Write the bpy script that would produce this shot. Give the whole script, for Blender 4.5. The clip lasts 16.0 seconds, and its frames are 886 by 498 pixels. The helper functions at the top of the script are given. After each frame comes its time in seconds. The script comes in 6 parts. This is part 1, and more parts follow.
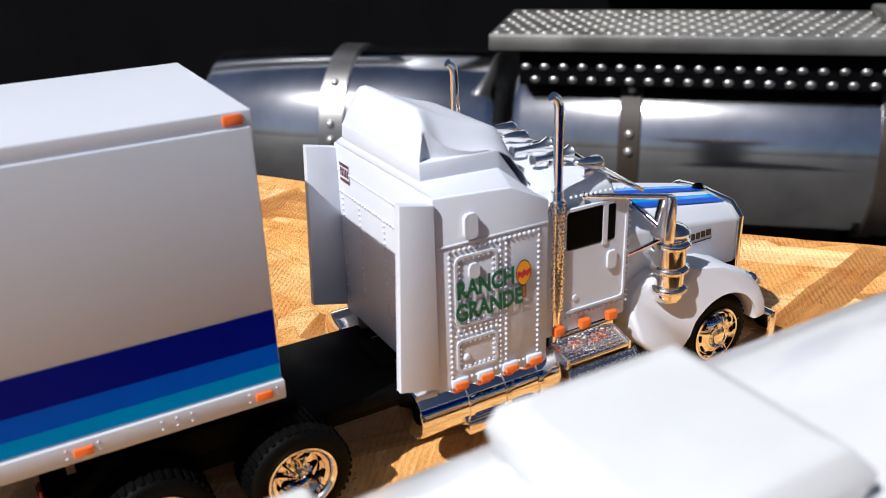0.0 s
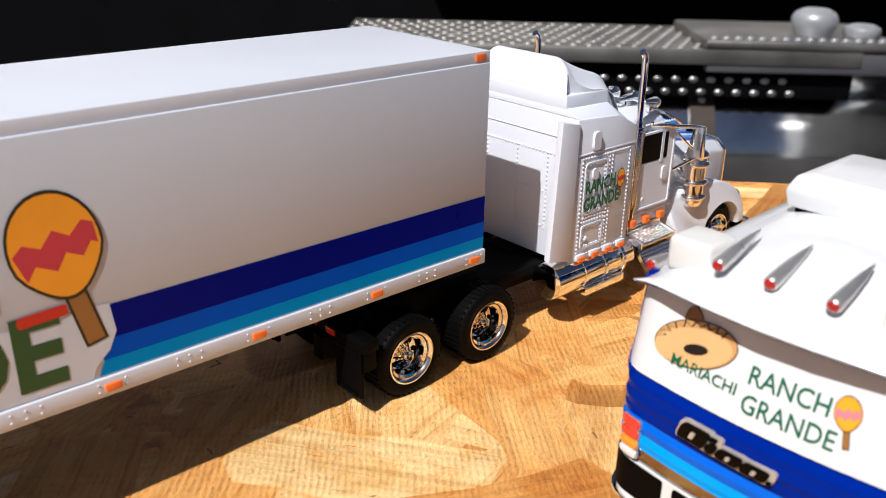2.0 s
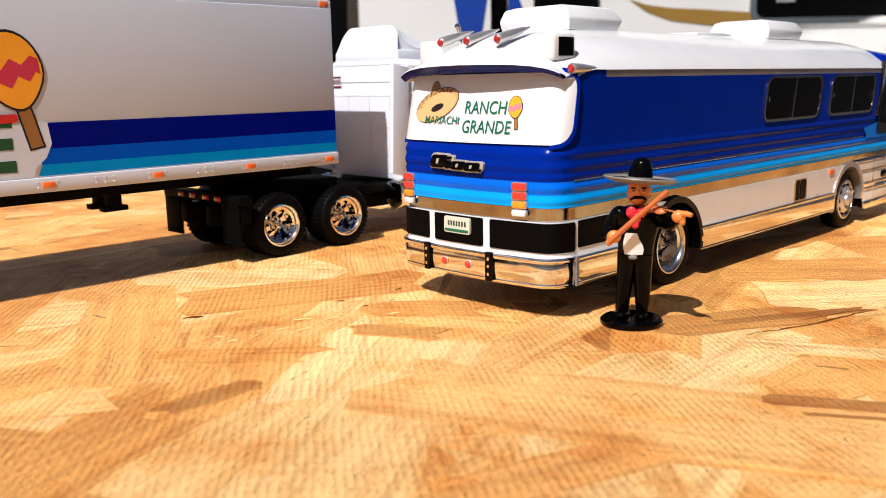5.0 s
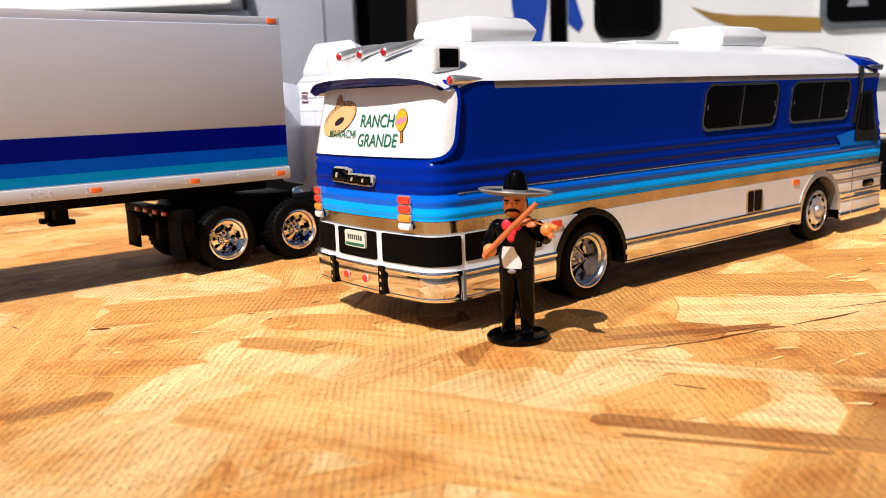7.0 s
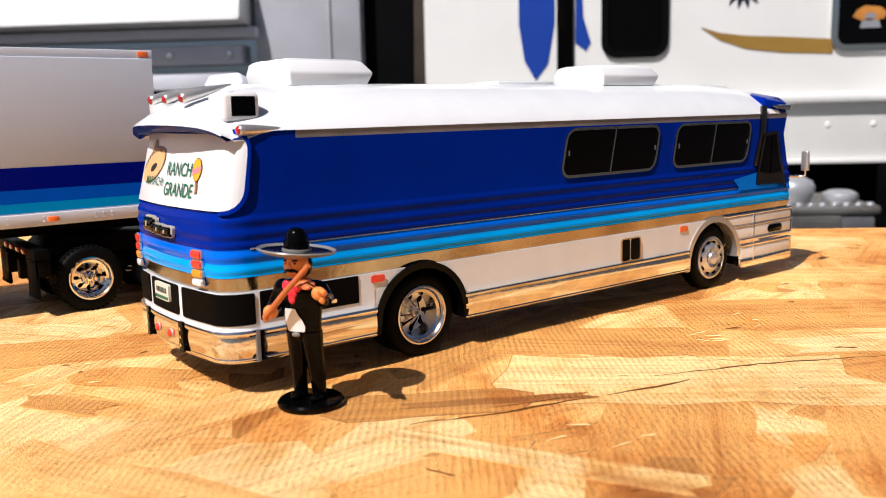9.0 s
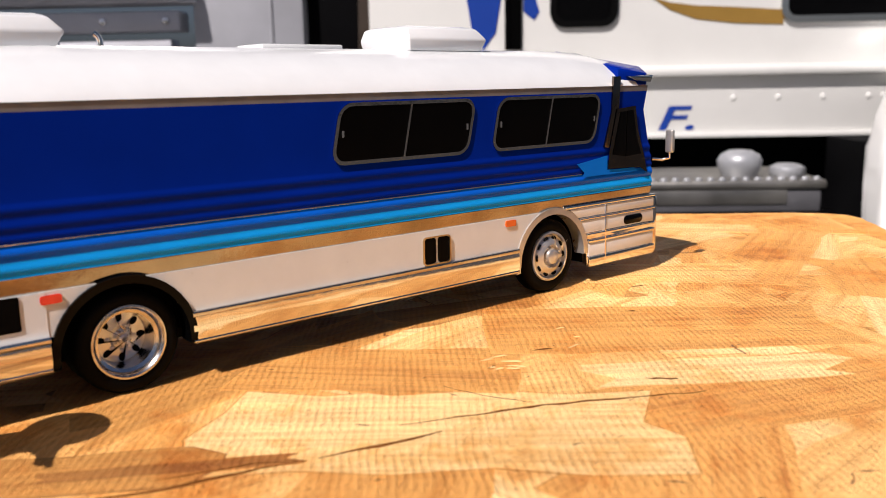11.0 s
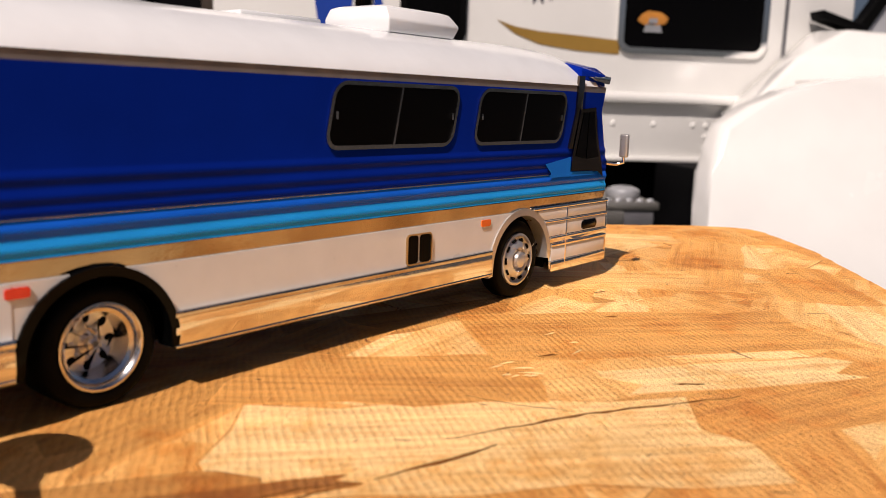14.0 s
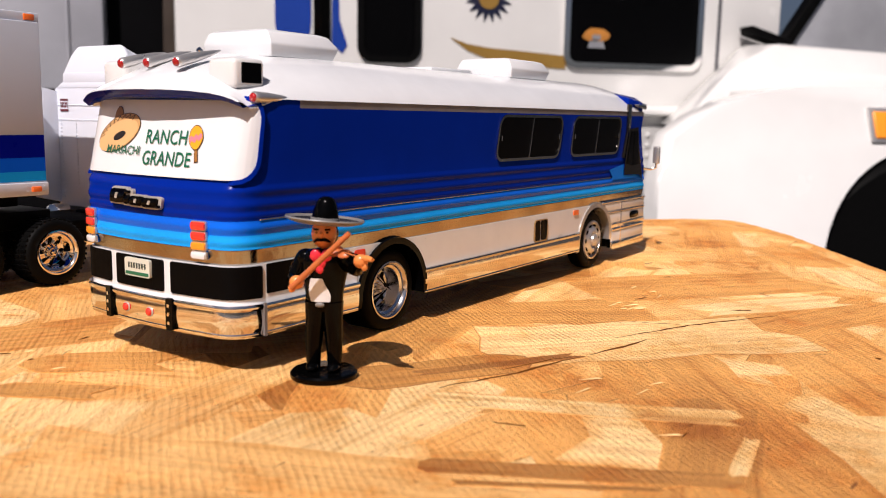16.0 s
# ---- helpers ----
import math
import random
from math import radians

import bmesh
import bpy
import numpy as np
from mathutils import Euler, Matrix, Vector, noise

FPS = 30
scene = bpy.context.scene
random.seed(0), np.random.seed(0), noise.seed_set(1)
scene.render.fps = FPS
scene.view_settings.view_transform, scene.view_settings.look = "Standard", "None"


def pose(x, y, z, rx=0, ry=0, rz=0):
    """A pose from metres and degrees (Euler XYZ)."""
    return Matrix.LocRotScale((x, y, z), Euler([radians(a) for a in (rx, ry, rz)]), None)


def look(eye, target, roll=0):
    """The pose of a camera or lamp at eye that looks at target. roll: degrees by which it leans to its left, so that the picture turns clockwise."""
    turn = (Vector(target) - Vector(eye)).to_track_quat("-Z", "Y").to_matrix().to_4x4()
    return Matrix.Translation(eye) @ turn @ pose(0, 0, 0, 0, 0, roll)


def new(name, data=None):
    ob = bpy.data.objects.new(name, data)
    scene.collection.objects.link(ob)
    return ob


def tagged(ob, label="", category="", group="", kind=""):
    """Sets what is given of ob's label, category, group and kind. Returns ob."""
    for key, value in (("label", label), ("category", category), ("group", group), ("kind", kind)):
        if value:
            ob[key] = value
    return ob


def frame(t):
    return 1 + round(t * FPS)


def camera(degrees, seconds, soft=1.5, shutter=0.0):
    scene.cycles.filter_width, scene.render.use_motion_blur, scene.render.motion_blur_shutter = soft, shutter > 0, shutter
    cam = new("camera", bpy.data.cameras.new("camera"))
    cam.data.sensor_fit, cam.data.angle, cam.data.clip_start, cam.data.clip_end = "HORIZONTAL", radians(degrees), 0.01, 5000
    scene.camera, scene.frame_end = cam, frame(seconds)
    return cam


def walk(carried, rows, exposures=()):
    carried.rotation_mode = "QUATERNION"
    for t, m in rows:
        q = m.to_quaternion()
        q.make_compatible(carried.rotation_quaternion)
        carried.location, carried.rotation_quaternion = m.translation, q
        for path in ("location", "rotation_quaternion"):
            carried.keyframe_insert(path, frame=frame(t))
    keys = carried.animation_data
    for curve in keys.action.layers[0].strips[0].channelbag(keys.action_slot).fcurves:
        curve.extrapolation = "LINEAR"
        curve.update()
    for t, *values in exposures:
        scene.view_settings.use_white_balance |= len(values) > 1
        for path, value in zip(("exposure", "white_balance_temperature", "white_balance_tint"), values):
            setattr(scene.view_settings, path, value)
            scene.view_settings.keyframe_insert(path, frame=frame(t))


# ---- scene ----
cam = camera(53.9, 16.0, soft=0.4)
cam.data.dof.use_dof, cam.data.dof.focus_distance, cam.data.dof.aperture_fstop = True, 0.36, 20.0
# the walk is 0.96 m long; the table top is z = 0 and the bus points along x
METRES = 0.96
START = pose(-0.10044, -0.03581, 0.18173, -23.4172, 1.7383, -29.6853)
ROWS = [
    (0.0, 0.0, 0.0, 0.0, -0.0, -0.0, 0.0),
    (0.5, -0.0181, -0.0278, -0.0069, -1.26, 0.28, -0.82),
    (1.0, -0.0565, -0.0568, -0.015, -3.88, 0.35, -0.66),
    (1.5, -0.104, -0.0696, -0.0208, -8.25, 0.57, 0.35),
    (2.0, -0.1423, -0.0917, -0.0417, -12.4, 0.56, 2.21),
    (2.5, -0.1622, -0.1279, -0.073, -14.95, 1.33, 4.34),
    (3.0, -0.1693, -0.1382, -0.1136, -17.37, 3.77, 5.82),
    (3.5, -0.165, -0.1467, -0.1465, -19.13, 7.78, 7.8),
    (4.0, -0.1575, -0.168, -0.1798, -17.96, 10.74, 7.25),
    (6.5, -0.0675, -0.2105, -0.2044, -10.26, 12.23, 4.88),
    (7.0, -0.0518, -0.2119, -0.2045, -9.52, 13.53, 4.44),
    (7.5, -0.0312, -0.2081, -0.1996, -8.91, 14.75, 4.1),
    (8.0, -0.0122, -0.2032, -0.198, -8.72, 14.51, 3.28),
    (8.5, 0.0057, -0.207, -0.1952, -8.25, 14.45, 3.52),
    (9.0, 0.0309, -0.2107, -0.1901, -8.21, 14.53, 3.11),
    (9.5, 0.0516, -0.2115, -0.1876, -7.96, 14.31, 3.17),
    (10.0, 0.0761, -0.2027, -0.1828, -7.98, 13.65, 3.33),
    (12.5, 0.1442, -0.079, -0.1428, -14.84, 12.04, 3.44),
    (13.0, 0.1326, -0.0766, -0.1441, -15.78, 14.11, 3.75),
    (13.5, 0.1106, -0.0918, -0.1512, -19.37, 14.0, 4.49),
    (14.0, 0.0728, -0.1116, -0.1606, -21.44, 12.73, 5.21),
    (14.5, 0.0363, -0.1291, -0.1696, -23.97, 11.92, 5.68),
    (15.0, 0.0049, -0.1505, -0.1787, -25.5, 12.06, 6.75),
    (15.5, -0.0287, -0.1713, -0.1818, -24.96, 13.03, 7.11),
    (16.0, -0.063, -0.1916, -0.1947, -25.14, 13.13, 7.67),
]
# exposure and white balance along the way
LOOKS = [(0.0, -0.43, 6000.0, 11.0), (2.5, -0.47, 6250.0, 12.0), (4.0, -0.33, 6350.0, 13.0), (6.5, -0.28, 6350.0, 14.0), (8.0, -0.22, 6250.0, 14.0), (10.0, -0.23, 6300.0, 14.0), (12.5, -0.48, 7000.0, 22.0), (14.0, -0.53, 7050.0, 21.0), (16.0, -0.48, 6600.0, 20.0)]
walk(cam, [(t, START @ pose(METRES * x, METRES * y, METRES * z, 90 + pitch, roll, yaw)) for t, x, y, z, yaw, pitch, roll in ROWS], LOOKS)

# ---- light ----
SUN_FROM = Vector((-0.81, -0.225, 1.0)).normalized()
sun = new("sun", bpy.data.lights.new("sun", "SUN"))
sun.data.energy, sun.data.angle, sun.data.color = 7.1, radians(0.53), (1.0, 0.955, 0.89)
sun.matrix_world = look((-3, -0.9, 4), Vector((-3, -0.9, 4)) - SUN_FROM)
world = bpy.data.worlds.new("sky")
scene.world = world
world.use_nodes = True
wn = world.node_tree
sky = wn.nodes.new("ShaderNodeTexSky")
sky.sky_type, sky.sun_disc = "NISHITA", False
sky.air_density, sky.dust_density, sky.ozone_density = 0.8, 3.0, 0.4
sky.sun_elevation = math.asin(SUN_FROM.z)
sky.sun_rotation = math.atan2(SUN_FROM.x, SUN_FROM.y)
haze = wn.nodes.new("ShaderNodeMix")
haze.data_type, haze.blend_type = "RGBA", "MULTIPLY"
haze.inputs[0].default_value, haze.inputs[7].default_value = 1.0, (0.88, 0.94, 1.05, 1)
wn.links.new(sky.outputs[0], haze.inputs[6])
wn.links.new(haze.outputs[2], wn.nodes["Background"].inputs[0])
wn.nodes["Background"].inputs[1].default_value = 0.046


# ---- materials ----
def nodes_of(name):
    m = bpy.data.materials.new(name)
    m.use_nodes = True
    nt = m.node_tree
    return m, nt, nt.nodes["Principled BSDF"]


def mixrgb(nt, kind, fac, a, b):
    n = nt.nodes.new("ShaderNodeMix")
    n.data_type, n.blend_type = "RGBA", kind
    for sock, v in ((n.inputs[0], fac), (n.inputs[6], a), (n.inputs[7], b)):
        if isinstance(v, bpy.types.NodeSocket):
            nt.links.new(v, sock)
        else:
            sock.default_value = v if not isinstance(v, tuple) else (*v, 1)[:4]
    return n.outputs[2]


def math_node(nt, op, a, b=0.0, c=0.0):
    n = nt.nodes.new("ShaderNodeMath")
    n.operation = op
    for sock, v in zip(n.inputs, (a, b, c)):
        if isinstance(v, bpy.types.NodeSocket):
            nt.links.new(v, sock)
        else:
            sock.default_value = v
    return n.outputs[0]


def noise_node(nt, vec, scale, detail=3.0, rough=0.55):
    n = nt.nodes.new("ShaderNodeTexNoise")
    n.inputs["Scale"].default_value, n.inputs["Detail"].default_value, n.inputs["Roughness"].default_value = scale, detail, rough
    if vec is not None:
        nt.links.new(vec, n.inputs["Vector"])
    return n


def ramp(nt, fac, stops):
    n = nt.nodes.new("ShaderNodeValToRGB")
    while len(n.color_ramp.elements) < len(stops):
        n.color_ramp.elements.new(0.5)
    for e, (p, c) in zip(n.color_ramp.elements, stops):
        e.position, e.color = p, (*c, 1)
    nt.links.new(fac, n.inputs[0])
    return n.outputs[0]


def surface(name, colour, rough=0.4, metal=0.0, coat=0.0, vary=0.06, size=60.0, bump=0.0, bump_size=900.0, dust=0.0, spec=0.5):
    """A painted, plastic or metal surface with faint blotches, fine grain and uneven gloss."""
    m, nt, b = nodes_of(name)
    geo = nt.nodes.new("ShaderNodeTexCoord")
    big = noise_node(nt, geo.outputs["Object"], size, 4)
    fine = noise_node(nt, geo.outputs["Object"], bump_size, 3)
    dark = tuple(c * (1 - vary) for c in colour)
    light = tuple(min(1, c * (1 + vary)) for c in colour)
    col = ramp(nt, big.outputs[0], [(0.3, dark), (0.7, light)])
    if dust:
        col = mixrgb(nt, "MIX", math_node(nt, "MULTIPLY", fine.outputs[0], dust), col, (0.45, 0.38, 0.3))
    nt.links.new(col, b.inputs["Base Color"])
    nt.links.new(math_node(nt, "MULTIPLY_ADD", big.outputs[0], rough * 0.5, rough * 0.75), b.inputs["Roughness"])
    b.inputs["Metallic"].default_value = metal
    b.inputs["Specular IOR Level"].default_value = spec
    b.inputs["Coat Weight"].default_value = coat
    b.inputs["Coat Roughness"].default_value = 0.06
    if bump:
        bn = nt.nodes.new("ShaderNodeBump")
        bn.inputs["Strength"].default_value, bn.inputs["Distance"].default_value = bump, 0.0003
        nt.links.new(fine.outputs[0], bn.inputs["Height"])
        nt.links.new(bn.outputs[0], b.inputs["Normal"])
    return m


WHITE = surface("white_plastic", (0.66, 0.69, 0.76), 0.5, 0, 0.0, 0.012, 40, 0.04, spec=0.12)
WHITE_BUS = surface("white_enamel", (0.73, 0.74, 0.75), 0.22, 0, 0.4, 0.03, 70, 0.12, 300)
CREAM = surface("cream_enamel", (0.72, 0.71, 0.69), 0.3, 0, 0.45, 0.04, 70, 0.1)
NAVY = surface("navy_decal", (0.001, 0.004, 0.17), 0.3, 0, 0, 0.05, spec=0.05)
MIDBLUE = surface("mid_blue_decal", (0.001, 0.075, 0.50), 0.3, 0, 0, 0.05, spec=0.05)
CYAN = surface("cyan_decal", (0.001, 0.24, 0.58), 0.3, 0, 0, 0.05, spec=0.05)
BUS_BLUE = surface("royal_blue_enamel", (0.0006, 0.017, 0.25), 0.2, 0, 0.0, 0.06, 45, 0.05, 250, spec=0.045)
BUS_MID = surface("azure_enamel", (0.001, 0.12, 0.70), 0.12, 0, 0.0, 0.06, 45, 0.05, 250, spec=0.16)
BUS_CYAN = surface("sky_blue_enamel", (0.001, 0.31, 0.84), 0.12, 0, 0.0, 0.06, 45, 0.05, 250, spec=0.16)
FLASH_BLUE = surface("flash_blue_enamel", (0.001, 0.17, 0.75), 0.12, 0, 0.0, 0.06, 45, 0.05, 250, spec=0.2)
CHROME = surface("chrome", (0.88, 0.87, 0.85), 0.07, 1, 0, 0.04, 80, 0.04, 500)
FOIL = surface("chrome_foil", (0.84, 0.82, 0.80), 0.08, 1, 0, 0.08, 60, 0.12, 140)
STRAP = surface("brushed_strap", (0.42, 0.41, 0.40), 0.35, 1, 0, 0.1, 5)
BELT = surface("brown_silver_belt", (0.36, 0.315, 0.27), 0.16, 1, 0, 0.25, 40, 0.35, 260)
SILVER = surface("silver_trim", (0.58, 0.54, 0.50), 0.14, 1, 0, 0.10, 60, 0.2, 300)
LAMP_SILVER = surface("satin_silver", (0.62, 0.60, 0.58), 0.3, 0.75, 0, 0.08, 120, 0.1, 600)
BADGE_SILVER = surface("badge_silver", (0.50, 0.46, 0.40), 0.35, 0.25, 0, 0.1, 200)
GREY_TRIM = surface("grey_trim", (0.22, 0.21, 0.21), 0.45, 0.4, 0, 0.15, 90, 0.1)
BLACK = surface("black_plastic", (0.0012, 0.0012, 0.0013), 0.6, 0, 0, 0.2, 80, 0.1, spec=0.06)
GLOSS_BLACK = surface("gloss_black", (0.0012, 0.0012, 0.0013), 0.12, 0, 0.0, 0.2, 80, 0.05, spec=0.1)
PANE = surface("dark_window", (0.001, 0.001, 0.0012), 0.4, 0, 0, 0.1, 80, spec=0.06)
GRILLE = surface("black_grille", (0.0012, 0.001, 0.001), 0.6, 0, 0, 0.2, 400, 0.4, 2500, spec=0.06)
RUBBER = surface("tyre_rubber", (0.0018, 0.0018, 0.0018), 0.6, 0, 0, 0.25, 200, 0.4, 1500, 0.0, spec=0.08)
ORANGE = surface("orange_lens", (0.85, 0.16, 0.02), 0.3, 0, 0.3, 0.1, 300)
RED = surface("red_lens", (0.80, 0.045, 0.025), 0.2, 0, 0.3, 0.1, 300)
AMBER = surface("amber_lens", (0.9, 0.30, 0.02), 0.3, 0, 0.3, 0.1, 300)
GREEN = surface("green_decal", (0.003, 0.12, 0.06), 0.4, 0, 0.1, 0.1)
DEEP_GREEN = surface("dark_green_decal", (0.004, 0.07, 0.02), 0.4, 0, 0.1, 0.1)
DARK_GREEN = surface("plate_print", (0.03, 0.045, 0.035), 0.4)
YELLOW = surface("yellow_decal", (0.90, 0.36, 0.015), 0.4, 0, 0.1, 0.05)
PINK = surface("pink_decal", (0.55, 0.03, 0.06), 0.4, 0, 0.1, 0.05)
ROSE = surface("rose_decal", (0.90, 0.20, 0.25), 0.4, 0, 0.1, 0.05)
BROWN = surface("brown_decal", (0.30, 0.13, 0.03), 0.4, 0, 0.1, 0.05)
TAN = surface("tan_decal", (0.72, 0.42, 0.18), 0.4, 0, 0.1, 0.05)
OUTLINE = surface("outline_decal", (0.01, 0.006, 0.005), 0.4, 0, 0.1, 0.05)
SKIN = surface("figure_flesh_paint", (0.80, 0.26, 0.065), 0.35, 0, 0.2, 0.1, 200)
VIOLIN = surface("figure_brown_paint", (0.52, 0.14, 0.04), 0.35, 0, 0.2, 0.1, 200)
HAT_GREY = surface("figure_grey_paint", (0.20, 0.19, 0.18), 0.35, 0, 0.3, 0.1, 200)
RIM_SILVER = surface("rim_silver", (0.74, 0.74, 0.75), 0.2, 1, 0, 0.1, 150, 0.15, 700)
CHROME_SOFT = surface("soft_chrome", (0.92, 0.91, 0.90), 0.2, 1, 0, 0.04, 80, 0.04, 500)
MARKER_RED = surface("dark_red_lens", (0.38, 0.012, 0.012), 0.15, 0, 0.5, 0.1, 300)
# copy of the white for the trailer's sides, their shade put into the colour
TRAILER_SHADE_WHITE = surface("trailer_shade_white", (0.60, 0.635, 0.70), 0.5, 0, 0.0, 0.012, 40, 0.04, spec=0.12)
RIM_DISC = surface("rim_disc", (0.90, 0.88, 0.84), 0.33, 0.8, 0, 0.15, 150, 0.2, 500)
FRAME_FOIL = surface("dull_foil_frame", (0.13, 0.10, 0.08), 0.2, 1, 0, 0.2, 120, 0.3, 300)


# ---- building helpers (model coordinates are millimetres, in the world's frame) ----
MM = 0.001
ORIGIN = {}


def thing(name, x, y, z, label, category, group="", kind=""):
    """An Empty at the base of a thing, which parents its parts."""
    ob = new(name)
    ob.location = (x * MM, y * MM, z * MM)
    ob.empty_display_size = 0.01
    ORIGIN[ob] = Vector((x, y, z))
    return tagged(ob, label, category, group, kind)


def mesh_of(name, bm, mats, at=Vector((0, 0, 0)), smooth=40):
    bmesh.ops.recalc_face_normals(bm, faces=bm.faces)
    for v in bm.verts:
        v.co = (v.co - at) * MM
    for f in bm.faces:
        f.smooth = smooth > 0
    if smooth:
        for e in bm.edges:
            e.smooth = not (len(e.link_faces) == 2 and e.calc_face_angle(0) > radians(smooth))
    me = bpy.data.meshes.new(name)
    bm.to_mesh(me)
    bm.free()
    for m in mats if isinstance(mats, (list, tuple)) else [mats]:
        me.materials.append(m)
    return me


def part(name, bm, mats, parent, label="", kind="", smooth=40):
    """Links a bmesh as one mesh object under a thing or a part."""
    at = ORIGIN[parent]
    ob = new(name, mesh_of(name, bm, mats, at, smooth))
    ob.parent = parent
    ORIGIN[ob] = at
    return tagged(ob, label, "", "", kind)


def again(name, data, parent, x, y, z, rot=(0, 0, 0)):
    """One more piece on shared mesh data, whose mesh is centred on its own origin."""
    ob = new(name, data)
    ob.parent = parent
    ob.location = (Vector((x, y, z)) - ORIGIN[parent]) * MM
    ob.rotation_euler = [radians(a) for a in rot]
    ORIGIN[ob] = Vector((x, y, z))
    return ob


def solid(name, bm, mats, label, category, group="", kind="", smooth=40, at=None):
    """A thing that is one mesh."""
    at = at or Vector((0, 0, 0))
    ob = new(name, mesh_of(name, bm, mats, at, smooth))
    ob.location = at * MM
    ORIGIN[ob] = at
    return tagged(ob, label, category, group, kind)


def mark(bm, faces, i):
    for f in faces:
        f.material_index = i


def box(bm, x0, x1, y0, y1, z0, z1, r=0.0, seg=2, mat=0):
    n = len(bm.faces)
    v = [bm.verts.new((x, y, z)) for x in (x0, x1) for y in (y0, y1) for z in (z0, z1)]
    fs = [bm.faces.new([v[i] for i in q]) for q in ((0, 1, 3, 2), (4, 6, 7, 5), (0, 4, 5, 1), (2, 3, 7, 6), (0, 2, 6, 4), (1, 5, 7, 3))]
    if r:
        out = bmesh.ops.bevel(bm, geom=list({e for f in fs for e in f.edges}), offset=r, segments=seg, affect="EDGES", profile=0.5)
        fs = list(set(out["faces"]) | {f for f in fs if f.is_valid})
    mark(bm, [f for f in fs if f.is_valid], mat)
    return bm


def prism(bm, pts, plane, a, b, r=0.0, seg=2, mat=0):
    """A polygon in the xz, xy or yz plane, drawn out along the third axis from a to b."""
    def at(p, w):
        return {"xz": (p[0], w, p[1]), "xy": (p[0], p[1], w), "yz": (w, p[0], p[1])}[plane]
    lo, hi = [bm.verts.new(at(p, a)) for p in pts], [bm.verts.new(at(p, b)) for p in pts]
    fs = [bm.faces.new(lo), bm.faces.new(hi[::-1])]
    k = len(pts)
    fs += [bm.faces.new((lo[i], hi[i], hi[(i + 1) % k], lo[(i + 1) % k])) for i in range(k)]
    if r:
        edges = [e for f in fs[:2] for e in f.edges]
        out = bmesh.ops.bevel(bm, geom=edges, offset=r, segments=seg, affect="EDGES", profile=0.5)
        fs = list(set(out["faces"]) | {f for f in fs if f.is_valid})
    mark(bm, [f for f in fs if f.is_valid], mat)
    return bm


def hull(bm, pts, r=0.0, seg=2, mat=0):
    vs = [bm.verts.new(p) for p in pts]
    out = bmesh.ops.convex_hull(bm, input=vs)
    fs = [g for g in out["geom"] if isinstance(g, bmesh.types.BMFace)]
    es = list({e for f in fs for e in f.edges})
    dis = bmesh.ops.dissolve_limit(bm, angle_limit=0.02, verts=list({v for f in fs for v in f.verts}), edges=es)
    if r:
        es = [e for e in bm.edges if e.is_valid and len(e.link_faces) == 2 and e.calc_face_angle(0) > 0.2 and any(v in e.verts for v in vs if v.is_valid)]
        bmesh.ops.bevel(bm, geom=es, offset=r, segments=seg, affect="EDGES", profile=0.5)
    return bm


def lathe(bm, prof, c, axis="y", seg=32, mat=0, sx=1.0, sy=1.0, cap=True):
    """Turns a profile of (radius, height) round an axis through c."""
    rings = []
    for r, h in prof:
        ring = []
        for i in range(seg):
            a = 2 * math.pi * i / seg
            p, q = r * math.cos(a) * sx, r * math.sin(a) * sy
            ring.append(bm.verts.new(Vector(c) + Vector({"y": (p, h, q), "z": (p, q, h), "x": (h, p, q)}[axis])))
        rings.append(ring)
    for j in range(len(rings) - 1):
        for i in range(seg):
            bm.faces.new((rings[j][i], rings[j][(i + 1) % seg], rings[j + 1][(i + 1) % seg], rings[j + 1][i])).material_index = mat
    for ring, r in ((rings[0], prof[0][0]), (rings[-1], prof[-1][0])):
        if cap and r > 1e-4:
            bm.faces.new(ring).material_index = mat
    if prof[0][0] <= 1e-4 or prof[-1][0] <= 1e-4:
        bmesh.ops.remove_doubles(bm, verts=[v for v in rings[0] + rings[-1] if v.is_valid], dist=1e-5)
    return bm


def tube(bm, pts, r, seg=8, mat=0, r1=None):
    """A round bar along points; r1 is the radius at its far end."""
    pts = [Vector(p) for p in pts]
    rings, side = [], None
    for i, p in enumerate(pts):
        d = (pts[min(i + 1, len(pts) - 1)] - pts[max(i - 1, 0)]).normalized()
        if side is None:
            side = d.orthogonal().normalized()
        side = (side - d * side.dot(d)).normalized()
        up = d.cross(side)
        rr = r if r1 is None else r + (r1 - r) * i / (len(pts) - 1)
        rings.append([bm.verts.new(p + (side * math.cos(a) + up * math.sin(a)) * rr) for a in (2 * math.pi * k / seg for k in range(seg))])
    for j in range(len(rings) - 1):
        for i in range(seg):
            bm.faces.new((rings[j][i], rings[j][(i + 1) % seg], rings[j + 1][(i + 1) % seg], rings[j + 1][i])).material_index = mat
    bm.faces.new(rings[0]).material_index = mat
    bm.faces.new(rings[-1][::-1]).material_index = mat
    return bm




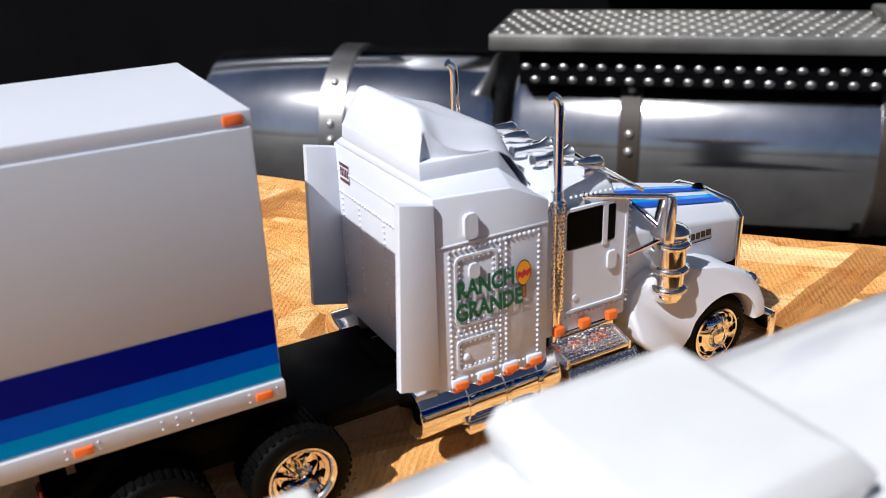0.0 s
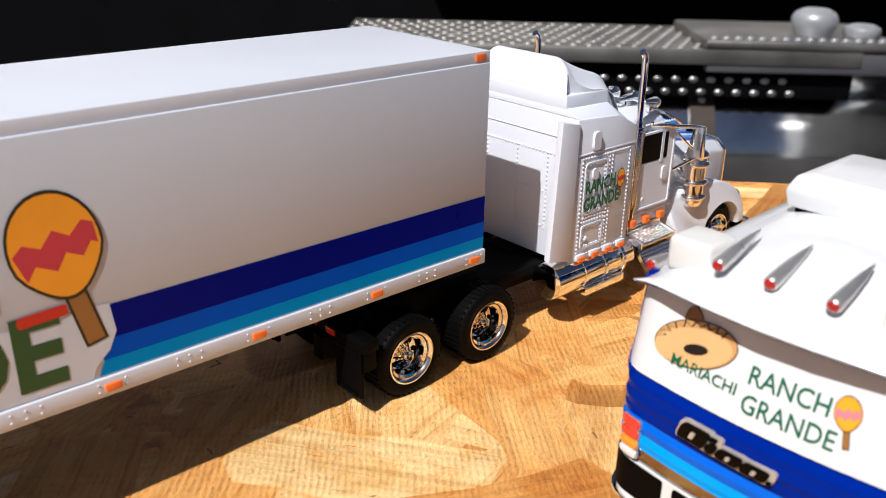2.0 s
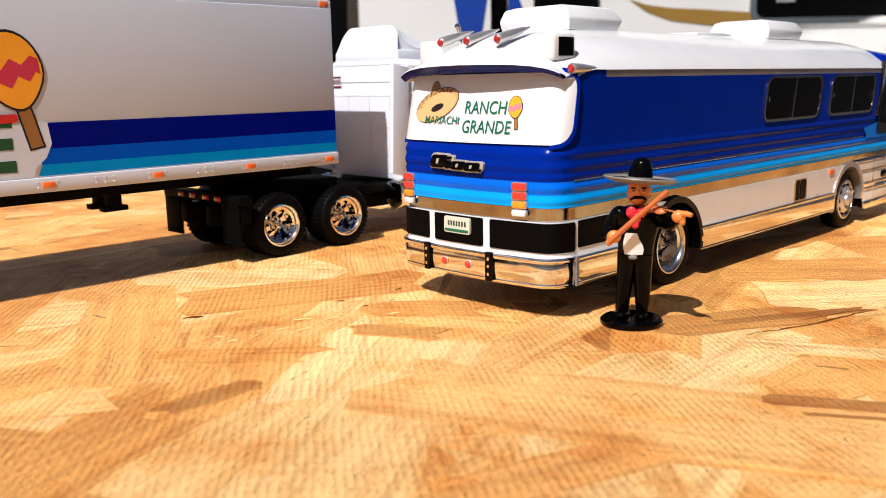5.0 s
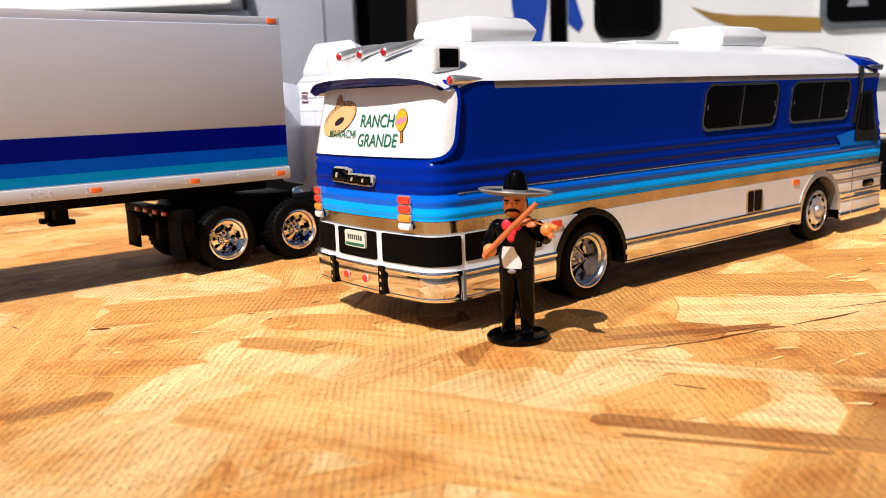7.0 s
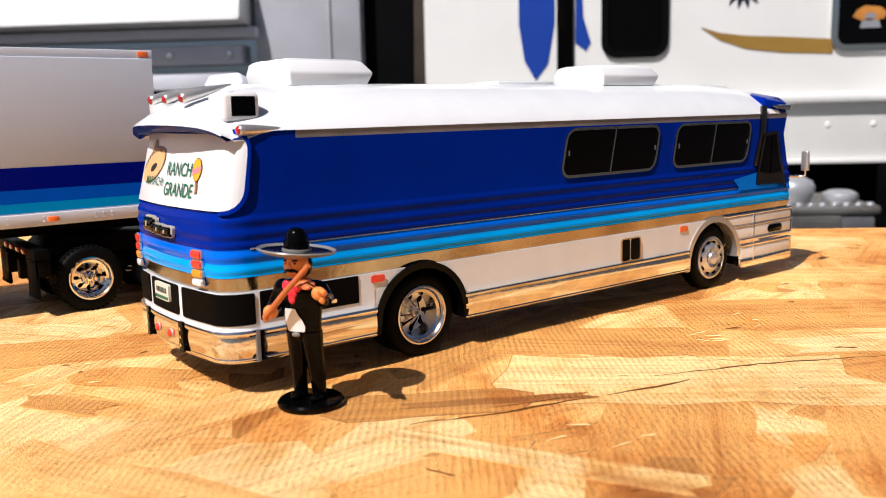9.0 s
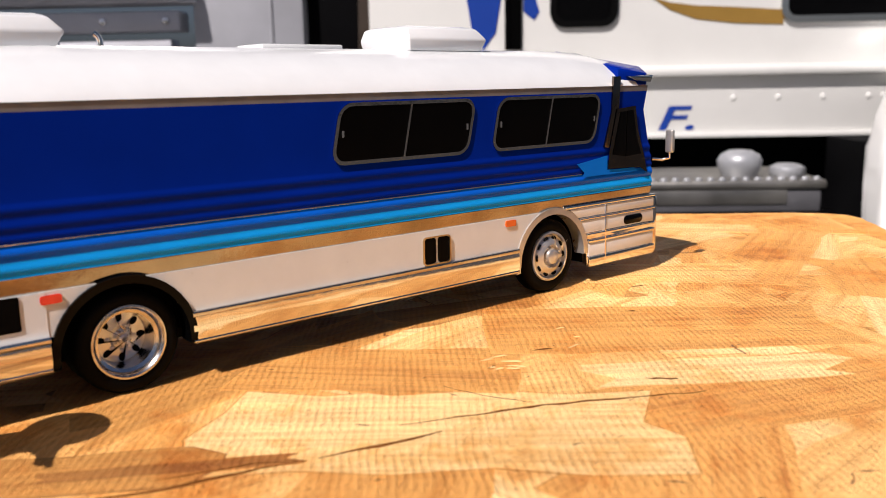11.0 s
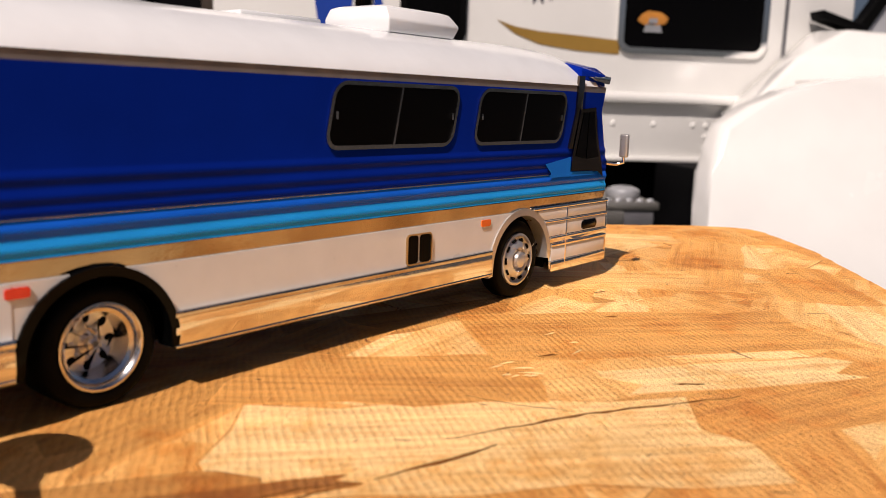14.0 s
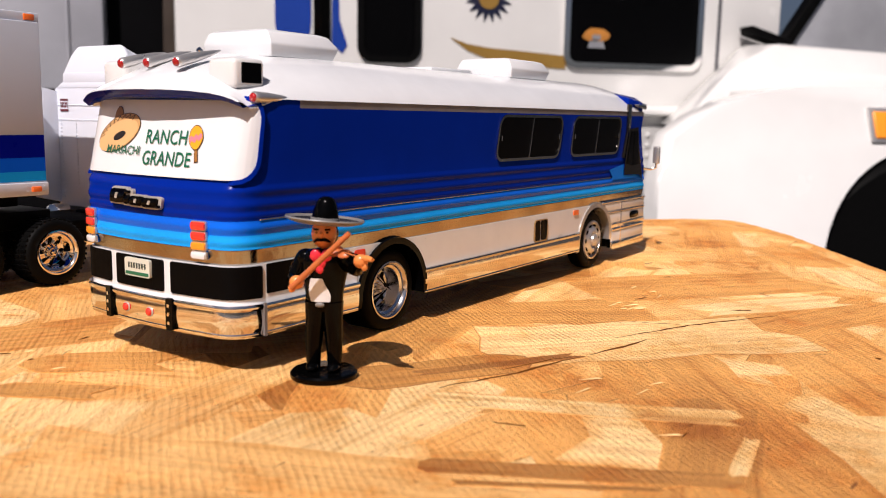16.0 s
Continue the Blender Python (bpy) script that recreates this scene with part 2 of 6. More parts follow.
def ellipsoid(bm, c, rx, ry, rz, u=14, v=10, mat=0):
    rings = []
    for j in range(1, v):
        a = math.pi * j / v
        rings.append([bm.verts.new((c[0] + rx * math.sin(a) * math.cos(b), c[1] + ry * math.sin(a) * math.sin(b), c[2] - rz * math.cos(a))) for b in (2 * math.pi * k / u for k in range(u))])
    lo, hi = bm.verts.new((c[0], c[1], c[2] - rz)), bm.verts.new((c[0], c[1], c[2] + rz))
    for i in range(u):
        bm.faces.new((lo, rings[0][(i + 1) % u], rings[0][i])).material_index = mat
        bm.faces.new((hi, rings[-1][i], rings[-1][(i + 1) % u])).material_index = mat
        for j in range(len(rings) - 1):
            bm.faces.new((rings[j][i], rings[j][(i + 1) % u], rings[j + 1][(i + 1) % u], rings[j + 1][i])).material_index = mat
    return bm


def rounded(u0, u1, v0, v1, r, seg=5):
    """A rectangle with round corners."""
    pts = []
    for cu, cv, a0 in ((u1 - r, v0 + r, -90), (u1 - r, v1 - r, 0), (u0 + r, v1 - r, 90), (u0 + r, v0 + r, 180)):
        pts += [(cu + r * math.cos(radians(a0 + 90 * i / seg)), cv + r * math.sin(radians(a0 + 90 * i / seg))) for i in range(seg + 1)]
    return pts


def patch(bm, put, u0, u1, v0, v1, r=0.0, off=0.3, thick=0.4, nu=16, nv=3, mat=0, slant=0.0, bulge=0.0):
    """A round-cornered plate that follows a curved face; put(u, v, off) gives its places."""
    cols = []
    us = [u0 + (u1 - u0) * i / nu for i in range(nu + 1)]
    if r:
        us = sorted(set(us + [u0 + r * f for f in (0.08, 0.3, 0.6, 1)] + [u1 - r * f for f in (0.08, 0.3, 0.6, 1)]))
    for u in us:
        e = max(0.0, r - (u - u0), r - (u1 - u))
        cut = r - math.sqrt(max(0.0, r * r - e * e)) if r else 0
        vs = [v0 + cut + (v1 - v0 - 2 * cut) * j / nv for j in range(nv + 1)]
        cols.append([(u + slant * (v - (v0 + v1) / 2), v) for v in vs])
    top = [[bm.verts.new(put(u, v, off + bulge * math.sin(math.pi * j / nv))) for j, (u, v) in enumerate(c)] for c in cols]
    low = [[bm.verts.new(put(u, v, off - thick)) for u, v in c] for c in cols]
    fs = []
    for i in range(len(cols) - 1):
        for j in range(nv):
            fs.append(bm.faces.new((top[i][j], top[i + 1][j], top[i + 1][j + 1], top[i][j + 1])))
        for j in (0, nv):
            fs.append(bm.faces.new((top[i][j], low[i][j], low[i + 1][j], top[i + 1][j])))
    for i in (0, len(cols) - 1):
        for j in range(nv):
            fs.append(bm.faces.new((top[i][j], top[i][j + 1], low[i][j + 1], low[i][j])))
    mark(bm, fs, mat)
    return bm


def ring_patch(bm, put, u0, u1, v0, v1, r, w, off=0.5, thick=0.6, slant=0.0, mat=0):
    """A flat round-cornered frame, w wide."""
    a, b = rounded(u0, u1, v0, v1, r), rounded(u0 + w, u1 - w, v0 + w, v1 - w, max(0.3, r - w))
    mid = (v0 + v1) / 2
    def row(pts, o):
        return [bm.verts.new(put(u + slant * (v - mid), v, o)) for u, v in pts]
    ao, bo, al, bl = row(a, off), row(b, off), row(a, off - thick), row(b, off - thick)
    k = len(a)
    for i in range(k):
        j = (i + 1) % k
        for q in ((ao[i], ao[j], bo[j], bo[i]), (ao[i], al[i], al[j], ao[j]), (bo[i], bo[j], bl[j], bl[i])):
            bm.faces.new(q).material_index = mat
    return bm


def decal(bm, pts, put, off, mat=0):
    vs = [bm.verts.new(put(u, v, off)) for u, v in pts]
    f = bm.faces.new(vs)
    f.material_index = mat
    return bm


def letters(bm, words, size, u, v, put, off=0.25, squeeze=1.0, turn=0.0, mat=0, bold=0.0, shear=0.0, wide=0.0, tall=0.0):
    """Words in the built-in font, laid on a face; wide and tall set the size of the whole word."""
    cu = bpy.data.curves.new("words", "FONT")
    cu.body, cu.size, cu.resolution_u, cu.offset, cu.shear = words, size, 3, bold, shear
    ob = bpy.data.objects.new("words", cu)
    scene.collection.objects.link(ob)
    bpy.context.view_layer.update()
    me = bpy.data.meshes.new_from_object(ob.evaluated_get(bpy.context.evaluated_depsgraph_get()))
    bpy.data.objects.remove(ob)
    c, s = math.cos(radians(turn)), math.sin(radians(turn))
    vs = []
    left, lift = 0.0, 1.0
    if wide:
        xs, ys = [w.co.x for w in me.vertices], [w.co.y for w in me.vertices]
        left, squeeze, lift = min(xs), wide / (max(xs) - min(xs)), tall / max(ys)
    for w in me.vertices:
        x, y = (w.co.x - left) * squeeze, w.co.y * lift
        vs.append(bm.verts.new(put(u + c * x - s * y, v + s * x + c * y, off)))
    for p in me.polygons:
        try:
            bm.faces.new([vs[i] for i in p.vertices]).material_index = mat
        except ValueError:
            pass
    bpy.data.meshes.remove(me)
    return bm


def B():
    return bmesh.new()


# ---- ground, board, full-size lorry behind ----
def osb_material(name, strand):
    m, nt, b = nodes_of(name)
    co = nt.nodes.new("ShaderNodeTexCoord").outputs["Object"]
    if strand:
        at = nt.nodes.new("ShaderNodeAttribute")
        at.attribute_name = "grain"
        tone = nt.nodes.new("ShaderNodeAttribute")
        tone.attribute_name = "tone"
        grain_vec, isl = at.outputs["Vector"], tone.outputs["Fac"]
    else:
        grain_vec, isl = co, noise_node(nt, co, 12).outputs[0]
    fibre = noise_node(nt, grain_vec, 1.0, 7, 0.72)
    base = ramp(nt, isl, [(0.0, (0.20, 0.062, 0.014)), (0.10, (0.34, 0.130, 0.030)), (0.25, (0.56, 0.255, 0.064)), (0.45, (0.82, 0.392, 0.105)), (0.72, (0.91, 0.515, 0.18)), (0.95, (0.97, 0.70, 0.34))])
    broad = noise_node(nt, co, 7, 4, 0.6)
    base = mixrgb(nt, "MULTIPLY", 0.8, base, ramp(nt, broad.outputs[0], [(0.32, (0.80, 0.64, 0.46)), (0.48, (1, 1, 1)), (0.68, (1.12, 1.16, 1.2))]))
    shade = ramp(nt, fibre.outputs[0], [(0.28, (0.70, 0.54, 0.38)), (0.44, (0.98, 0.97, 0.95)), (0.54, (1, 1, 1)), (0.70, (1.12, 1.13, 1.14))])
    col = mixrgb(nt, "MULTIPLY", 0.85, base, shade)
    streak = noise_node(nt, grain_vec, 3.1, 3, 0.5)
    col = mixrgb(nt, "MULTIPLY", 0.9, col, ramp(nt, streak.outputs[0], [(0.25, (0.40, 0.25, 0.15)), (0.31, (1, 1, 1))]))
    stain = noise_node(nt, co, 15, 6, 0.65)
    col = mixrgb(nt, "MULTIPLY", 0.8, col, ramp(nt, stain.outputs[0], [(0.33, (0.66, 0.43, 0.22)), (0.40, (0.92, 0.78, 0.58)), (0.46, (1, 1, 1)), (0.62, (1.1, 1.1, 1.08))]))
    resin = noise_node(nt, co, 34, 9, 0.72)
    col = mixrgb(nt, "MULTIPLY", 0.85, col, ramp(nt, resin.outputs[0], [(0.38, (0.90, 0.70, 0.46)), (0.47, (1, 0.98, 0.95)), (0.60, (1.06, 1.08, 1.1))]))
    crumb = noise_node(nt, co, 260, 7, 0.75)
    col = mixrgb(nt, "MULTIPLY", 0.8, col, ramp(nt, crumb.outputs[0], [(0.30, (0.74, 0.58, 0.40)), (0.41, (1, 1, 1)), (0.60, (1.06, 1.07, 1.08))]))
    patchy = noise_node(nt, grain_vec if strand else co, 0.35 if strand else 90, 4, 0.7)
    col = mixrgb(nt, "MULTIPLY", 0.85, col, ramp(nt, patchy.outputs[0], [(0.34, (0.87, 0.74, 0.58)), (0.46, (1, 1, 1)), (0.62, (1.16, 1.16, 1.16))]))
    # torn fibres and specks, thickest in drifts
    drift = noise_node(nt, co, 22, 3, 0.6)
    for scale, cut in ((420, 0.265), (170, 0.205)):
        mp = nt.nodes.new("ShaderNodeMapping")
        mp.inputs["Rotation"].default_value[2] = radians(40)
        mp.inputs["Scale"].default_value = (0.45, 1.6, 1)
        nt.links.new(co, mp.inputs["Vector"])
        speck = noise_node(nt, mp.outputs[0], scale, 3, 0.6)
        level = math_node(nt, "MULTIPLY_ADD", drift.outputs[0], -0.14, math_node(nt, "ADD", speck.outputs[0], 0.07))
        col = mixrgb(nt, "MULTIPLY", 0.9, col, ramp(nt, level, [(cut, (0.34, 0.20, 0.11)), (cut + 0.07, (1, 1, 1))]))
    # hairline cracks where strands have let go, here and there
    bend = noise_node(nt, co, 70, 5, 0.65)
    jog = nt.nodes.new("ShaderNodeVectorMath")
    jog.operation = "MULTIPLY_ADD"
    nt.links.new(bend.outputs[1], jog.inputs[0])
    jog.inputs[1].default_value = (0.008, 0.008, 0)
    nt.links.new(co, jog.inputs[2])
    cell = nt.nodes.new("ShaderNodeTexVoronoi")
    cell.feature = "DISTANCE_TO_EDGE"
    cell.voronoi_dimensions = "2D"
    cell.inputs["Scale"].default_value = 27
    nt.links.new(jog.outputs[0], cell.inputs["Vector"])
    gap = noise_node(nt, co, 34, 3, 0.6)
    split = math_node(nt, "ADD", cell.outputs["Distance"], math_node(nt, "MULTIPLY", math_node(nt, "MAXIMUM", math_node(nt, "SUBTRACT", 0.67, gap.outputs[0]), 0.0), 0.6))
    col = mixrgb(nt, "MULTIPLY", 0.9, col, ramp(nt, split, [(0.006, (0.22, 0.11, 0.05)), (0.017, (1, 1, 1))]))
    # the press screen's imprint: soft rows of short ridges
    rows = []
    for turn, pitch in ((38, 0.0023), (128, 0.0042)):
        mp = nt.nodes.new("ShaderNodeMapping")
        mp.inputs["Rotation"].default_value[2] = radians(turn)
        warp = noise_node(nt, co, 24, 2)
        add = nt.nodes.new("ShaderNodeVectorMath")
        add.operation = "MULTIPLY_ADD"
        nt.links.new(warp.outputs[1], add.inputs[0])
        add.inputs[1].default_value = (0.0045, 0.0045, 0)
        nt.links.new(co, add.inputs[2])
        nt.links.new(add.outputs[0], mp.inputs["Vector"])
        w = nt.nodes.new("ShaderNodeTexWave")
        w.wave_type, w.bands_direction = "BANDS", "X"
        w.inputs["Scale"].default_value = 2 * math.pi / pitch / 20
        nt.links.new(mp.outputs[0], w.inputs["Vector"])
        rows.append(w.outputs["Fac"])
    grid = math_node(nt, "MULTIPLY", rows[0], math_node(nt, "MULTIPLY_ADD", rows[1], 0.6, 0.4))
    press = ramp(nt, noise_node(nt, co, 40, 5, 0.7).outputs[0], [(0.38, (0.06, 0.06, 0.06)), (0.60, (1, 1, 1))])
    bw = nt.nodes.new("ShaderNodeRGBToBW")
    nt.links.new(press, bw.inputs[0])
    grid = math_node(nt, "MULTIPLY", grid, bw.outputs[0])
    # the imprint's relief shade, also tinted into the colour
    col = mixrgb(nt, "MULTIPLY", math_node(nt, "MULTIPLY", grid, 0.42), col, (0.72, 0.52, 0.33))
    nt.links.new(col, b.inputs["Base Color"])
    b.inputs["Roughness"].default_value = 0.62
    b.inputs["Specular IOR Level"].default_value = 0.3
    h = math_node(nt, "MULTIPLY_ADD", grid, -0.48, math_node(nt, "MULTIPLY_ADD", noise_node(nt, co, 420, 6, 0.75).outputs[0], 1.5, math_node(nt, "MULTIPLY", fibre.outputs[0], 0.9)))
    bn = nt.nodes.new("ShaderNodeBump")
    bn.inputs["Strength"].default_value, bn.inputs["Distance"].default_value = 1.0, 0.0009
    nt.links.new(h, bn.inputs["Height"])
    nt.links.new(bn.outputs[0], b.inputs["Normal"])
    return m


OSB, OSB_STRAND = osb_material("pressed_board", False), osb_material("board_strand", True)
ASPHALT = surface("asphalt", (0.035, 0.031, 0.027), 0.85, 0, 0, 0.25, 3, 0.6, 150)
# chassis black, with the deep shade under the truck put into the colour
DARK = surface("shade_black_chassis", (0.0025, 0.0025, 0.003), 0.8, 0, 0, 0.3, 6, spec=0.05)
LORRY_WHITE = surface("lorry_white_paint", (0.70, 0.70, 0.68), 0.25, 0, 0.5, 0.03, 5)
LORRY_BLUE = surface("lorry_blue_paint", (0.006, 0.04, 0.28), 0.25, 0, 0.5, 0.05, 5)
EMBLEM_NAVY = surface("dark_emblem_paint", (0.012, 0.014, 0.035), 0.3, 0, 0.3, 0.1, 5)
LORRY_GOLD = surface("lorry_gold_paint", (0.26, 0.15, 0.03), 0.3, 0, 0.4, 0.1, 8)
GREY_PANEL = surface("grey_panel", (0.30, 0.31, 0.33), 0.4, 0.3, 0, 0.15, 4)
DARK_GREY = surface("dark_grey_panel", (0.10, 0.10, 0.11), 0.5, 0.2, 0, 0.2, 4)
RAIL_GREY = surface("pale_rail_paint", (0.60, 0.61, 0.66), 0.35, 0.1, 0, 0.1, 4)
FAIRING_GREY = surface("grey_fairing_paint", (0.42, 0.43, 0.47), 0.4, 0.1, 0, 0.12, 4)
POLISHED = surface("polished_aluminium", (0.72, 0.73, 0.75), 0.13, 1, 0, 0.25, 4, 0.22, 14)
_nt = POLISHED.node_tree
_b = _nt.nodes["Principled BSDF"]
_tan = _nt.nodes.new("ShaderNodeTangent")
_tan.direction_type, _tan.axis = "RADIAL", "X"
_nt.links.new(_tan.outputs[0], _b.inputs["Tangent"])
_b.inputs["Anisotropic"].default_value, _b.inputs["Anisotropic Rotation"].default_value = 0.35, 0.25
WORN_STRAP = surface("worn_strap", (0.04, 0.028, 0.02), 0.5, 0, 0, 0.3, 8, 0.3, 30)
STEP_GREY = surface("dull_step_metal", (0.50, 0.49, 0.48), 0.4, 1, 0, 0.2, 6)
STICKER_AMBER = surface("faded_amber_sticker", (0.42, 0.17, 0.03), 0.4, 0, 0, 0.2, 20)
PLATE = surface("tread_plate", (0.32, 0.31, 0.29), 0.5, 1, 0, 0.2, 6, 0.5, 60)

bm = B()
prism(bm, [(60000 * math.cos(2 * math.pi * i / 48), 60000 * math.sin(2 * math.pi * i / 48)) for i in range(48)], "xy", -1050, -1000)
solid("ground", bm, ASPHALT, "dusty worn asphalt yard", "ground", kind="structure", smooth=0)

# the board: far edge, one blunt corner, near edge
EDGE = [(-196, 803), (67, 502), (150, 390), (250, 257), (300, 203), (360, 140), (415, 84), (447, 52), (468, 34), (482, 12), (484, 0), (476, -14), (458, -30),
        (420, -62), (385, -85), (350, -107), (292, -144), (100, -270), (-83, -391), (-640, 269)]
random.seed(5)
outline = []
for (x0, y0), (x1, y1) in zip(EDGE, EDGE[1:] + EDGE[:1]):
    k = max(1, int(math.hypot(x1 - x0, y1 - y0) / 9))
    for i in range(k):
        outline.append((x0 + (x1 - x0) * i / k + random.uniform(-0.9, 0.9), y0 + (y1 - y0) * i / k + random.uniform(-0.9, 0.9)))
board = thing("table_board", -100, 100, -15.6, "sunlit tan chipboard table top with a screen-pressed face", "table")
bm = B()
prism(bm, outline, "xy", -15.6, -0.55)
part("core", bm, OSB, board, smooth=0)
bm = B()
prism(bm, [(-100 + 240 * math.cos(2 * math.pi * i / 40), 90 + 240 * math.sin(2 * math.pi * i / 40)) for i in range(40)], "xy", -1000, -15.6)
part("pedestal", bm, DARK_GREY, board)


def inside(x, y):
    hit = False
    for (x0, y0), (x1, y1) in zip(EDGE, EDGE[1:] + EDGE[:1]):
        if (y0 > y) != (y1 > y) and x < (x1 - x0) * (y - y0) / (y1 - y0) + x0:
            hit = not hit
    return hit


def strand_shape(rng, L, W):
    """The outline of one strand along x: wavering sides and torn ends."""
    loc = [(-L + 2 * L * i / 5, -W * rng.uniform(0.82, 1.05)) for i in range(6)]
    e = min(9, W * 0.8)
    loc += [(L + rng.uniform(-e, e), -W * rng.uniform(0.2, 0.5)), (L + rng.uniform(-e, e), W * rng.uniform(0.1, 0.5))]
    loc += [(L - 2 * L * i / 5, W * rng.uniform(0.82, 1.05)) for i in range(6)]
    return loc + [(-L + rng.uniform(-e, e), W * rng.uniform(0.2, 0.5)), (-L + rng.uniform(-e, e), -W * rng.uniform(0.1, 0.5))]


def strands(count, seed, chosen):
    """Random strands in rising layers, then the chosen ones (x, y, half length, half width, turn, tone) on top."""
    rng = random.Random(seed)
    verts, faces, grain, tones, spans = [], [], [], [], []

    def lay(cx, cy, L, W, a, tone, z, soft):
        loc = strand_shape(rng, L, W)
        c, s = math.cos(a), math.sin(a)
        pts = [(cx + c * p - s * q, cy + s * p + c * q) for p, q in loc]
        if not all(inside(*p) for p in pts):
            return False
        n, k = len(verts), len(pts)
        off = rng.uniform(0, 500)
        # edge, foot of the edge, and an inner ring, towards which the strand takes its own tone
        rim = rng.uniform(0.02, 0.2) if rng.random() < 0.16 else 0.58 + (tone - 0.58) * 0.5
        if rim < 0.25:
            soft = 0.7
        fx, fy = max(0.3, 1 - soft / L), max(0.3, 1 - soft / W)
        for ring, h, sx, sy in ((0, z, 1, 1), (1, z - 0.25, 1, 1), (2, z + 0.01, fx, fy)):
            for p, q in loc:
                p, q = p * sx, q * sy
                verts.append(((cx + c * p - s * q) * MM, (cy + s * p + c * q) * MM, h * MM))
                grain.append((p * 0.018, q * 0.55, off))
                tones.append(tone if ring == 2 else rim)
        faces.append(list(range(n + 2 * k, n + 3 * k)))
        for i in range(k):
            j = (i + 1) % k
            faces.append([n + i, n + j, n + 2 * k + j, n + 2 * k + i])
            faces.append([n + i, n + k + i, n + k + j, n + j])
        spans.append((cx, cy, n, 3 * k, len(faces) - 2 * k - 1))
        return True

    made = 0
    while made < count:
        tone = 0.38 + 0.52 * rng.random() if rng.random() > 0.12 else rng.uniform(0.2, 0.38)
        ok = lay(rng.uniform(-620, 490), rng.uniform(-480, 640), rng.uniform(34, 78), rng.uniform(9, 26), rng.gauss(0.35, 0.75), tone, -0.55 + 0.42 * made / count + rng.uniform(-0.02, 0.02), rng.choice((0.8, 3, 6)))
        made += 1 if ok else 0.15
    for i, (cx, cy, L, W, turn, tone) in enumerate(chosen):
        lay(cx, cy, L, W, radians(turn), tone, -0.13 + 0.012 * i, 1.2)
    # the topmost strands between and before the models stand alone, the rest are one sheet
    alone = [q for q in spans if -300 < q[0] < 320 and -230 < q[1] < 170][-285:]
    own = {q[2] for q in alone}

    def sheet(chosen_spans):
        at = {}
        for q in chosen_spans:
            for v in range(q[2], q[2] + q[3]):
                at[v] = len(at)
        fs = [[at[v] for v in f] for q in chosen_spans for f in faces[q[4]:q[4] + 2 * (q[3] // 3) + 1]]
        me = bpy.data.meshes.new("strand")
        me.from_pydata([verts[v] for v in at], [], fs)
        me.attributes.new("grain", "FLOAT_VECTOR", "POINT").data.foreach_set("vector", [c for v in at for c in grain[v]])
        me.attributes.new("tone", "FLOAT", "POINT").data.foreach_set("value", [tones[v] for v in at])
        me.materials.append(OSB_STRAND)
        me.update()
        return me

    return sheet([q for q in spans if q[2] not in own]), [sheet([q]) for q in alone]


CRACK = surface("dark_crack", (0.17, 0.062, 0.016), 0.8, 0, 0, 0.3, 300, spec=0.0)
PALE_SLIVER = surface("pale_sliver", (0.90, 0.62, 0.28), 0.6, 0, 0, 0.2, 300, 0.2, 800)
# strands that stand out: brown ones by the figure, pale ones along the cracks
CHOSEN = [(60, -165, 60, 26, 35, 0.48), (45, -95, 62, 30, -42, 0.86), (62, -42, 46, 24, -48, 0.36), (170, -78, 68, 30, -40, 0.40), (140, -118, 42, 12, -35, 0.90),
          (-118, 145, 42, 20, -55, 0.92), (-115, 100, 52, 22, -22, 0.38), (-183, 44, 22, 10, -45, 0.46), (-211, 18, 14, 6, 0, 0.22), (-194, 37, 15, 2, 60, 0.62),
          (-40, -55, 27, 13, -32, 0.27), (-22, -68, 32, 4, -32, 0.13), (-52, -152, 36, 13, 15, 0.26), (-55, -161, 14, 2.4, 8, 0.94), (-46, -112, 44, 7, -65, 0.93),
          (-94, -128, 30, 2.4, -62, 0.10), (-101, -130, 24, 1.6, -59, 0.14), (-88, -136, 22, 1.3, -65, 0.15), (-91, -131, 36, 4.6, -61, 0.2), (-100, 38, 22, 12, -50, 0.34), (-130, 25, 16, 7, -60, 0.30)]
REST, SINGLE = strands(1500, 11, CHOSEN)
ob = new("strand_layer", REST)
ob.parent = board
ob.location = -ORIGIN[board] * MM
tagged(ob, "pressed pale and brown wood strands", kind="stuff")
# slivers torn loose along the strands' edges
rng = random.Random(23)
for cx, cy, spread, count in ((95, -66, 16, 9), (150, -60, 20, 5), (-20, -105, 20, 4), (-120, 60, 30, 8), (-170, 60, 24, 5), (-60, -140, 12, 3), (230, -40, 30, 4)):
    for i in range(count):
        L, w = rng.uniform(1.4, 4.2), rng.uniform(0.2, 0.42)
        x, y, a = cx + rng.gauss(0, spread * 0.6), cy + rng.gauss(0, spread * 0.4), radians(-38 + rng.gauss(0, 24))
        if not inside(x, y):
            continue
        bm = B()
        hull(bm, [(-L, -w * 0.3, 0), (-L, w * 0.3, 0), (L, 0, 0.5), (0, -w, 0.25), (0, w, 0.25), (0, -w * 0.6, 0.7), (L * 0.5, w * 0.5, 0.75)])
        bmesh.ops.transform(bm, matrix=Matrix.Translation((x, y, -0.02)) @ Matrix.Rotation(a, 4, "Z"), verts=bm.verts)
        part("splinter", bm, PALE_SLIVER if rng.random() < 0.7 else CRACK, board)
for me in SINGLE:
    ob = new("strand", me)
    ob.parent = board
    ob.location = -ORIGIN[board] * MM

# a dark knot and long cracks in the face


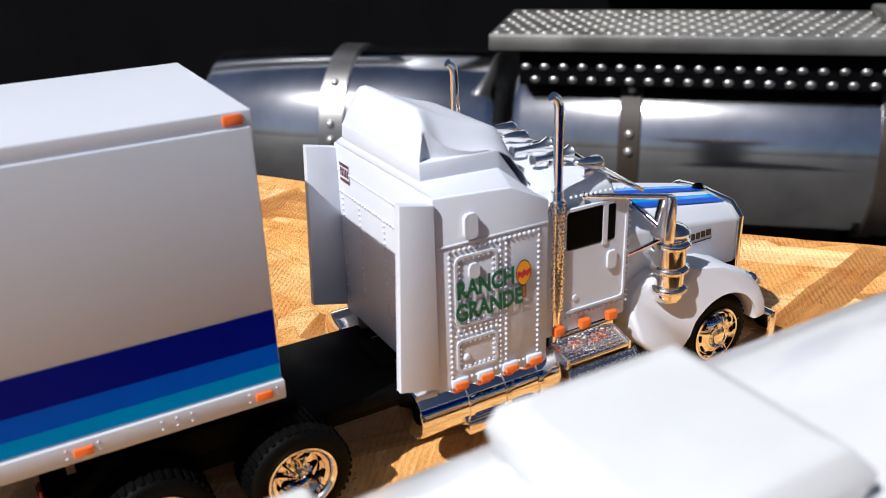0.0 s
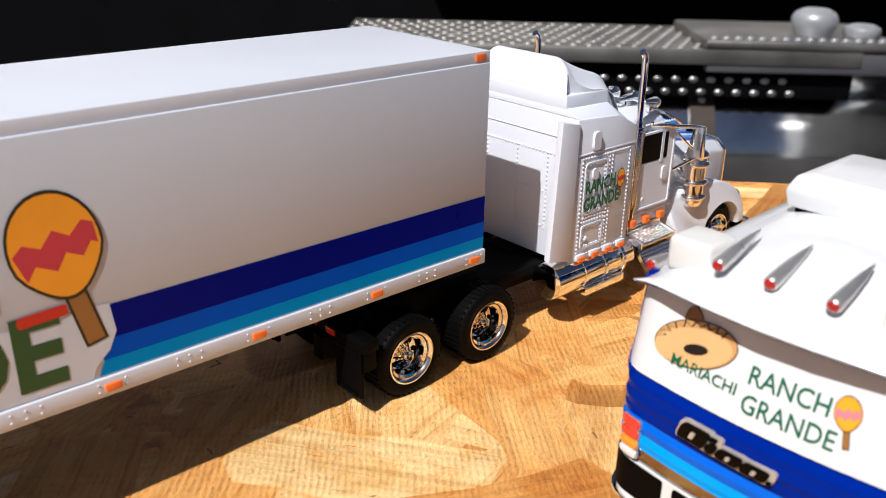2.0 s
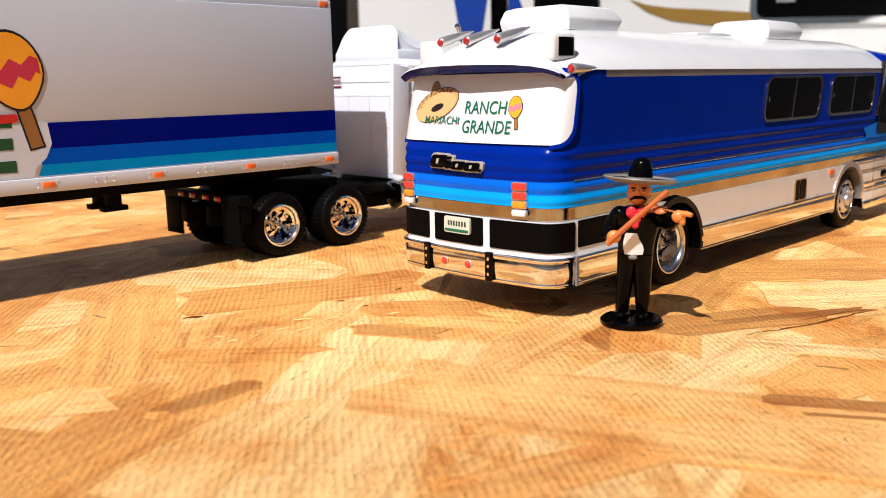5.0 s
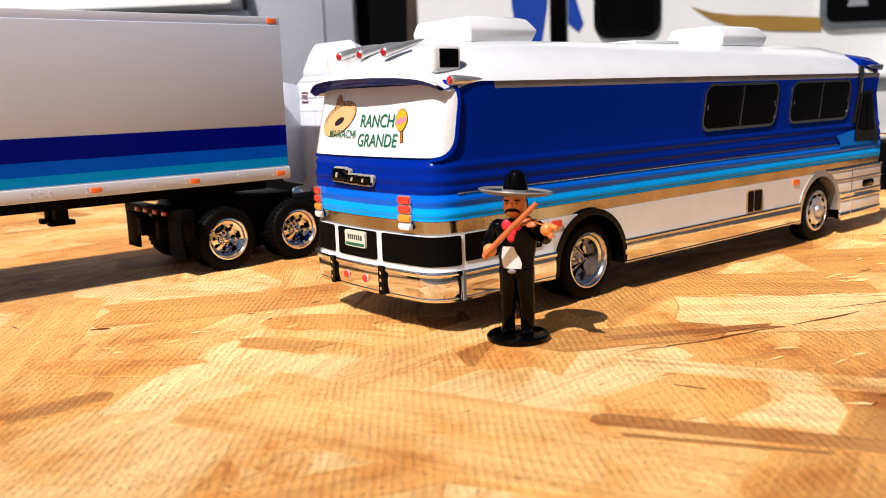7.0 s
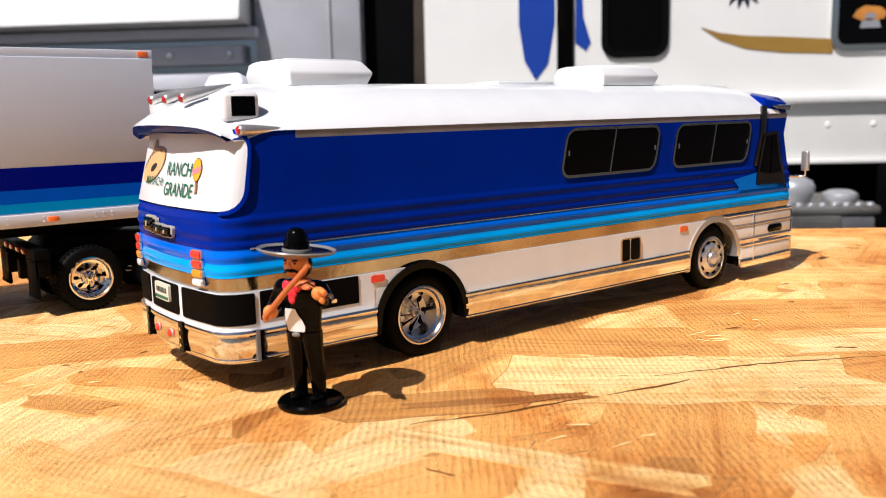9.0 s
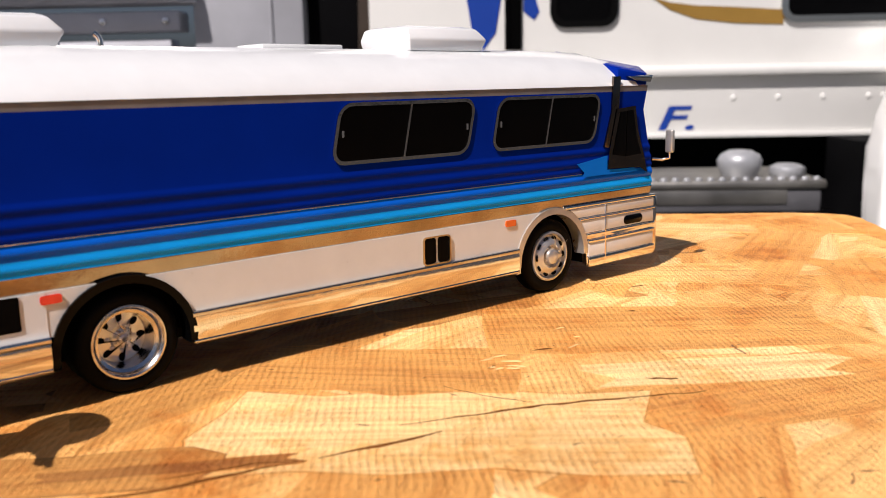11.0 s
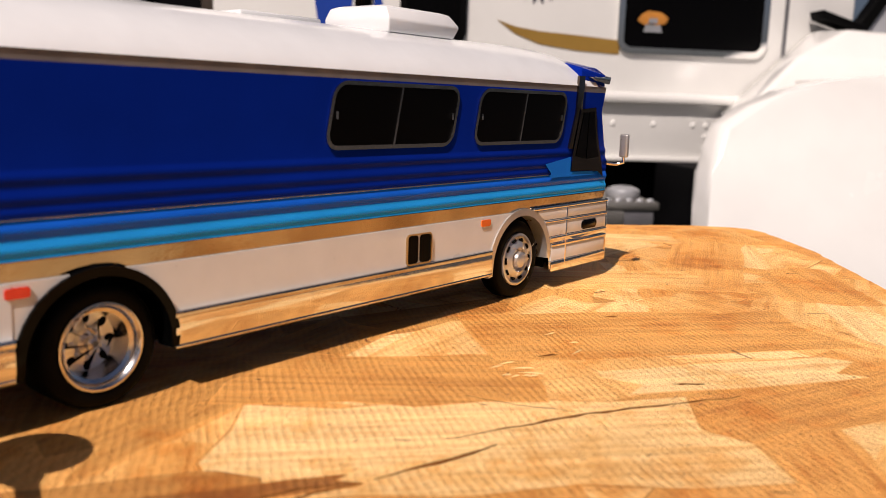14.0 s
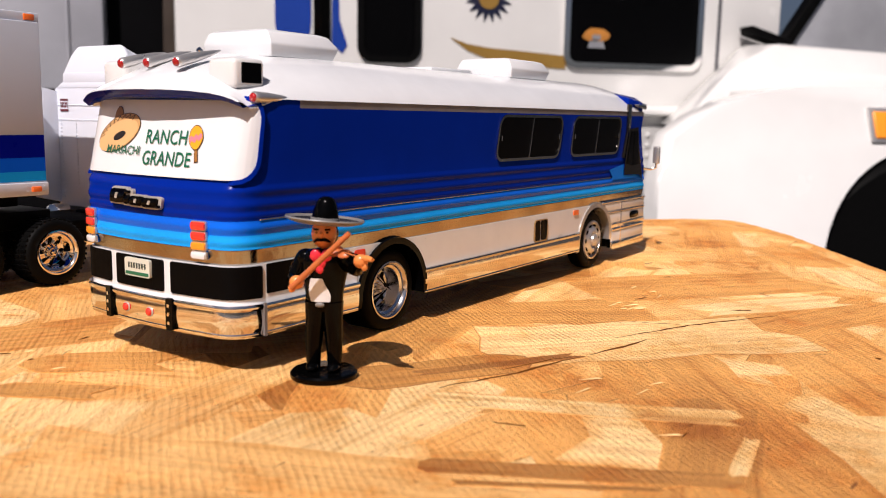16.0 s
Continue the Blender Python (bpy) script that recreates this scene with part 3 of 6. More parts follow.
def crack(name, pts, w):
    bm = B()
    rng = random.Random(int(abs(pts[0][0]) * 7 + 3))
    dense = []
    for (x0, y0), (x1, y1) in zip(pts, pts[1:]):
        k = max(2, int(math.hypot(x1 - x0, y1 - y0) / 4))
        dense += [(x0 + (x1 - x0) * i / k, y0 + (y1 - y0) * i / k) for i in range(k)]
    dense.append(pts[-1])
    up, lo = [], []
    for i, (x, y) in enumerate(dense):
        f = w * math.sin(math.pi * (i + 0.3) / len(dense)) * rng.uniform(0.3, 1.0)
        jx = rng.uniform(-0.4, 0.4)
        up.append((x + jx, y + f / 2 + jx))
        lo.append((x + jx, y - f / 2 + jx))
    prism(bm, up + lo[::-1], "xy", -0.4, 0.03)
    part(name, bm, CRACK, board, smooth=0)


crack("knot", [(117, -108.5), (120, -110.5), (124, -115)], 2.6)
crack("knot", [(68, -175.5), (69.5, -174.5), (71, -175)], 2.6)
crack("knot", [(-173, 101), (-170, 99.5), (-166.5, 98)], 5.0)
crack("knot", [(-73, -96.5), (-71, -101), (-70, -105)], 3.0)
crack("crack", [(-56, -66), (-31, -77), (-5, -83.5), (6, -87.4)], 1.7)
crack("crack", [(-30, -71), (-5, -80), (5, -86.6)], 1.2)
crack("crack", [(9, -88), (25, -92.6), (43, -96.2)], 1.9)
crack("crack", [(37, -85), (77, -102), (100, -115), (121, -127.4)], 1.5)
crack("crack", [(76, -98), (70, -84), (66, -70)], 1.0)


# the lorry's own frame: x along its side, y away from the board, turned by -43 degrees
TURN_L = radians(-43.0)


def lorry_thing(name, x, y, z, label, category, group="", kind=""):
    ob = thing(name, 0, 0, 0, label, category, group, kind)
    ob.rotation_euler[2] = TURN_L
    ob.location = Matrix.Rotation(TURN_L, 3, "Z") @ Vector((x, y, z)) * MM
    ORIGIN[ob] = Vector((x, y, z))
    return ob


def flat(y):
    return lambda u, v, o: (u, y - o, v)


lorry = lorry_thing("truck", 700, 3300, -1000, "full-size white tractor truck with blue and gold stripes", "truck")
bm = B()
box(bm, -284, 2080, 2900, 3700, -118, 1500, 14)
cab = part("cab", bm, LORRY_WHITE, lorry)
bm = B()
box(bm, -240, 1790, 2860, 2899, 96, 134, 14)
box(bm, -240, 1790, 2885, 2899, -118, -100, 3)
part("moulding", bm, LORRY_WHITE, lorry)
for nm, u0, u1, v0, v1 in (("sleeper_window", 372, 572, 290, 640), ("door_window", 1165, 1712, 290, 900)):
    bm = B()
    patch(bm, flat(2900), u0, u1, v0, v1, 45, 4, 8)
    w = part(nm, bm, PANE, lorry, "dark closed window")
    bm = B()
    ring_patch(bm, flat(2900), u0 - 18, u1 + 18, v0 - 18, v1 + 18, 55, 24, 14, 16)
    part("window_frame", bm, CHROME if nm == "door_window" else BLACK, w)
bm = B()
decal(bm, [(700, 372), (770, 325), (860, 292), (1000, 275), (1160, 268), (1160, 318), (1000, 330), (860, 338), (770, 350)], flat(2900), 3)
part("gold_stripe", bm, LORRY_GOLD, lorry)
bm = B()
decal(bm, [(62, 1000), (60, 400), (80, 270), (120, 200), (165, 260), (188, 400), (190, 1000)], flat(2900), 3)
part("blue_stripe", bm, LORRY_BLUE, lorry)
bm = B()
decal(bm, [(268, 1000), (262, 330), (300, 300), (318, 330), (290, 420), (285, 560), (310, 1000)], flat(2900), 3)
part("blue_stripe", bm, LORRY_BLUE, lorry)
bm = B()
star = []
for i in range(32):
    rr = 92 if i % 2 else 56
    star.append((848 + rr * math.cos(2 * math.pi * i / 32), 520 + rr * math.sin(2 * math.pi * i / 32)))
decal(bm, star, flat(2900), 3, 0)
decal(bm, [(848 + 40 * math.cos(2 * math.pi * i / 20), 520 + 40 * math.sin(2 * math.pi * i / 20)) for i in range(20)], flat(2900), 5, 1)
part("sun_emblem", bm, [EMBLEM_NAVY, LORRY_GOLD], lorry)
bm = B()
box(bm, 196, 256, 2888, 2899, 200, 1400, 3)
part("door_gap", bm, GLOSS_BLACK, lorry)
for word, u in (("S.", 268), ("P.", 268 + 232), ("F.", 268 + 460)):
    bm = B()
    letters(bm, word, 118, u, -88, flat(2900), 3, 1.75, 0, 0, 2.0, 0.25)
    part("letter", bm, LORRY_BLUE, lorry, "dark blue painted letter")
bm = B()
decal(bm, [(1222, 392), (1250, 376), (1275, 384), (1300, 376), (1328, 384), (1340, 404), (1312, 424), (1260, 428), (1236, 414)], flat(2896), 2, 0)
decal(bm, [(1246, 352), (1318, 352), (1310, 378), (1254, 378)], flat(2896), 3, 1)
decal(bm, [(1262, 384), (1300, 384), (1296, 402), (1266, 402)], flat(2896), 4, 1)
part("sticker", bm, [STICKER_AMBER, GREY_PANEL], lorry)
bm = B()
for i in range(15):
    for z in (-60, -20, 20):
        if i > 9 or z == 20 and i % 3 == 0:
            ellipsoid(bm, (1000 + i * 52, 2900, z), 11, 7, 11, 8, 4)
part("rivet", bm, LORRY_WHITE, lorry, kind="stuff")
bm = B()
arch = [(2150 + 480 * math.cos(radians(a)), -470 + 480 * math.sin(radians(a))) for a in range(176, 10, -6)]
RISE = [(1215, 40), (1300, 96), (1420, 142), (1560, 176), (1740, 196), (1960, 200), (2300, 190), (2500, 100), (2620, -300)]
prism(bm, [(1130, -560), (1134, -300), (1146, -200), (1162, -100), (1184, -20)] + RISE + arch[::-1] + [(1665, -560)], "xz", 2000, 2110, 26, 4)
prism(bm, [(1560, 60), (1600, 182), (1740, 194), (1960, 198), (2300, 188), (2490, 98), (2560, 60)], "xz", 2111, 2440, 0)
# the flank leans back as it rises
for v in bm.verts:
    v.co.y += (v.co.z + 300) * 0.36 if v.co.y < 2130 else 0.0
fender = part("fender", bm, LORRY_WHITE, lorry)
# a near-black block paints the shade behind the fender
bm = B()
box(bm, 1330, 2560, 2441, 2890, -560, -119, 0)
part("wheel_well", bm, DARK, lorry)
bm = B()
hull(bm, [(x, 2000 + (z + 300) * 0.36 + d, z) for x in (1935, 2045) for z in (34, 122) for d in (-18, 4)], 8, 3)
signal = part("turn_signal", bm, AMBER, fender)
bm = B()
hull(bm, [(x, 2000 + (z + 300) * 0.36 + d, z) for x in (1922, 2058) for z in (22, 134) for d in (-11, 2)], 5, 2)
part("lamp_rim", bm, LAMP_SILVER, signal)
bm = B()
lathe(bm, [(200, 0), (470, 4), (500, 40), (500, 250), (470, 290), (200, 294)], (2150, 2080, -500), "y", 40)
part("wheel", bm, RUBBER, lorry)
bm = B()
hull(bm, [(1420, 2445, 60), (3000, 2445, 60), (1560, 2890, 60), (3000, 2890, 60), (1640, 2520, 260), (3000, 2500, 250), (1900, 2640, 372), (3000, 2620, 330), (1900, 2890, 384), (3000, 2890, 350)], 20, 3)
part("bonnet", bm, LORRY_WHITE, lorry)
bm = B()
prism(bm, [(2090, 388), (2400, 830), (3000, 830), (3000, 352), (2300, 362)], "xz", 2860, 2890, 4)
# opaque grey stands in for the sky mirrored in the glass
part("windscreen", bm, GREY_PANEL, lorry)
bm = B()
prism(bm, [(2040, 372), (2350, 840), (2400, 840), (2100, 384)], "xz", 2840, 2905, 6)
part("windscreen_pillar", bm, BLACK, lorry)
bm = B()
box(bm, 1795, 1809, 2893, 2899, -90, 900, 2)
part("door_seam", bm, DARK_GREY, lorry)
bm = B()
hull(bm, [(1880, 2780, 452), (2060, 2780, 400), (1880, 2880, 452), (2060, 2880, 400), (1890, 2780, 418), (2060, 2780, 372), (1890, 2880, 418), (2060, 2880, 372)], 6)
part("mirror_arm", bm, BLACK, lorry)
# underside and rear of the lorry; near-black boxes stand in for its shaded voids
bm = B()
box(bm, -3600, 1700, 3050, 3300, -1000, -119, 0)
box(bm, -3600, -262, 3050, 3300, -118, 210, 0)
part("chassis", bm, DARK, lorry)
bm = B()
box(bm, -915, -520, 2920, 3300, 150, 1500, 6)
box(bm, -640, -630, 2912, 2921, 150, 1500, 2)
part("side_fairing", bm, FAIRING_GREY, lorry)
# near-black box in place of the shaded gap behind the cab
bm = B()
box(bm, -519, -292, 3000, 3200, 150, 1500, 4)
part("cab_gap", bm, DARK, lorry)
bm = B()
hull(bm, [(-330, 2940, 150), (-300, 2940, 1500), (-286, 2940, 150), (-286, 2940, 1500), (-330, 2999, 150), (-300, 2999, 1500), (-286, 2999, 150), (-286, 2999, 1500)], 3)
part("gap_seal", bm, WORN_STRAP, lorry, "dark brown rubber seal")
bm = B()
prism(bm, [(2780, 440), (2900, 425), (3200, 425), (3200, 1400), (3080, 1400), (2960, 760), (2800, 520)], "yz", -3600, -930, 14)
part("rear_fairing", bm, LORRY_WHITE, lorry)
bm = B()
box(bm, -3600, -900, 2870, 3000, 385, 422, 5)
part("side_rail", bm, RAIL_GREY, lorry)
bm = B()
box(bm, -3600, -1000, 2910, 3000, 200, 262, 5)
part("side_rail", bm, RAIL_GREY, lorry)
bm = B()
box(bm, -3600, -960, 2890, 3000, 290, 360, 5)
rail = part("side_rail", bm, RAIL_GREY, lorry)
bm = B()
for s in range(-3200, -1000, 227):
    lathe(bm, [(0, -14), (12, -12), (17, 0)], (s + 152, 2890, 325), "y", 12)
part("bolt", bm, POLISHED, rail, kind="stuff")

for i, (s0, s1) in enumerate(((-1436, -500), (-440, 1250))):
    tank = lorry_thing("fuel_tank", (s0 + s1) / 2, 2570, -1000, "polished aluminium cylindrical fuel tank with strap bands", "fuel tank", "tanks under the truck")
    bm = B()
    lathe(bm, [(0, s0 - 20), (180, s0 - 18), (245, s0), (262, s0 + 25), (262, s1 - 25), (245, s1), (180, s1 + 18), (0, s1 + 20)], (0, 2570, -586), "x", 56)
    part("shell", bm, POLISHED, tank)
    for b0, b1 in (((-1028, -949),) if i == 0 else ((-137, -77), (542, 619))):
        bm = B()
        lathe(bm, [(263, b0), (271, b0 + 2), (271, b1 - 2), (263, b1)], (0, 2570, -586), "x", 56)
        st = part("strap", bm, STRAP if i == 0 else WORN_STRAP, tank)
        for z in (-505, -552, -395):
            bm = B()
            ellipsoid(bm, ((b0 + b1) / 2, 2570 - math.sqrt(271 ** 2 - (z + 586) ** 2), z), 13, 12, 13, 10, 6)
            part("strap_bolt", bm, LAMP_SILVER, st)
    bm = B()
    box(bm, s0 + 60, s0 + 110, 2560, 2900, -1000, -820, 3)
    part("bracket", bm, DARK, tank)
    bm = B()
    box(bm, s1 - 110, s1 - 60, 2560, 2900, -1000, -820, 3)
    part("bracket", bm, DARK, tank)

step = lorry_thing("step_deck", 150, 2500, -1000, "tread-plate step deck over the tank", "step")
bm = B()
box(bm, -500, 1000, 2300, 2760, -277, -232, 5)
part("tread", bm, PLATE, step)
bm = B()
rng = random.Random(3)
for i in range(34):
    for j in range(8):
        x, y = -480 + i * 44 + (22 if j % 2 else 0), 2325 + j * 55
        ellipsoid(bm, (x, y, -232), 15, 6, 4.5, 8, 4)
part("tread_stud", bm, PLATE, step, kind="stuff")
bm = B()
for i in range(24):
    for j in (0, 1):
        ellipsoid(bm, (-400 + i * 52 + 26 * j, 2335, -326 - 36 * j), 14, 6, 10, 10, 6)
part("lower_stud", bm, STEP_GREY, step, kind="stuff")
# dark fill where the space under the deck lies in shade
bm = B()
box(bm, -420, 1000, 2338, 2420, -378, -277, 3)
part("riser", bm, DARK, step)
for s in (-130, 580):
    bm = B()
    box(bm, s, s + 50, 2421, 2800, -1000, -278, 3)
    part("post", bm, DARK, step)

battery = lorry_thing("battery_box", 900, 2500, -1000, "grey battery box with a chrome domed lid", "box")
bm = B()
box(bm, 560, 1100, 2305, 2700, -300, -232, 10)
box(bm, 700, 760, 2640, 2700, -1000, -300, 3)
part("body", bm, DARK_GREY, battery)
bm = B()
box(bm, 548, 1112, 2296, 2710, -231, -205, 8)
lid = part("lid", bm, PLATE, battery)
bm = B()
lathe(bm, [(0, -124), (36, -128), (58, -140), (67, -158), (63, -180), (56, -194), (52, -204)], (895, 2430, 0), "z", 28)
lathe(bm, [(0, -166), (32, -169), (50, -178), (54, -188), (52, -197), (50, -204)], (1035, 2420, 0), "z", 24)
part("dome", bm, GREY_PANEL, lid)
bm = B()
for i in range(16):
    ellipsoid(bm, (575 + i * 34, 2312, -204), 12, 8, 9, 8, 5)
part("lid_stud", bm, GREY_PANEL, lid, kind="stuff")


# ---- the model coach ----
Y0, Y1, YC = -11.0, 70.5, 29.75
bus = thing("bus", 80, YC, 0, "blue and white model coach with chrome trim and painted stripes", "model bus")


def rear_lean(z):
    """How far the back falls forward, from the foot of the screen up."""
    return max(0.0, z - 58) * 0.275


def bus_plan():
    """The coach's outline, from the near side at the front round the back to the far side."""
    near = [(255 - 5, Y0), (200, Y0), (120, Y0), (40, Y0), (-20, Y0), (-60, Y0), (-76.5, Y0)]
    bow = [(-91.8 + 2.2 * (k / 8) ** 2, YC + 30.75 * k / 8) for k in range(-8, 9)]
    corner = []
    p0, p1, p2 = (-76.5, Y0), (-89.2, Y0 + 0.3), bow[0]
    for i in range(1, 9):
        t = i / 9
        corner.append(tuple((1 - t) ** 2 * a + 2 * t * (1 - t) * b + t * t * c for a, b, c in zip(p0, p1, p2)))
    half = near + corner
    far = [(x, 2 * YC - y) for x, y in half[::-1]]
    return half + bow + far


PLAN = bus_plan()
# arc length along the outline, zero at the middle of the back, minus towards the near side
ARC = [0.0]
for (xa, ya), (xb, yb) in zip(PLAN, PLAN[1:]):
    ARC.append(ARC[-1] + math.hypot(xb - xa, yb - ya))
ARC = [a - ARC[-1] / 2 for a in ARC]


def on_shell(u, v, o):
    """A place on the coach's rear wrap: u along the outline, v its height, o outwards."""
    i = max(1, next((k for k, a in enumerate(ARC) if a >= u), len(ARC) - 1))
    f = (u - ARC[i - 1]) / (ARC[i] - ARC[i - 1])
    (xa, ya), (xb, yb) = PLAN[i - 1], PLAN[i]
    n = Vector((yb - ya, -(xb - xa), 0)).normalized()
    n = n if n.dot(Vector((xa + 60, ya - YC, 0))) > 0 or xa > -60 and n.y * (ya - YC) > 0 else -n
    x, y = xa + (xb - xa) * f, ya + (yb - ya) * f
    w = max(0.0, min(1.0, (-x - 70) / 20))
    return Vector((x + w * rear_lean(v), y, v)) + n * o


def front_lean(z):
    """How far the nose falls back at a height: a recessed screen under a brow."""
    return 0.0 if z < 52 else (z - 52) / 26 * 8.5 if z < 78 else 8.5 - (z - 78) / 11 * 3.5


# painted shell, ribbed between the chrome belt and the windows
ROWS_Z = [36.5, 37.0, 41.0, 41.5]
ROWS_Z += [41.5 + 0.5 * k for k in range(1, 43)]
ROWS_Z = sorted(set(ROWS_Z + [50.6, 62.5, 70, 78, 86.6, 89.2]))


def shell_off(z):
    """Rounded ribs: two in the light bands, two and a half in the dark one."""
    if 41.5 < z < 50.7:
        return 0.45 * (0.5 - 0.5 * math.cos(2 * math.pi * (z - 41.4) / 4.6))
    if 51.0 < z < 62.4:
        return 0.4 * (0.5 - 0.5 * math.cos(2 * math.pi * (z - 53.3) / 4.6)) if z > 53.3 else 0.25 * math.sin(math.pi * (z - 51) / 2.3)
    return -0.55 + 0.85 * (z - 36.5) / 5 if z <= 41.5 else 0.0


def shell_mat(z, x):
    if z < 41.4:
        return 3
    if z < 46:
        return 2
    if z < 50.6:
        return 1
    if z > 86.5 and x > -66:
        return 4
    return 0


bm = B()
rings = []
CLOSE = PLAN + [(252, Y1 - 4), (254.5, Y1 - 12), (255.5, YC), (254.5, Y0 + 12), (252, Y0 + 4)]
for z in ROWS_Z:
    o = shell_off(z)
    ring = []
    for x, y in CLOSE:
        w = max(0.0, min(1.0, (-x - 70) / 20))
        d = Vector(((x - 80) / 170 if abs(x - 80) > 150 else 0, (y - YC) / 40.75 if abs(y - YC) > 28 else 0, 0))
        front = front_lean(z) * max(0, min(1, (x - 225) / 30))
        ring.append(bm.verts.new(Vector((x + w * rear_lean(z) - front, y, z)) + d * o))
    rings.append(ring)
for j in range(len(rings) - 1):
    k = len(CLOSE)
    for i in range(k):
        q = (rings[j][i], rings[j][(i + 1) % k], rings[j + 1][(i + 1) % k], rings[j + 1][i])
        bm.faces.new(q).material_index = shell_mat((ROWS_Z[j] + ROWS_Z[j + 1]) / 2, (CLOSE[i][0] + CLOSE[(i + 1) % k][0]) / 2)
bm.faces.new(rings[0]).material_index = 5
bm.faces.new(rings[-1][::-1]).material_index = 0
body = part("body", bm, [BUS_BLUE, BUS_MID, BUS_CYAN, BELT, GREY_TRIM, BLACK], bus, smooth=55)

# lower rear wrap and bumper
HALF = ARC[PLAN.index((-20, Y0))]
bm = B()
patch(bm, on_shell, HALF + 10.5, -HALF - 10.5, 23.5, 36.4, 0, 0.2, 2.5, 60, 2)
part("rear_panel", bm, WHITE_BUS, bus)
bm = B()
U_END = HALF + 10.5
patch(bm, on_shell, U_END, -U_END, 14.2, 21.8, 0, 1.0, 2.5, 70, 8, 0, 0.0, 0.3)
bumper = part("bumper", bm, FOIL, bus, "polished chrome rear bumper")
for v0, v1, o in ((12.6, 14.4, 1.0), (21.6, 23.6, 1.9)):
    bm = B()
    patch(bm, on_shell, U_END, -U_END, v0, v1, 0, o - 0.3, 3.0, 70, 5, 0, 0.0, 0.25)
    part("bumper_lip", bm, FOIL, bumper)
for u in (-12.85, 20.15):
    bm = B()
    patch(bm, on_shell, u - 1.5, u + 1.5, 13.0, 23.9, 0.4, 2.3, 1.0, 3, 4)
    g = part("overrider", bm, GLOSS_BLACK, bumper)
    bm = B()
    for v in (15.5, 18.5, 21.3):
        patch(bm, on_shell, u - 0.5, u + 0.5, v - 0.6, v + 0.6, 0.4, 2.6, 0.5, 2, 2)
    part("overrider_stud", bm, CHROME, g)
for u in (-47.5, 47.5):
    bm = B()
    patch(bm, on_shell, u - 0.6, u + 0.6, 12.8, 23.8, 0, 2.0, 0.8, 2, 2)
    part("bumper_joint", bm, GREY_TRIM, bumper)
for u in (10.25, -2.35):
    bm = B()
    c = on_shell(u, 17.8, 1.35)
    lathe(bm, [(1.7, -1.0), (1.7, 0.1), (1.3, 0.3)], (0, 0, 0), "x", 18, 1)
    ellipsoid(bm, (0.4, 0, 0), 0.9, 1.4, 1.4, 12, 8, 0)
    for v in bm.verts:
        v.co = c + Vector((-v.co.x, v.co.y, v.co.z))
    part("reflector", bm, [RED, BADGE_SILVER], bumper, "red round rear reflector")
for u0, u1 in ((-47.5, -12.3), (-8.9, 16.7), (20.3, 46.0)):
    bm = B()
    patch(bm, on_shell, u0, u1, 25.4, 36.0, 0.8, 0.7, 0.9, 16, 3)
    part("rear_grille", bm, GRILLE, bus, "black mesh rear grille")
bm = B()
patch(bm, on_shell, -3.4, 10.0, 29.2, 35.4, 0.8, 1.7, 1.2, 4, 2)
patch(bm, on_shell, -2.8, 9.4, 29.7, 30.8, 0.2, 1.85, 0.2, 4, 1, 1)
for i in range(7):
    patch(bm, on_shell, -1.5 + i * 1.42, -0.7 + i * 1.42, 32.0, 33.9, 0, 1.85, 0.2, 1, 1, 2)
part("number_plate", bm, [surface("plate_cream", (0.62, 0.62, 0.52), 0.4), GREEN, DARK_GREEN], bus, "small cream plate with dark bars")
LENSES = ((50.3, 47.4, RED), (47.0, 44.1, RED), (43.7, 41.0, AMBER), (40.6, 38.1, WHITE_BUS))
for a, b_ in ((-29.0, -22.7), (29.3, 35.6)):
    bm = B()
    patch(bm, on_shell, a + 0.3, b_ - 0.3, 37.9, 50.5, 0.8, 0.75, 1.0, 5, 3)
    tl = part("tail_light", bm, BUS_MID, bus, "stacked red, amber and clear tail light")
    for v1, v0, m in LENSES:
        bm = B()
        patch(bm, on_shell, a, b_, v0 - 0.15, v1 + 0.15, 0.8, 1.2, 0.8, 5, 3, 0)
        patch(bm, on_shell, a + 0.35, b_ - 0.35, v0 + 0.2, v1 - 0.2, 0.6, 1.75, 0.7, 5, 3, 1, 0.0, 0.2)
        part("lens", bm, [LAMP_SILVER, m], tl)
# white rear screen and its blue frame
bm = B()
patch(bm, on_shell, -44.4, 44.4, 63.6, 88.6, 7, 0.9, 1.2, 44, 6)
part("rear_screen", bm, WHITE_BUS, bus, "blanked-off white rear screen with stickers")
bm = B()
ring_patch(bm, on_shell, -45.8, 45.8, 62.2, 90, 8.2, 1.5, 1.3, 1.6)
part("screen_frame", bm, BUS_BLUE, bus)


def rear_words(u, v, o):
    return on_shell(-u, v, o)


bm = B()
letters(bm, "RANCH", 6.4, -2.85, 74.2, rear_words, 1.25, 1, 0, 0, 0.05, wide=19.6, tall=4.6)
letters(bm, "GRANDE", 6.4, -2.95, 67.2, rear_words, 1.25, 1, 0, 0, 0.05, wide=22.9, tall=4.6)
letters(bm, "MARIACHI", 4.2, -24.4, 70.2, rear_words, 1.42, 1, 0, 0, 0.03, wide=19.3, tall=2.9)
part("rear_lettering", bm, GREEN, bus, "green hand-drawn style words")


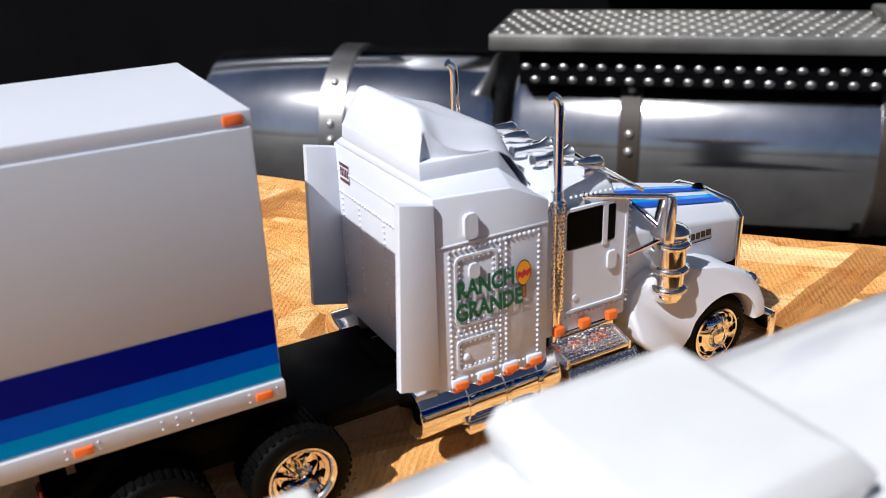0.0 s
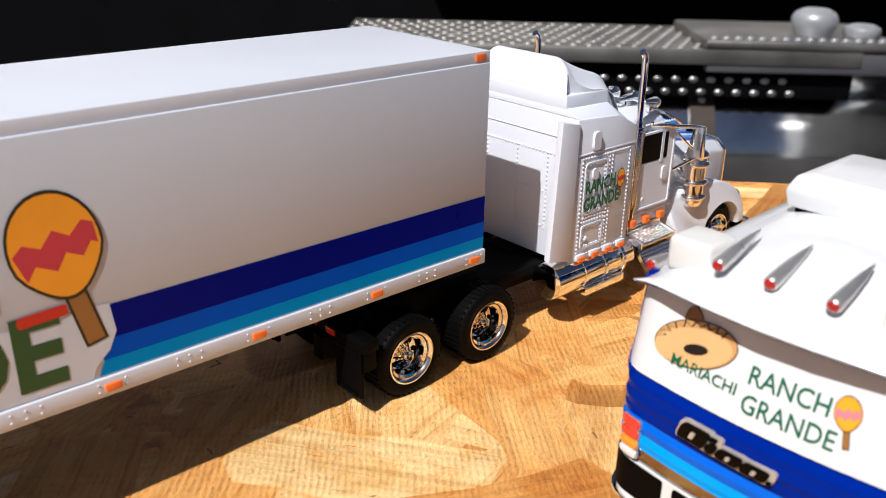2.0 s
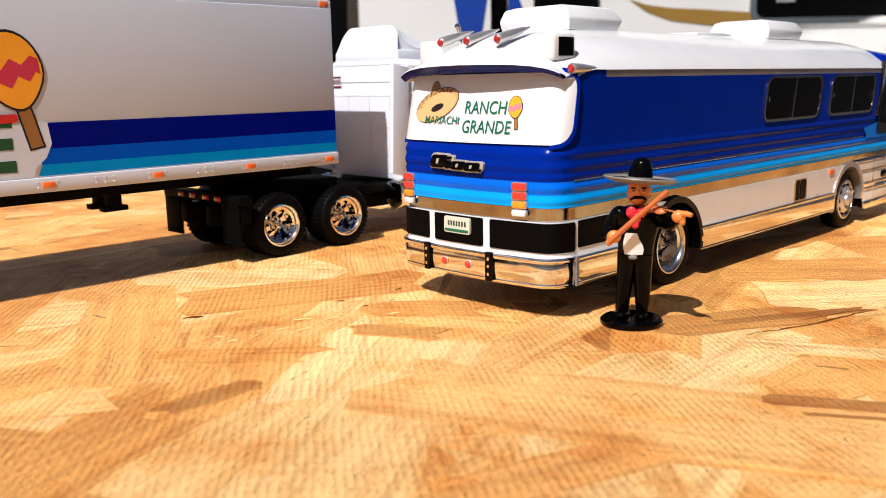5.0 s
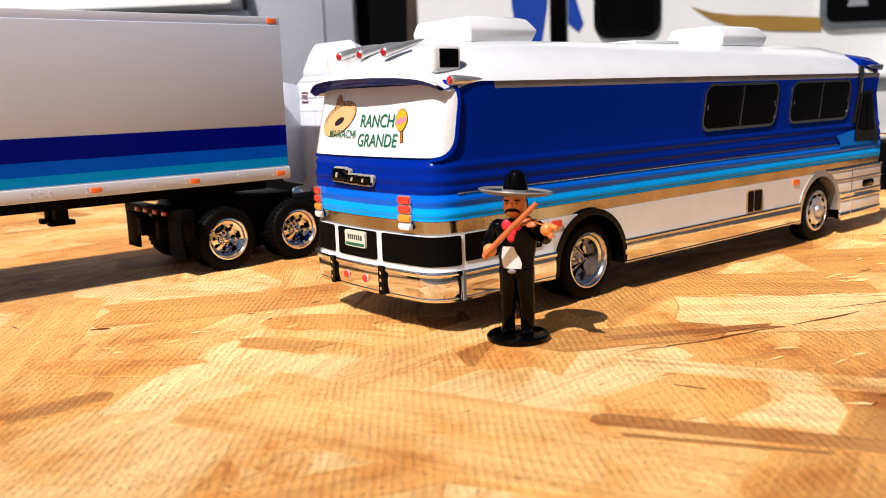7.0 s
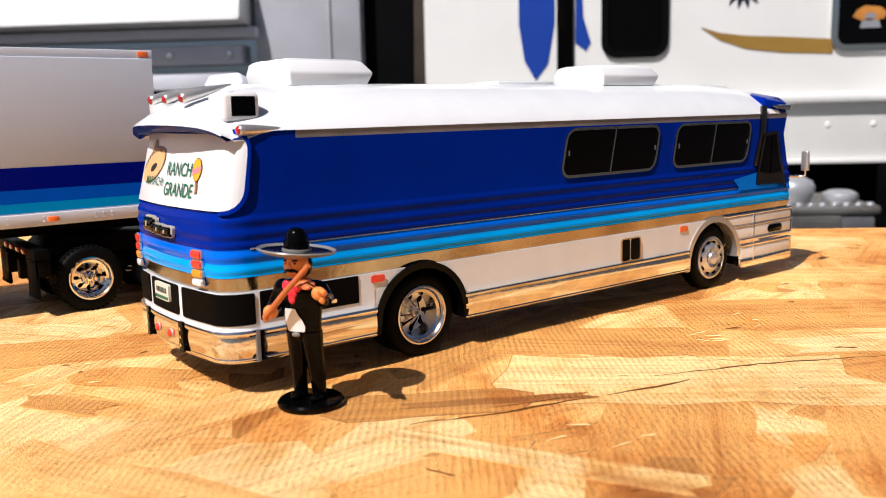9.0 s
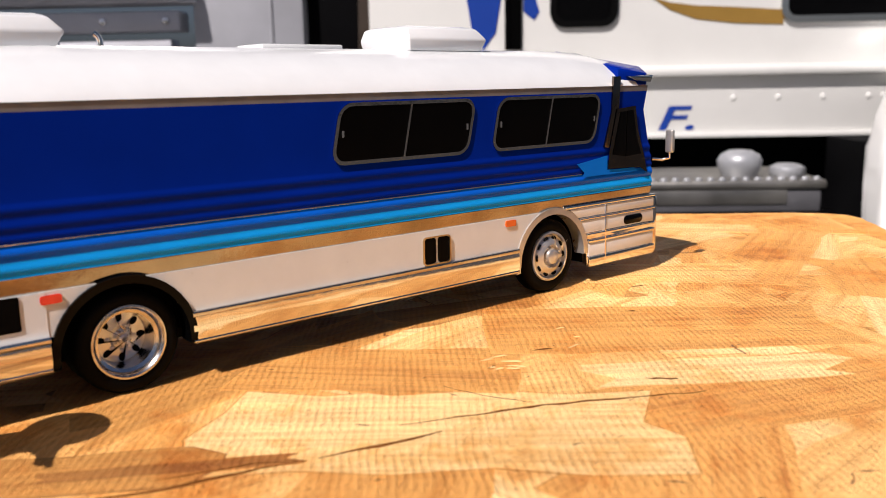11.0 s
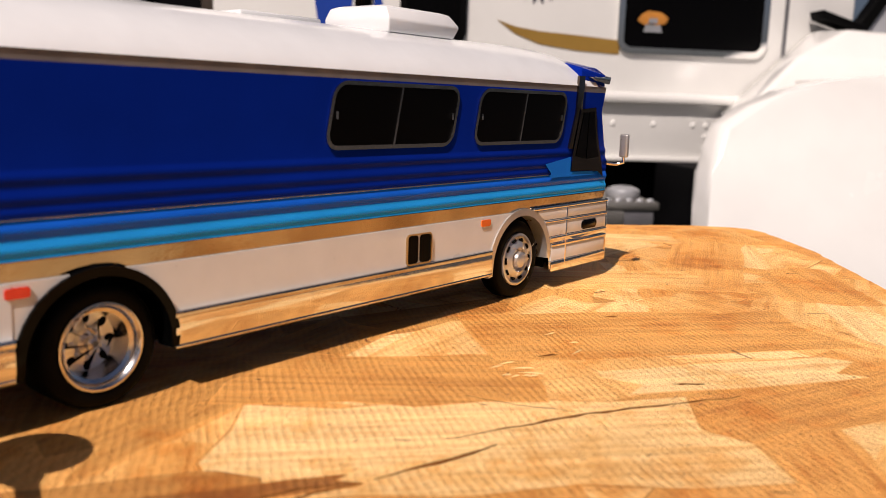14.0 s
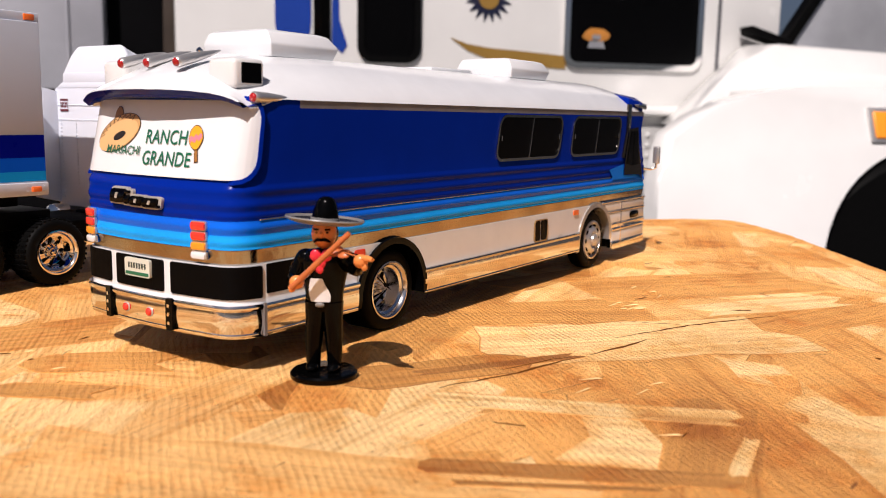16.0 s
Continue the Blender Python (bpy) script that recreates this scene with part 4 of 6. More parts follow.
def maraca(bm, u, v, w, h, put, off, turn=0, outline=1.0, step=0.05):
    """A cartoon rattle: round head with a zigzag belt and a handle. Slots: outline, yellow, pink, brown."""
    c, s = math.cos(radians(turn)), math.sin(radians(turn))
    def at(p, q, o):
        return put(u + c * p - s * q, v + s * p + c * q, o)
    def head(k):
        out = []
        for i in range(28):
            a = 2 * math.pi * i / 28
            y = math.sin(a)
            out.append((w / 2 * k * math.cos(a) * (1.0 if y > -0.3 else 1.0 - 0.35 * (-y - 0.3)), h * 0.33 * y * k))
        return out
    g = outline
    decal(bm, [(-w * 0.10 - g, -h * 0.28), (w * 0.10 + g, -h * 0.28), (w * 0.13 + g, -h * 0.68 - g), (-w * 0.08 - g, -h * 0.68 - g)], at, off, 0)
    decal(bm, [(-w * 0.10, -h * 0.28), (w * 0.10, -h * 0.28), (w * 0.13, -h * 0.68), (-w * 0.08, -h * 0.68)], at, off + step, 3)
    decal(bm, head(1 + 2 * g / w), at, off + 2 * step, 0)
    decal(bm, head(1.0), at, off + 3 * step, 1)
    zig = [(-0.47, 0.10), (-0.33, 0.22), (-0.16, 0.06), (0.02, 0.26), (0.18, 0.08), (0.36, 0.24), (0.47, 0.14)]
    lo = [(-0.42, -0.34), (-0.28, -0.16), (-0.08, -0.36), (0.08, -0.14), (0.24, -0.30), (0.38, -0.12), (0.45, -0.2)]
    belt = [(p * w, q * h * 0.4) for p, q in zig] + [(p * w, q * h * 0.4) for p, q in lo[::-1]]
    decal(bm, belt, at, off + 4 * step, 2)


bm = B()
maraca(bm, 20.6, 76.6, 5.7, 11.6, rear_words, 1.2, 12, 0.2)
part("rattle_sticker", bm, [OUTLINE, YELLOW, ROSE, BROWN], bus)


def oval(u, v, a, b, turn, n=28):
    c, s = math.cos(radians(turn)), math.sin(radians(turn))
    return [(u + c * a * math.cos(t) - s * b * math.sin(t), v + s * a * math.cos(t) + c * b * math.sin(t)) for t in (2 * math.pi * i / n for i in range(n))]


bm = B()
def oval_fill(bm, u, v, a, b, turn, off, mat):
    """A filled oval sticker that follows the curved screen."""
    rings = [[bm.verts.new(rear_words(p, q, off)) for p, q in oval(u, v, a * k / 5, b * k / 5, turn, 32)] for k in range(1, 6)]
    bm.faces.new(rings[0]).material_index = mat
    for lo, hi in zip(rings, rings[1:]):
        for i in range(32):
            bm.faces.new((lo[i], lo[(i + 1) % 32], hi[(i + 1) % 32], hi[i])).material_index = mat


oval_fill(bm, -21.2, 81.9, 2.9, 4.5, 10, 1.08, 0)
oval_fill(bm, -21.2, 81.9, 2.65, 4.25, 10, 1.12, 2)
oval_fill(bm, -19.4, 77.2, 12.4, 6.1, 17, 1.18, 0)
oval_fill(bm, -19.4, 77.2, 12.15, 5.85, 17, 1.22, 3)
oval_fill(bm, -19.8, 76.3, 11.6, 4.8, 17, 1.25, 1)
oval_fill(bm, -18.5, 76.2, 3.6, 1.35, 17, 1.29, 0)
for i in range(17):
    # zigzag stitching along the brim's upper edge
    a0, a1 = radians(30 + i * 8), radians(30 + (i + 1) * 8)
    k0, k1 = (0.98, 0.74) if i % 2 else (0.74, 0.98)
    c, s = math.cos(radians(17)), math.sin(radians(17))
    ends = []
    for aa, k in ((a0, k0), (a1, k1)):
        p, q = 12.3 * k * math.cos(aa), 5.9 * k * math.sin(aa)
        ends.append((-19.4 + c * p - s * q, 77.2 + s * p + c * q))
    (p0, q0), (p1, q1) = ends
    decal(bm, [(p0 - 0.22, q0), (p0 + 0.22, q0), (p1 + 0.22, q1), (p1 - 0.22, q1)], rear_words, 1.34, 0)
part("hat_sticker", bm, [OUTLINE, TAN, BROWN, surface("dark_tan_decal", (0.55, 0.30, 0.11), 0.4, 0, 0.1, 0.05)], bus)
# maker's badge, as plain bars
bm = B()
for u0, u1, v0, v1 in ((-17.2, -7.4, 53.3, 59.3), (-9.4, -4.6, 53.1, 58.8), (-6.0, 2.4, 52.9, 57.2), (0.8, 10.0, 52.7, 57.0)):
    patch(bm, rear_words, u0, u1, v0, v1, 1.3, 1.5, 1.1, 6, 2, 0, 0.28)
badge = part("badge", bm, BADGE_SILVER, bus, "black and silver script badge")
for u, w, v, h in ((-16.4, 8.2, 53.9, 4.8), (-8.4, 2.9, 53.7, 3.0), (-7.9, 2.4, 57.2, 1.1), (-5.3, 6.8, 53.5, 3.2), (1.5, 7.0, 53.3, 3.2), (8.2, 1.3, 53.2, 1.1)):
    bm = B()
    patch(bm, rear_words, u, u + w, v, v + h, min(1.1, h / 2 - 0.05, w / 2 - 0.05), 2.2, 0.8, 5, 2, 0, 0.34, 0.25)
    if w > 5:
        patch(bm, rear_words, u + w * 0.42, u + w * 0.58, v + h * 0.3, v + h * 0.72, 0.3, 2.62, 0.3, 2, 2, 1, 0.34)
    part("badge_bar", bm, [GLOSS_BLACK, BADGE_SILVER], badge)

# roof with the eyebrow over the rear screen
RH = 41.1
ROOF_Y = [RH * a for a in (-1, -0.989, -0.957, -0.883, -0.76, -0.57, -0.33, 0, 0.33, 0.57, 0.76, 0.883, 0.957, 0.989, 1)]


def roof_rise(t, x):
    """Height over the gutter from the eave (0) to the ridge (1); the rear end slopes off more."""
    f = max(0.0, min(1.0, (-x - 50) / 20))
    return (1 - abs(t) ** (2.6 - 0.6 * f)) ** (0.85 + 0.25 * f)


bm = B()
stations = [(-94.6, 8.0, 90.6, 1.2, 0.972), (-94.2, 8.0, 91.0, 1.7, 0.974), (-92.0, 7.6, 91.0, 3.8, 0.976), (-89, 7.0, 90.6, 6.6, 0.982), (-84, 5.5, 90.0, 9.8, 0.99), (-79, 4.0, 89.6, 12.0, 0.997), (-74, 3.0, 89.4, 13.6, 1.002), (-68, 1.5, 89.3, 15.2, 1.0), (-60, 0, 89.2, 16.6, 1.0)]
stations += [(x, 0, 89.2, 17.0, 1.0) for x in (-20, 40, 100, 160, 205)] + [(225, 0, 89.2, 16.4, 1.0), (238, 0, 89.2, 14.2, 0.995), (244, -1.0, 89.2, 10.8, 0.99), (247.5, -2, 89.2, 5.5, 0.98)]
rings = []
for xc, bow, ze, rise, wide in stations:
    ring = []
    for y in ROOF_Y:
        t = y / RH
        dip = max(0.0, 1 - abs(xc + 86) / 13) * 4.2 + (1.2 if xc < -88 else 0)
        ring.append(bm.verts.new((xc + bow * t * t, YC + y * wide, ze + rise * roof_rise(t, xc) - dip * abs(t) ** 7)))
    rings.append(ring)
for j in range(len(rings) - 1):
    for i in range(len(ROOF_Y) - 1):
        f = bm.faces.new((rings[j][i], rings[j][i + 1], rings[j + 1][i + 1], rings[j + 1][i]))
        f.material_index = 1 if j >= len(rings) - 3 else 0
under = [bm.verts.new((-83.6 + 5.5 * (y / RH) ** 2, YC + y * 1.0, 88.9 - 1.2 * (y / RH) ** 2)) for y in ROOF_Y]
lip = [bm.verts.new((v.co.x + 2.2, YC + (v.co.y - YC) * 0.994, v.co.z - 1.5 - 0.3 * (y / RH) ** 2)) for v, y in zip(rings[0], ROOF_Y)]
for i in range(len(ROOF_Y) - 1):
    bm.faces.new((rings[0][i], lip[i], lip[i + 1], rings[0][i + 1])).material_index = 2
    bm.faces.new((lip[i], under[i], under[i + 1], lip[i + 1])).material_index = 1
bm.faces.new(rings[-1])
part("roof", bm, [WHITE_BUS, BUS_BLUE, NAVY], bus, "white domed roof with a rear eyebrow", smooth=50)

def bullet_lamp(c, d, length, r, parent):
    """A tapering chrome marker lamp with a red lens; d points from the lens to the tip."""
    q = Vector(d).normalized().to_track_quat("X", "Z").to_matrix().to_4x4()
    bm = B()
    lathe(bm, [(r * 0.8, -0.3), (r, 0.2), (r, 1.2), (r * 0.9, length * 0.35), (r * 0.55, length * 0.75), (r * 0.12, length)], (0, 0, 0), "x", 16)
    bmesh.ops.transform(bm, matrix=Matrix.Translation(c) @ q, verts=bm.verts)
    lamp = part("marker_lamp", bm, LAMP_SILVER, parent, "chrome bullet marker lamp")
    bm = B()
    ellipsoid(bm, (-0.3, 0, 0), 0.9, r * 0.78, r * 0.78, 12, 8)
    bmesh.ops.transform(bm, matrix=Matrix.Translation(c) @ q, verts=bm.verts)
    part("lens", bm, MARKER_RED, lamp)


for y in (45.6, 32.0, 17.0):
    bullet_lamp((-87.4, y, 100.6), (1, 0, 0.26), 19, 1.9, bus)
bullet_lamp((-80.0, -10.2, 89.6), (1, 0.02, 0.0), 17, 1.9, bus)
bullet_lamp((-79.5, 69.4, 90.6), (1, -0.02, 0.0), 17, 1.9, bus)
for side in (-1, 1):
    bm = B()
    y0, y1 = sorted((YC + side * 33.9, YC + side * 21.2))
    box(bm, -82.2, -69.0, y0, y1, 92.4, 102.0, 1.6, 3)
    v = part("air_scoop", bm, CREAM, bus, "cream boxy roof air scoop")
    bm = B()
    yf = YC + side * 34.0
    box(bm, -79.4, -70.8, yf - 0.25, yf + 0.25, 94.2, 100.7, 0.2, 1)
    part("scoop_opening", bm, PANE, v)
for x0, x1, y0, y1 in ((-46.5, -9.8, 15.8, 52.0), (122, 164, 13.0, 47.0)):
    bm = B()
    # the long sides are creased halfway up, the ends slope in to the lid
    hull(bm, [(x, y, z) for xa, xb, dy, z in ((x0 + 1.0, x1 - 2.2, 0.9, 105.0), (x0, x1 + 0.6, 0.0, 109.8), (x0 + 0.6, x1 - 3.4, 2.4, 114.2), (x0 + 3.0, x1 - 6.0, 6.0, 115.2)) for x in (xa, xb) for y in (y0 + dy, y1 - dy)], 0.7, 3)
    ac = part("air_conditioner", bm, WHITE_BUS, bus, "white box-shaped roof air conditioner")
    bm = B()
    box(bm, x0 + 3, x1 - 4, y0 + 2.4, y1 - 2.4, 103, 105.4, 0.2)
    part("base", bm, BLACK, ac)
bm = B()
box(bm, 60, 95, 20, 40, 104.5, 107.2, 0.8)
part("roof_hatch", bm, WHITE_BUS, bus)

# side panels with wheel arches, both sides
RX, FX = -8.5, 180.5


def arc(cx, cz, r, a0, a1, n=14):
    return [(cx + r * math.cos(radians(a0 + (a1 - a0) * i / n)), cz + r * math.sin(radians(a0 + (a1 - a0) * i / n))) for i in range(n + 1)]


RARC, FARC = arc(RX, 15.5, 21.0, 172, 8), arc(FX, 14.5, 22.0, 172, 8)
for side in (-1, 1):
    ya, yb = (Y0, Y0 + 2.5) if side < 0 else (Y1 - 2.5, Y1)
    bm = B()
    rear_cut = [p for p in arc(RX, 15.5, 21.2, 90, 0, 30) if 22.6 < p[1] < 36.45]
    front_cut = [p for p in arc(FX, 14.5, 22.2, 180, 90, 30) if 22.6 < p[1] < 36.45]
    prism(bm, [(12.2, 22.6), (158, 22.6)] + front_cut + [(FX - 3, 36.45), (RX + 4.5, 36.45)] + rear_cut, "xz", ya, yb, 0.0)
    tail_cut = [p for p in arc(RX, 15.5, 21.2, 180, 90, 30) if 23.0 < p[1] < 36.45]
    prism(bm, [(-32, 23.0)] + tail_cut + [(RX - 4.5, 36.45), (-32, 36.45)], "xz", ya, yb, 0.0)
    part("side_panel", bm, CREAM if side < 0 else WHITE_BUS, bus, "cream white lower side panel")
    bm = B()
    prism(bm, [(203, 9), (252, 7.4), (254, 36.45), (190, 36.45), (197, 31), (201.8, 22)], "xz", ya, yb, 0.4)
    fp = part("front_corner", bm, FOIL, bus, "foil-covered front corner panel")
    o = 0.9
    yo, yi = (ya - o, ya + 0.3) if side < 0 else (yb - 0.3, yb + o)
    bm = B()
    for z0, z1 in ((8.0, 12.6), (19.0, 20.6), (22.2, 23.6), (30.0, 31.0), (36.0, 37.4)):
        box(bm, FX + 0.3 + math.sqrt(23.4 ** 2 - ((z0 + z1) / 2 - 14.5) ** 2), 253, yo, yi, z0, z1, 0.35)
    part("trim_strip", bm, CHROME, fp)
    bm = B()
    for z0, z1 in ((12.8, 18.8), (24.0, 29.8), (31.4, 35.6)):
        xs = FX + 0.3 + math.sqrt(23.4 ** 2 - (z0 - 14.5) ** 2)
        xt = FX + 0.3 + math.sqrt(23.4 ** 2 - (z1 - 14.5) ** 2)
        yp, yq = (yo + 0.35, yi) if side < 0 else (yo, yi - 0.35)
        prism(bm, [(xs, z0), (252, z0), (252, z1), (xt, z1)], "xz", yp, yq, 0.2)
    part("corner_panel", bm, CREAM, fp)
    bm = B()
    box(bm, 215.0, 215.7, yo - 0.05 if side < 0 else yo, yi if side < 0 else yi + 0.05, 8.5, 36.2, 0.15, 1)
    part("panel_seam", bm, CHROME, fp)
    bm = B()
    prism(bm, rounded(229, 243, 24.6, 28.8, 2.0), "xz", yo, yi, 0.2)
    part("fog_lamp", bm, GLOSS_BLACK, fp)
    bm = B()
    patch(bm, (lambda u, v, o_: (u, (yo if side < 0 else yi) + side * o_, v)), 12.4, 158.6, 13.5, 20.9, 0, 0.0, 1.0, 30, 8, 0, 0.0, 0.22)
    part("skirt", bm, FOIL, bus, "polished lower skirt")
    bm = B()
    for z0, z1 in ((12.4, 13.6), (20.9, 22.8)):
        box(bm, 12.2, 158.8, yo - 0.3, yi, z0, z1, 0.4)
    part("skirt_trim", bm, SILVER, bus)
    bm = B()
    ym, yn = (ya - 0.5, ya + 6) if side < 0 else (yb - 6, yb + 0.5)
    outer, inner = arc(RX, 15.5, 22.3, 187, -7, 22), arc(RX, 15.5, 19.8, 187, -7, 22)
    prism(bm, outer + inner[::-1], "xz", ym - (0.6 if side < 0 else 0), yn + (0.6 if side > 0 else 0), 0.5)
    part("wheel_arch", bm, GLOSS_BLACK, bus, "gloss black rear wheel-arch lip")
    bm = B()
    outer, inner = arc(FX, 14.5, 23.2, 188, 0, 22), arc(FX, 14.5, 20.4, 188, 0, 22)
    prism(bm, outer + inner[::-1], "xz", ym, yn, 0.6)
    part("wheel_arch", bm, LAMP_SILVER, bus, "chrome front wheel-arch lip")
    put = (lambda u, v, o_: (u, Y0 - o_, v)) if side < 0 else (lambda u, v, o_: (u, Y1 + o_, v))
    for x0, x1 in ((69.6, 132.2), (146.2, 208.4)):
        bm = B()
        patch(bm, put, x0, x1, 65.2, 85.2, 5, 0.35, 0.6, 10, 3, 0, 0.22)
        w = part("side_window", bm, PANE, bus, "dark sliding side window")
        bm = B()
        ring_patch(bm, put, x0 - 0.8, x1 + 0.8, 64.4, 86.0, 5.6, 1.3, 0.6, 1.0, 0.22)
        patch(bm, put, (x0 + x1) / 2 - 0.45, (x0 + x1) / 2 + 0.45, 65.2, 85.2, 0, 0.55, 0.6, 1, 1, 0, 0.22)
        part("window_frame", bm, SILVER, w)
        for x in (x0 + 2.2, x1 - 2.2):
            bm = B()
            patch(bm, put, x - 0.5, x + 0.5, 74, 76.4, 0.3, 0.9, 0.5, 2, 1)
            part("latch", bm, CHROME, w)
    bm = B()
    patch(bm, put, 107.6, 113.2, 23.4, 33.4, 1.2, 0.4, 0.6, 4, 2, 0)
    patch(bm, put, 114.4, 120.0, 23.4, 33.4, 1.2, 0.4, 0.6, 4, 2, 0)
    hw = part("hatch_window", bm, PANE, bus)
    bm = B()
    ring_patch(bm, put, 106.9, 120.7, 22.8, 34.0, 1.7, 0.5, 0.7, 0.9)
    part("hatch_frame", bm, surface("brass_trim", (0.6, 0.45, 0.25), 0.3, 1), hw)
    for x, m in ((151.2, ORANGE), (-32.0, RED)):
        bm = B()
        patch(bm, put, x, x + 6.0, 32.8, 35.4, 0.7, 0.5, 0.7, 4, 2)
        part("side_marker", bm, m, bus)
    bm = B()
    patch(bm, put, -76.5, -37.5, 26.4, 36.3, 0.5, 0.5, 0.7, 6, 2)
    patch(bm, put, -49, -47, 28.0, 29.2, 0.2, 0.7, 0.4, 2, 1, 1)
    part("side_grille", bm, [GRILLE, CHROME], bus, "black side grille panel")
    # thin chrome line over the blue bands, with the light-blue flash behind the door
    bm = B()
    box(bm, -79, 206, (Y0 - 0.28 if side < 0 else Y1 - 0.2), (Y0 + 0.2 if side < 0 else Y1 + 0.28), 50.6, 51.1, 0.1, 1)
    part("belt_line", bm, CHROME, bus)
    bm = B()
    hullpts = [(195, 55.6), (216, 58.2), (216, 51.6), (236, 51.2), (238.5, 49.4), (198.5, 49.6), (200, 51.5)]
    decal(bm, hullpts, put, 0.75, 0)
    part("flash", bm, FLASH_BLUE, bus)
    bm = B()
    decal(bm, [(222, 79), (235.4, 80), (238, 68), (243, 56), (245.5, 48), (240, 51), (231, 51.6), (216.2, 52), (216.5, 58.5)], put, 1.15, 0)
    decal(bm, [(224.6, 77.4), (228.4, 77.7), (228.0, 57.0), (219.2, 58.4)], put, 1.4, 1)
    decal(bm, [(229.2, 77.7), (233.6, 78.2), (236.4, 66), (240.0, 57.6), (228.8, 56.9)], put, 1.4, 1)
    part("driver_window", bm, [FRAME_FOIL, PANE], bus, "dark trapezoid driver's window")
    bm = B()
    prism(bm, [(213.6, 62), (218.6, 77.5), (219.4, 93.5), (224.6, 93.5), (223.6, 78.5), (217.6, 61.6)], "xz", (Y0 - 0.9 if side < 0 else Y1 - 0.3), (Y0 + 0.3 if side < 0 else Y1 + 0.9), 0.2)
    part("pillar_trim", bm, FRAME_FOIL, bus)
    # mirror
    bm = B()
    ys = Y0 - 5.2 if side < 0 else Y1 + 5.2
    ym = Y0 + 1 if side < 0 else Y1 - 1
    tube(bm, [(252, ym, 54), (256, (ym + ys) / 2, 53.5), (257.4, ys, 54.5), (257.4, ys, 58)], 0.7, 8)
    arm = part("mirror_arm", bm, CHROME, bus)
    bm = B()
    box(bm, 256.2, 258.6, ys - 2.2, ys + 2.2, 57.0, 68.0, 0.9, 3)
    part("mirror", bm, LAMP_SILVER, arm)
# windscreen brow and screen at the front
bm = B()
hull(bm, [(226, Y0 + 2, 97), (226, Y1 - 2, 97), (226, YC, 106.2), (238, YC, 105), (250, Y0 + 8, 98), (250, Y1 - 8, 98), (247, Y0 + 1, 94.5), (247, Y1 - 1, 94.5), (246, Y0 + 1, 88), (246, Y1 - 1, 88), (251, Y0 + 8, 88), (251, Y1 - 8, 88), (226, Y0 + 2, 90), (226, Y1 - 2, 90)], 0.8)
part("front_brow", bm, BUS_BLUE, bus)
for side in (-1, 1):
    yy, yi = (Y0 - 0.8, Y0 + 6) if side < 0 else (Y1 + 0.8, Y1 - 6)
    bm = B()
    hull(bm, [(231, yy, 93.2), (249, yy, 94.0), (247.5, yy, 90.6), (236, yy, 91.6), (231, yi, 94.5), (250, yi, 95.0), (250, yi, 91)], 0.4)
    part("brow_trim", bm, FOIL, bus)
bm = B()
hull(bm, [(255.6, Y0 + 8, 54), (255.6, Y1 - 8, 54), (247.6, Y0 + 8, 78), (247.6, Y1 - 8, 78), (254, Y0 + 8, 54), (254, Y1 - 8, 54), (246, Y0 + 8, 78), (246, Y1 - 8, 78)], 0)
part("windscreen", bm, PANE, bus)
bm = B()
box(bm, 250, 257.5, Y0 + 1, Y1 - 1, 8, 36, 1.5)
part("front_panel", bm, FOIL, bus)
bm = B()
box(bm, -80, 250, Y0 + 20, Y1 - 20, 9, 36, 1)
box(bm, -88, -34, Y0 + 4, Y1 - 4, 14, 36, 1)
box(bm, 15, 155, Y0 + 4, Y1 - 4, 13, 36, 1)
box(bm, 205, 249, Y0 + 4, Y1 - 4, 9, 36, 1)
part("chassis", bm, BLACK, bus)


def tyre_mesh(name, R, rim, width):
    bm = B()
    w = width
    lathe(bm, [(rim, 0.6), (rim + 0.6, 0.1), (R - 2.2, 0), (R - 0.9, 0.5), (R - 0.1, 1.6), (R, 2.2), (R, w - 2.2), (R - 0.9, w - 0.5), (rim, w), (rim, 0.6)], (0, 0, 0), "y", 56, cap=False)
    return mesh_of(name, bm, RUBBER)


def tread_mesh(name, R, width, lugs):
    bm = B()
    w = width
    for i in range(lugs):
        a = 2 * math.pi * i / lugs
        for k in range(3):
            c = Vector((R * math.cos(a + k * 0.03), 1.2 + k * (w - 2.4) / 3, R * math.sin(a + k * 0.03)))
            n0 = len(bm.verts)
            box(bm, -0.55, 0.55, 0, (w - 3) / 3.6, -0.4, 0.45)
            bm.verts.ensure_lookup_table()
            m = Matrix.Translation(c) @ Matrix.Rotation(-a + math.pi / 2, 4, "Y")
            bmesh.ops.transform(bm, matrix=m, verts=bm.verts[n0:])
    return mesh_of(name, bm, RUBBER)


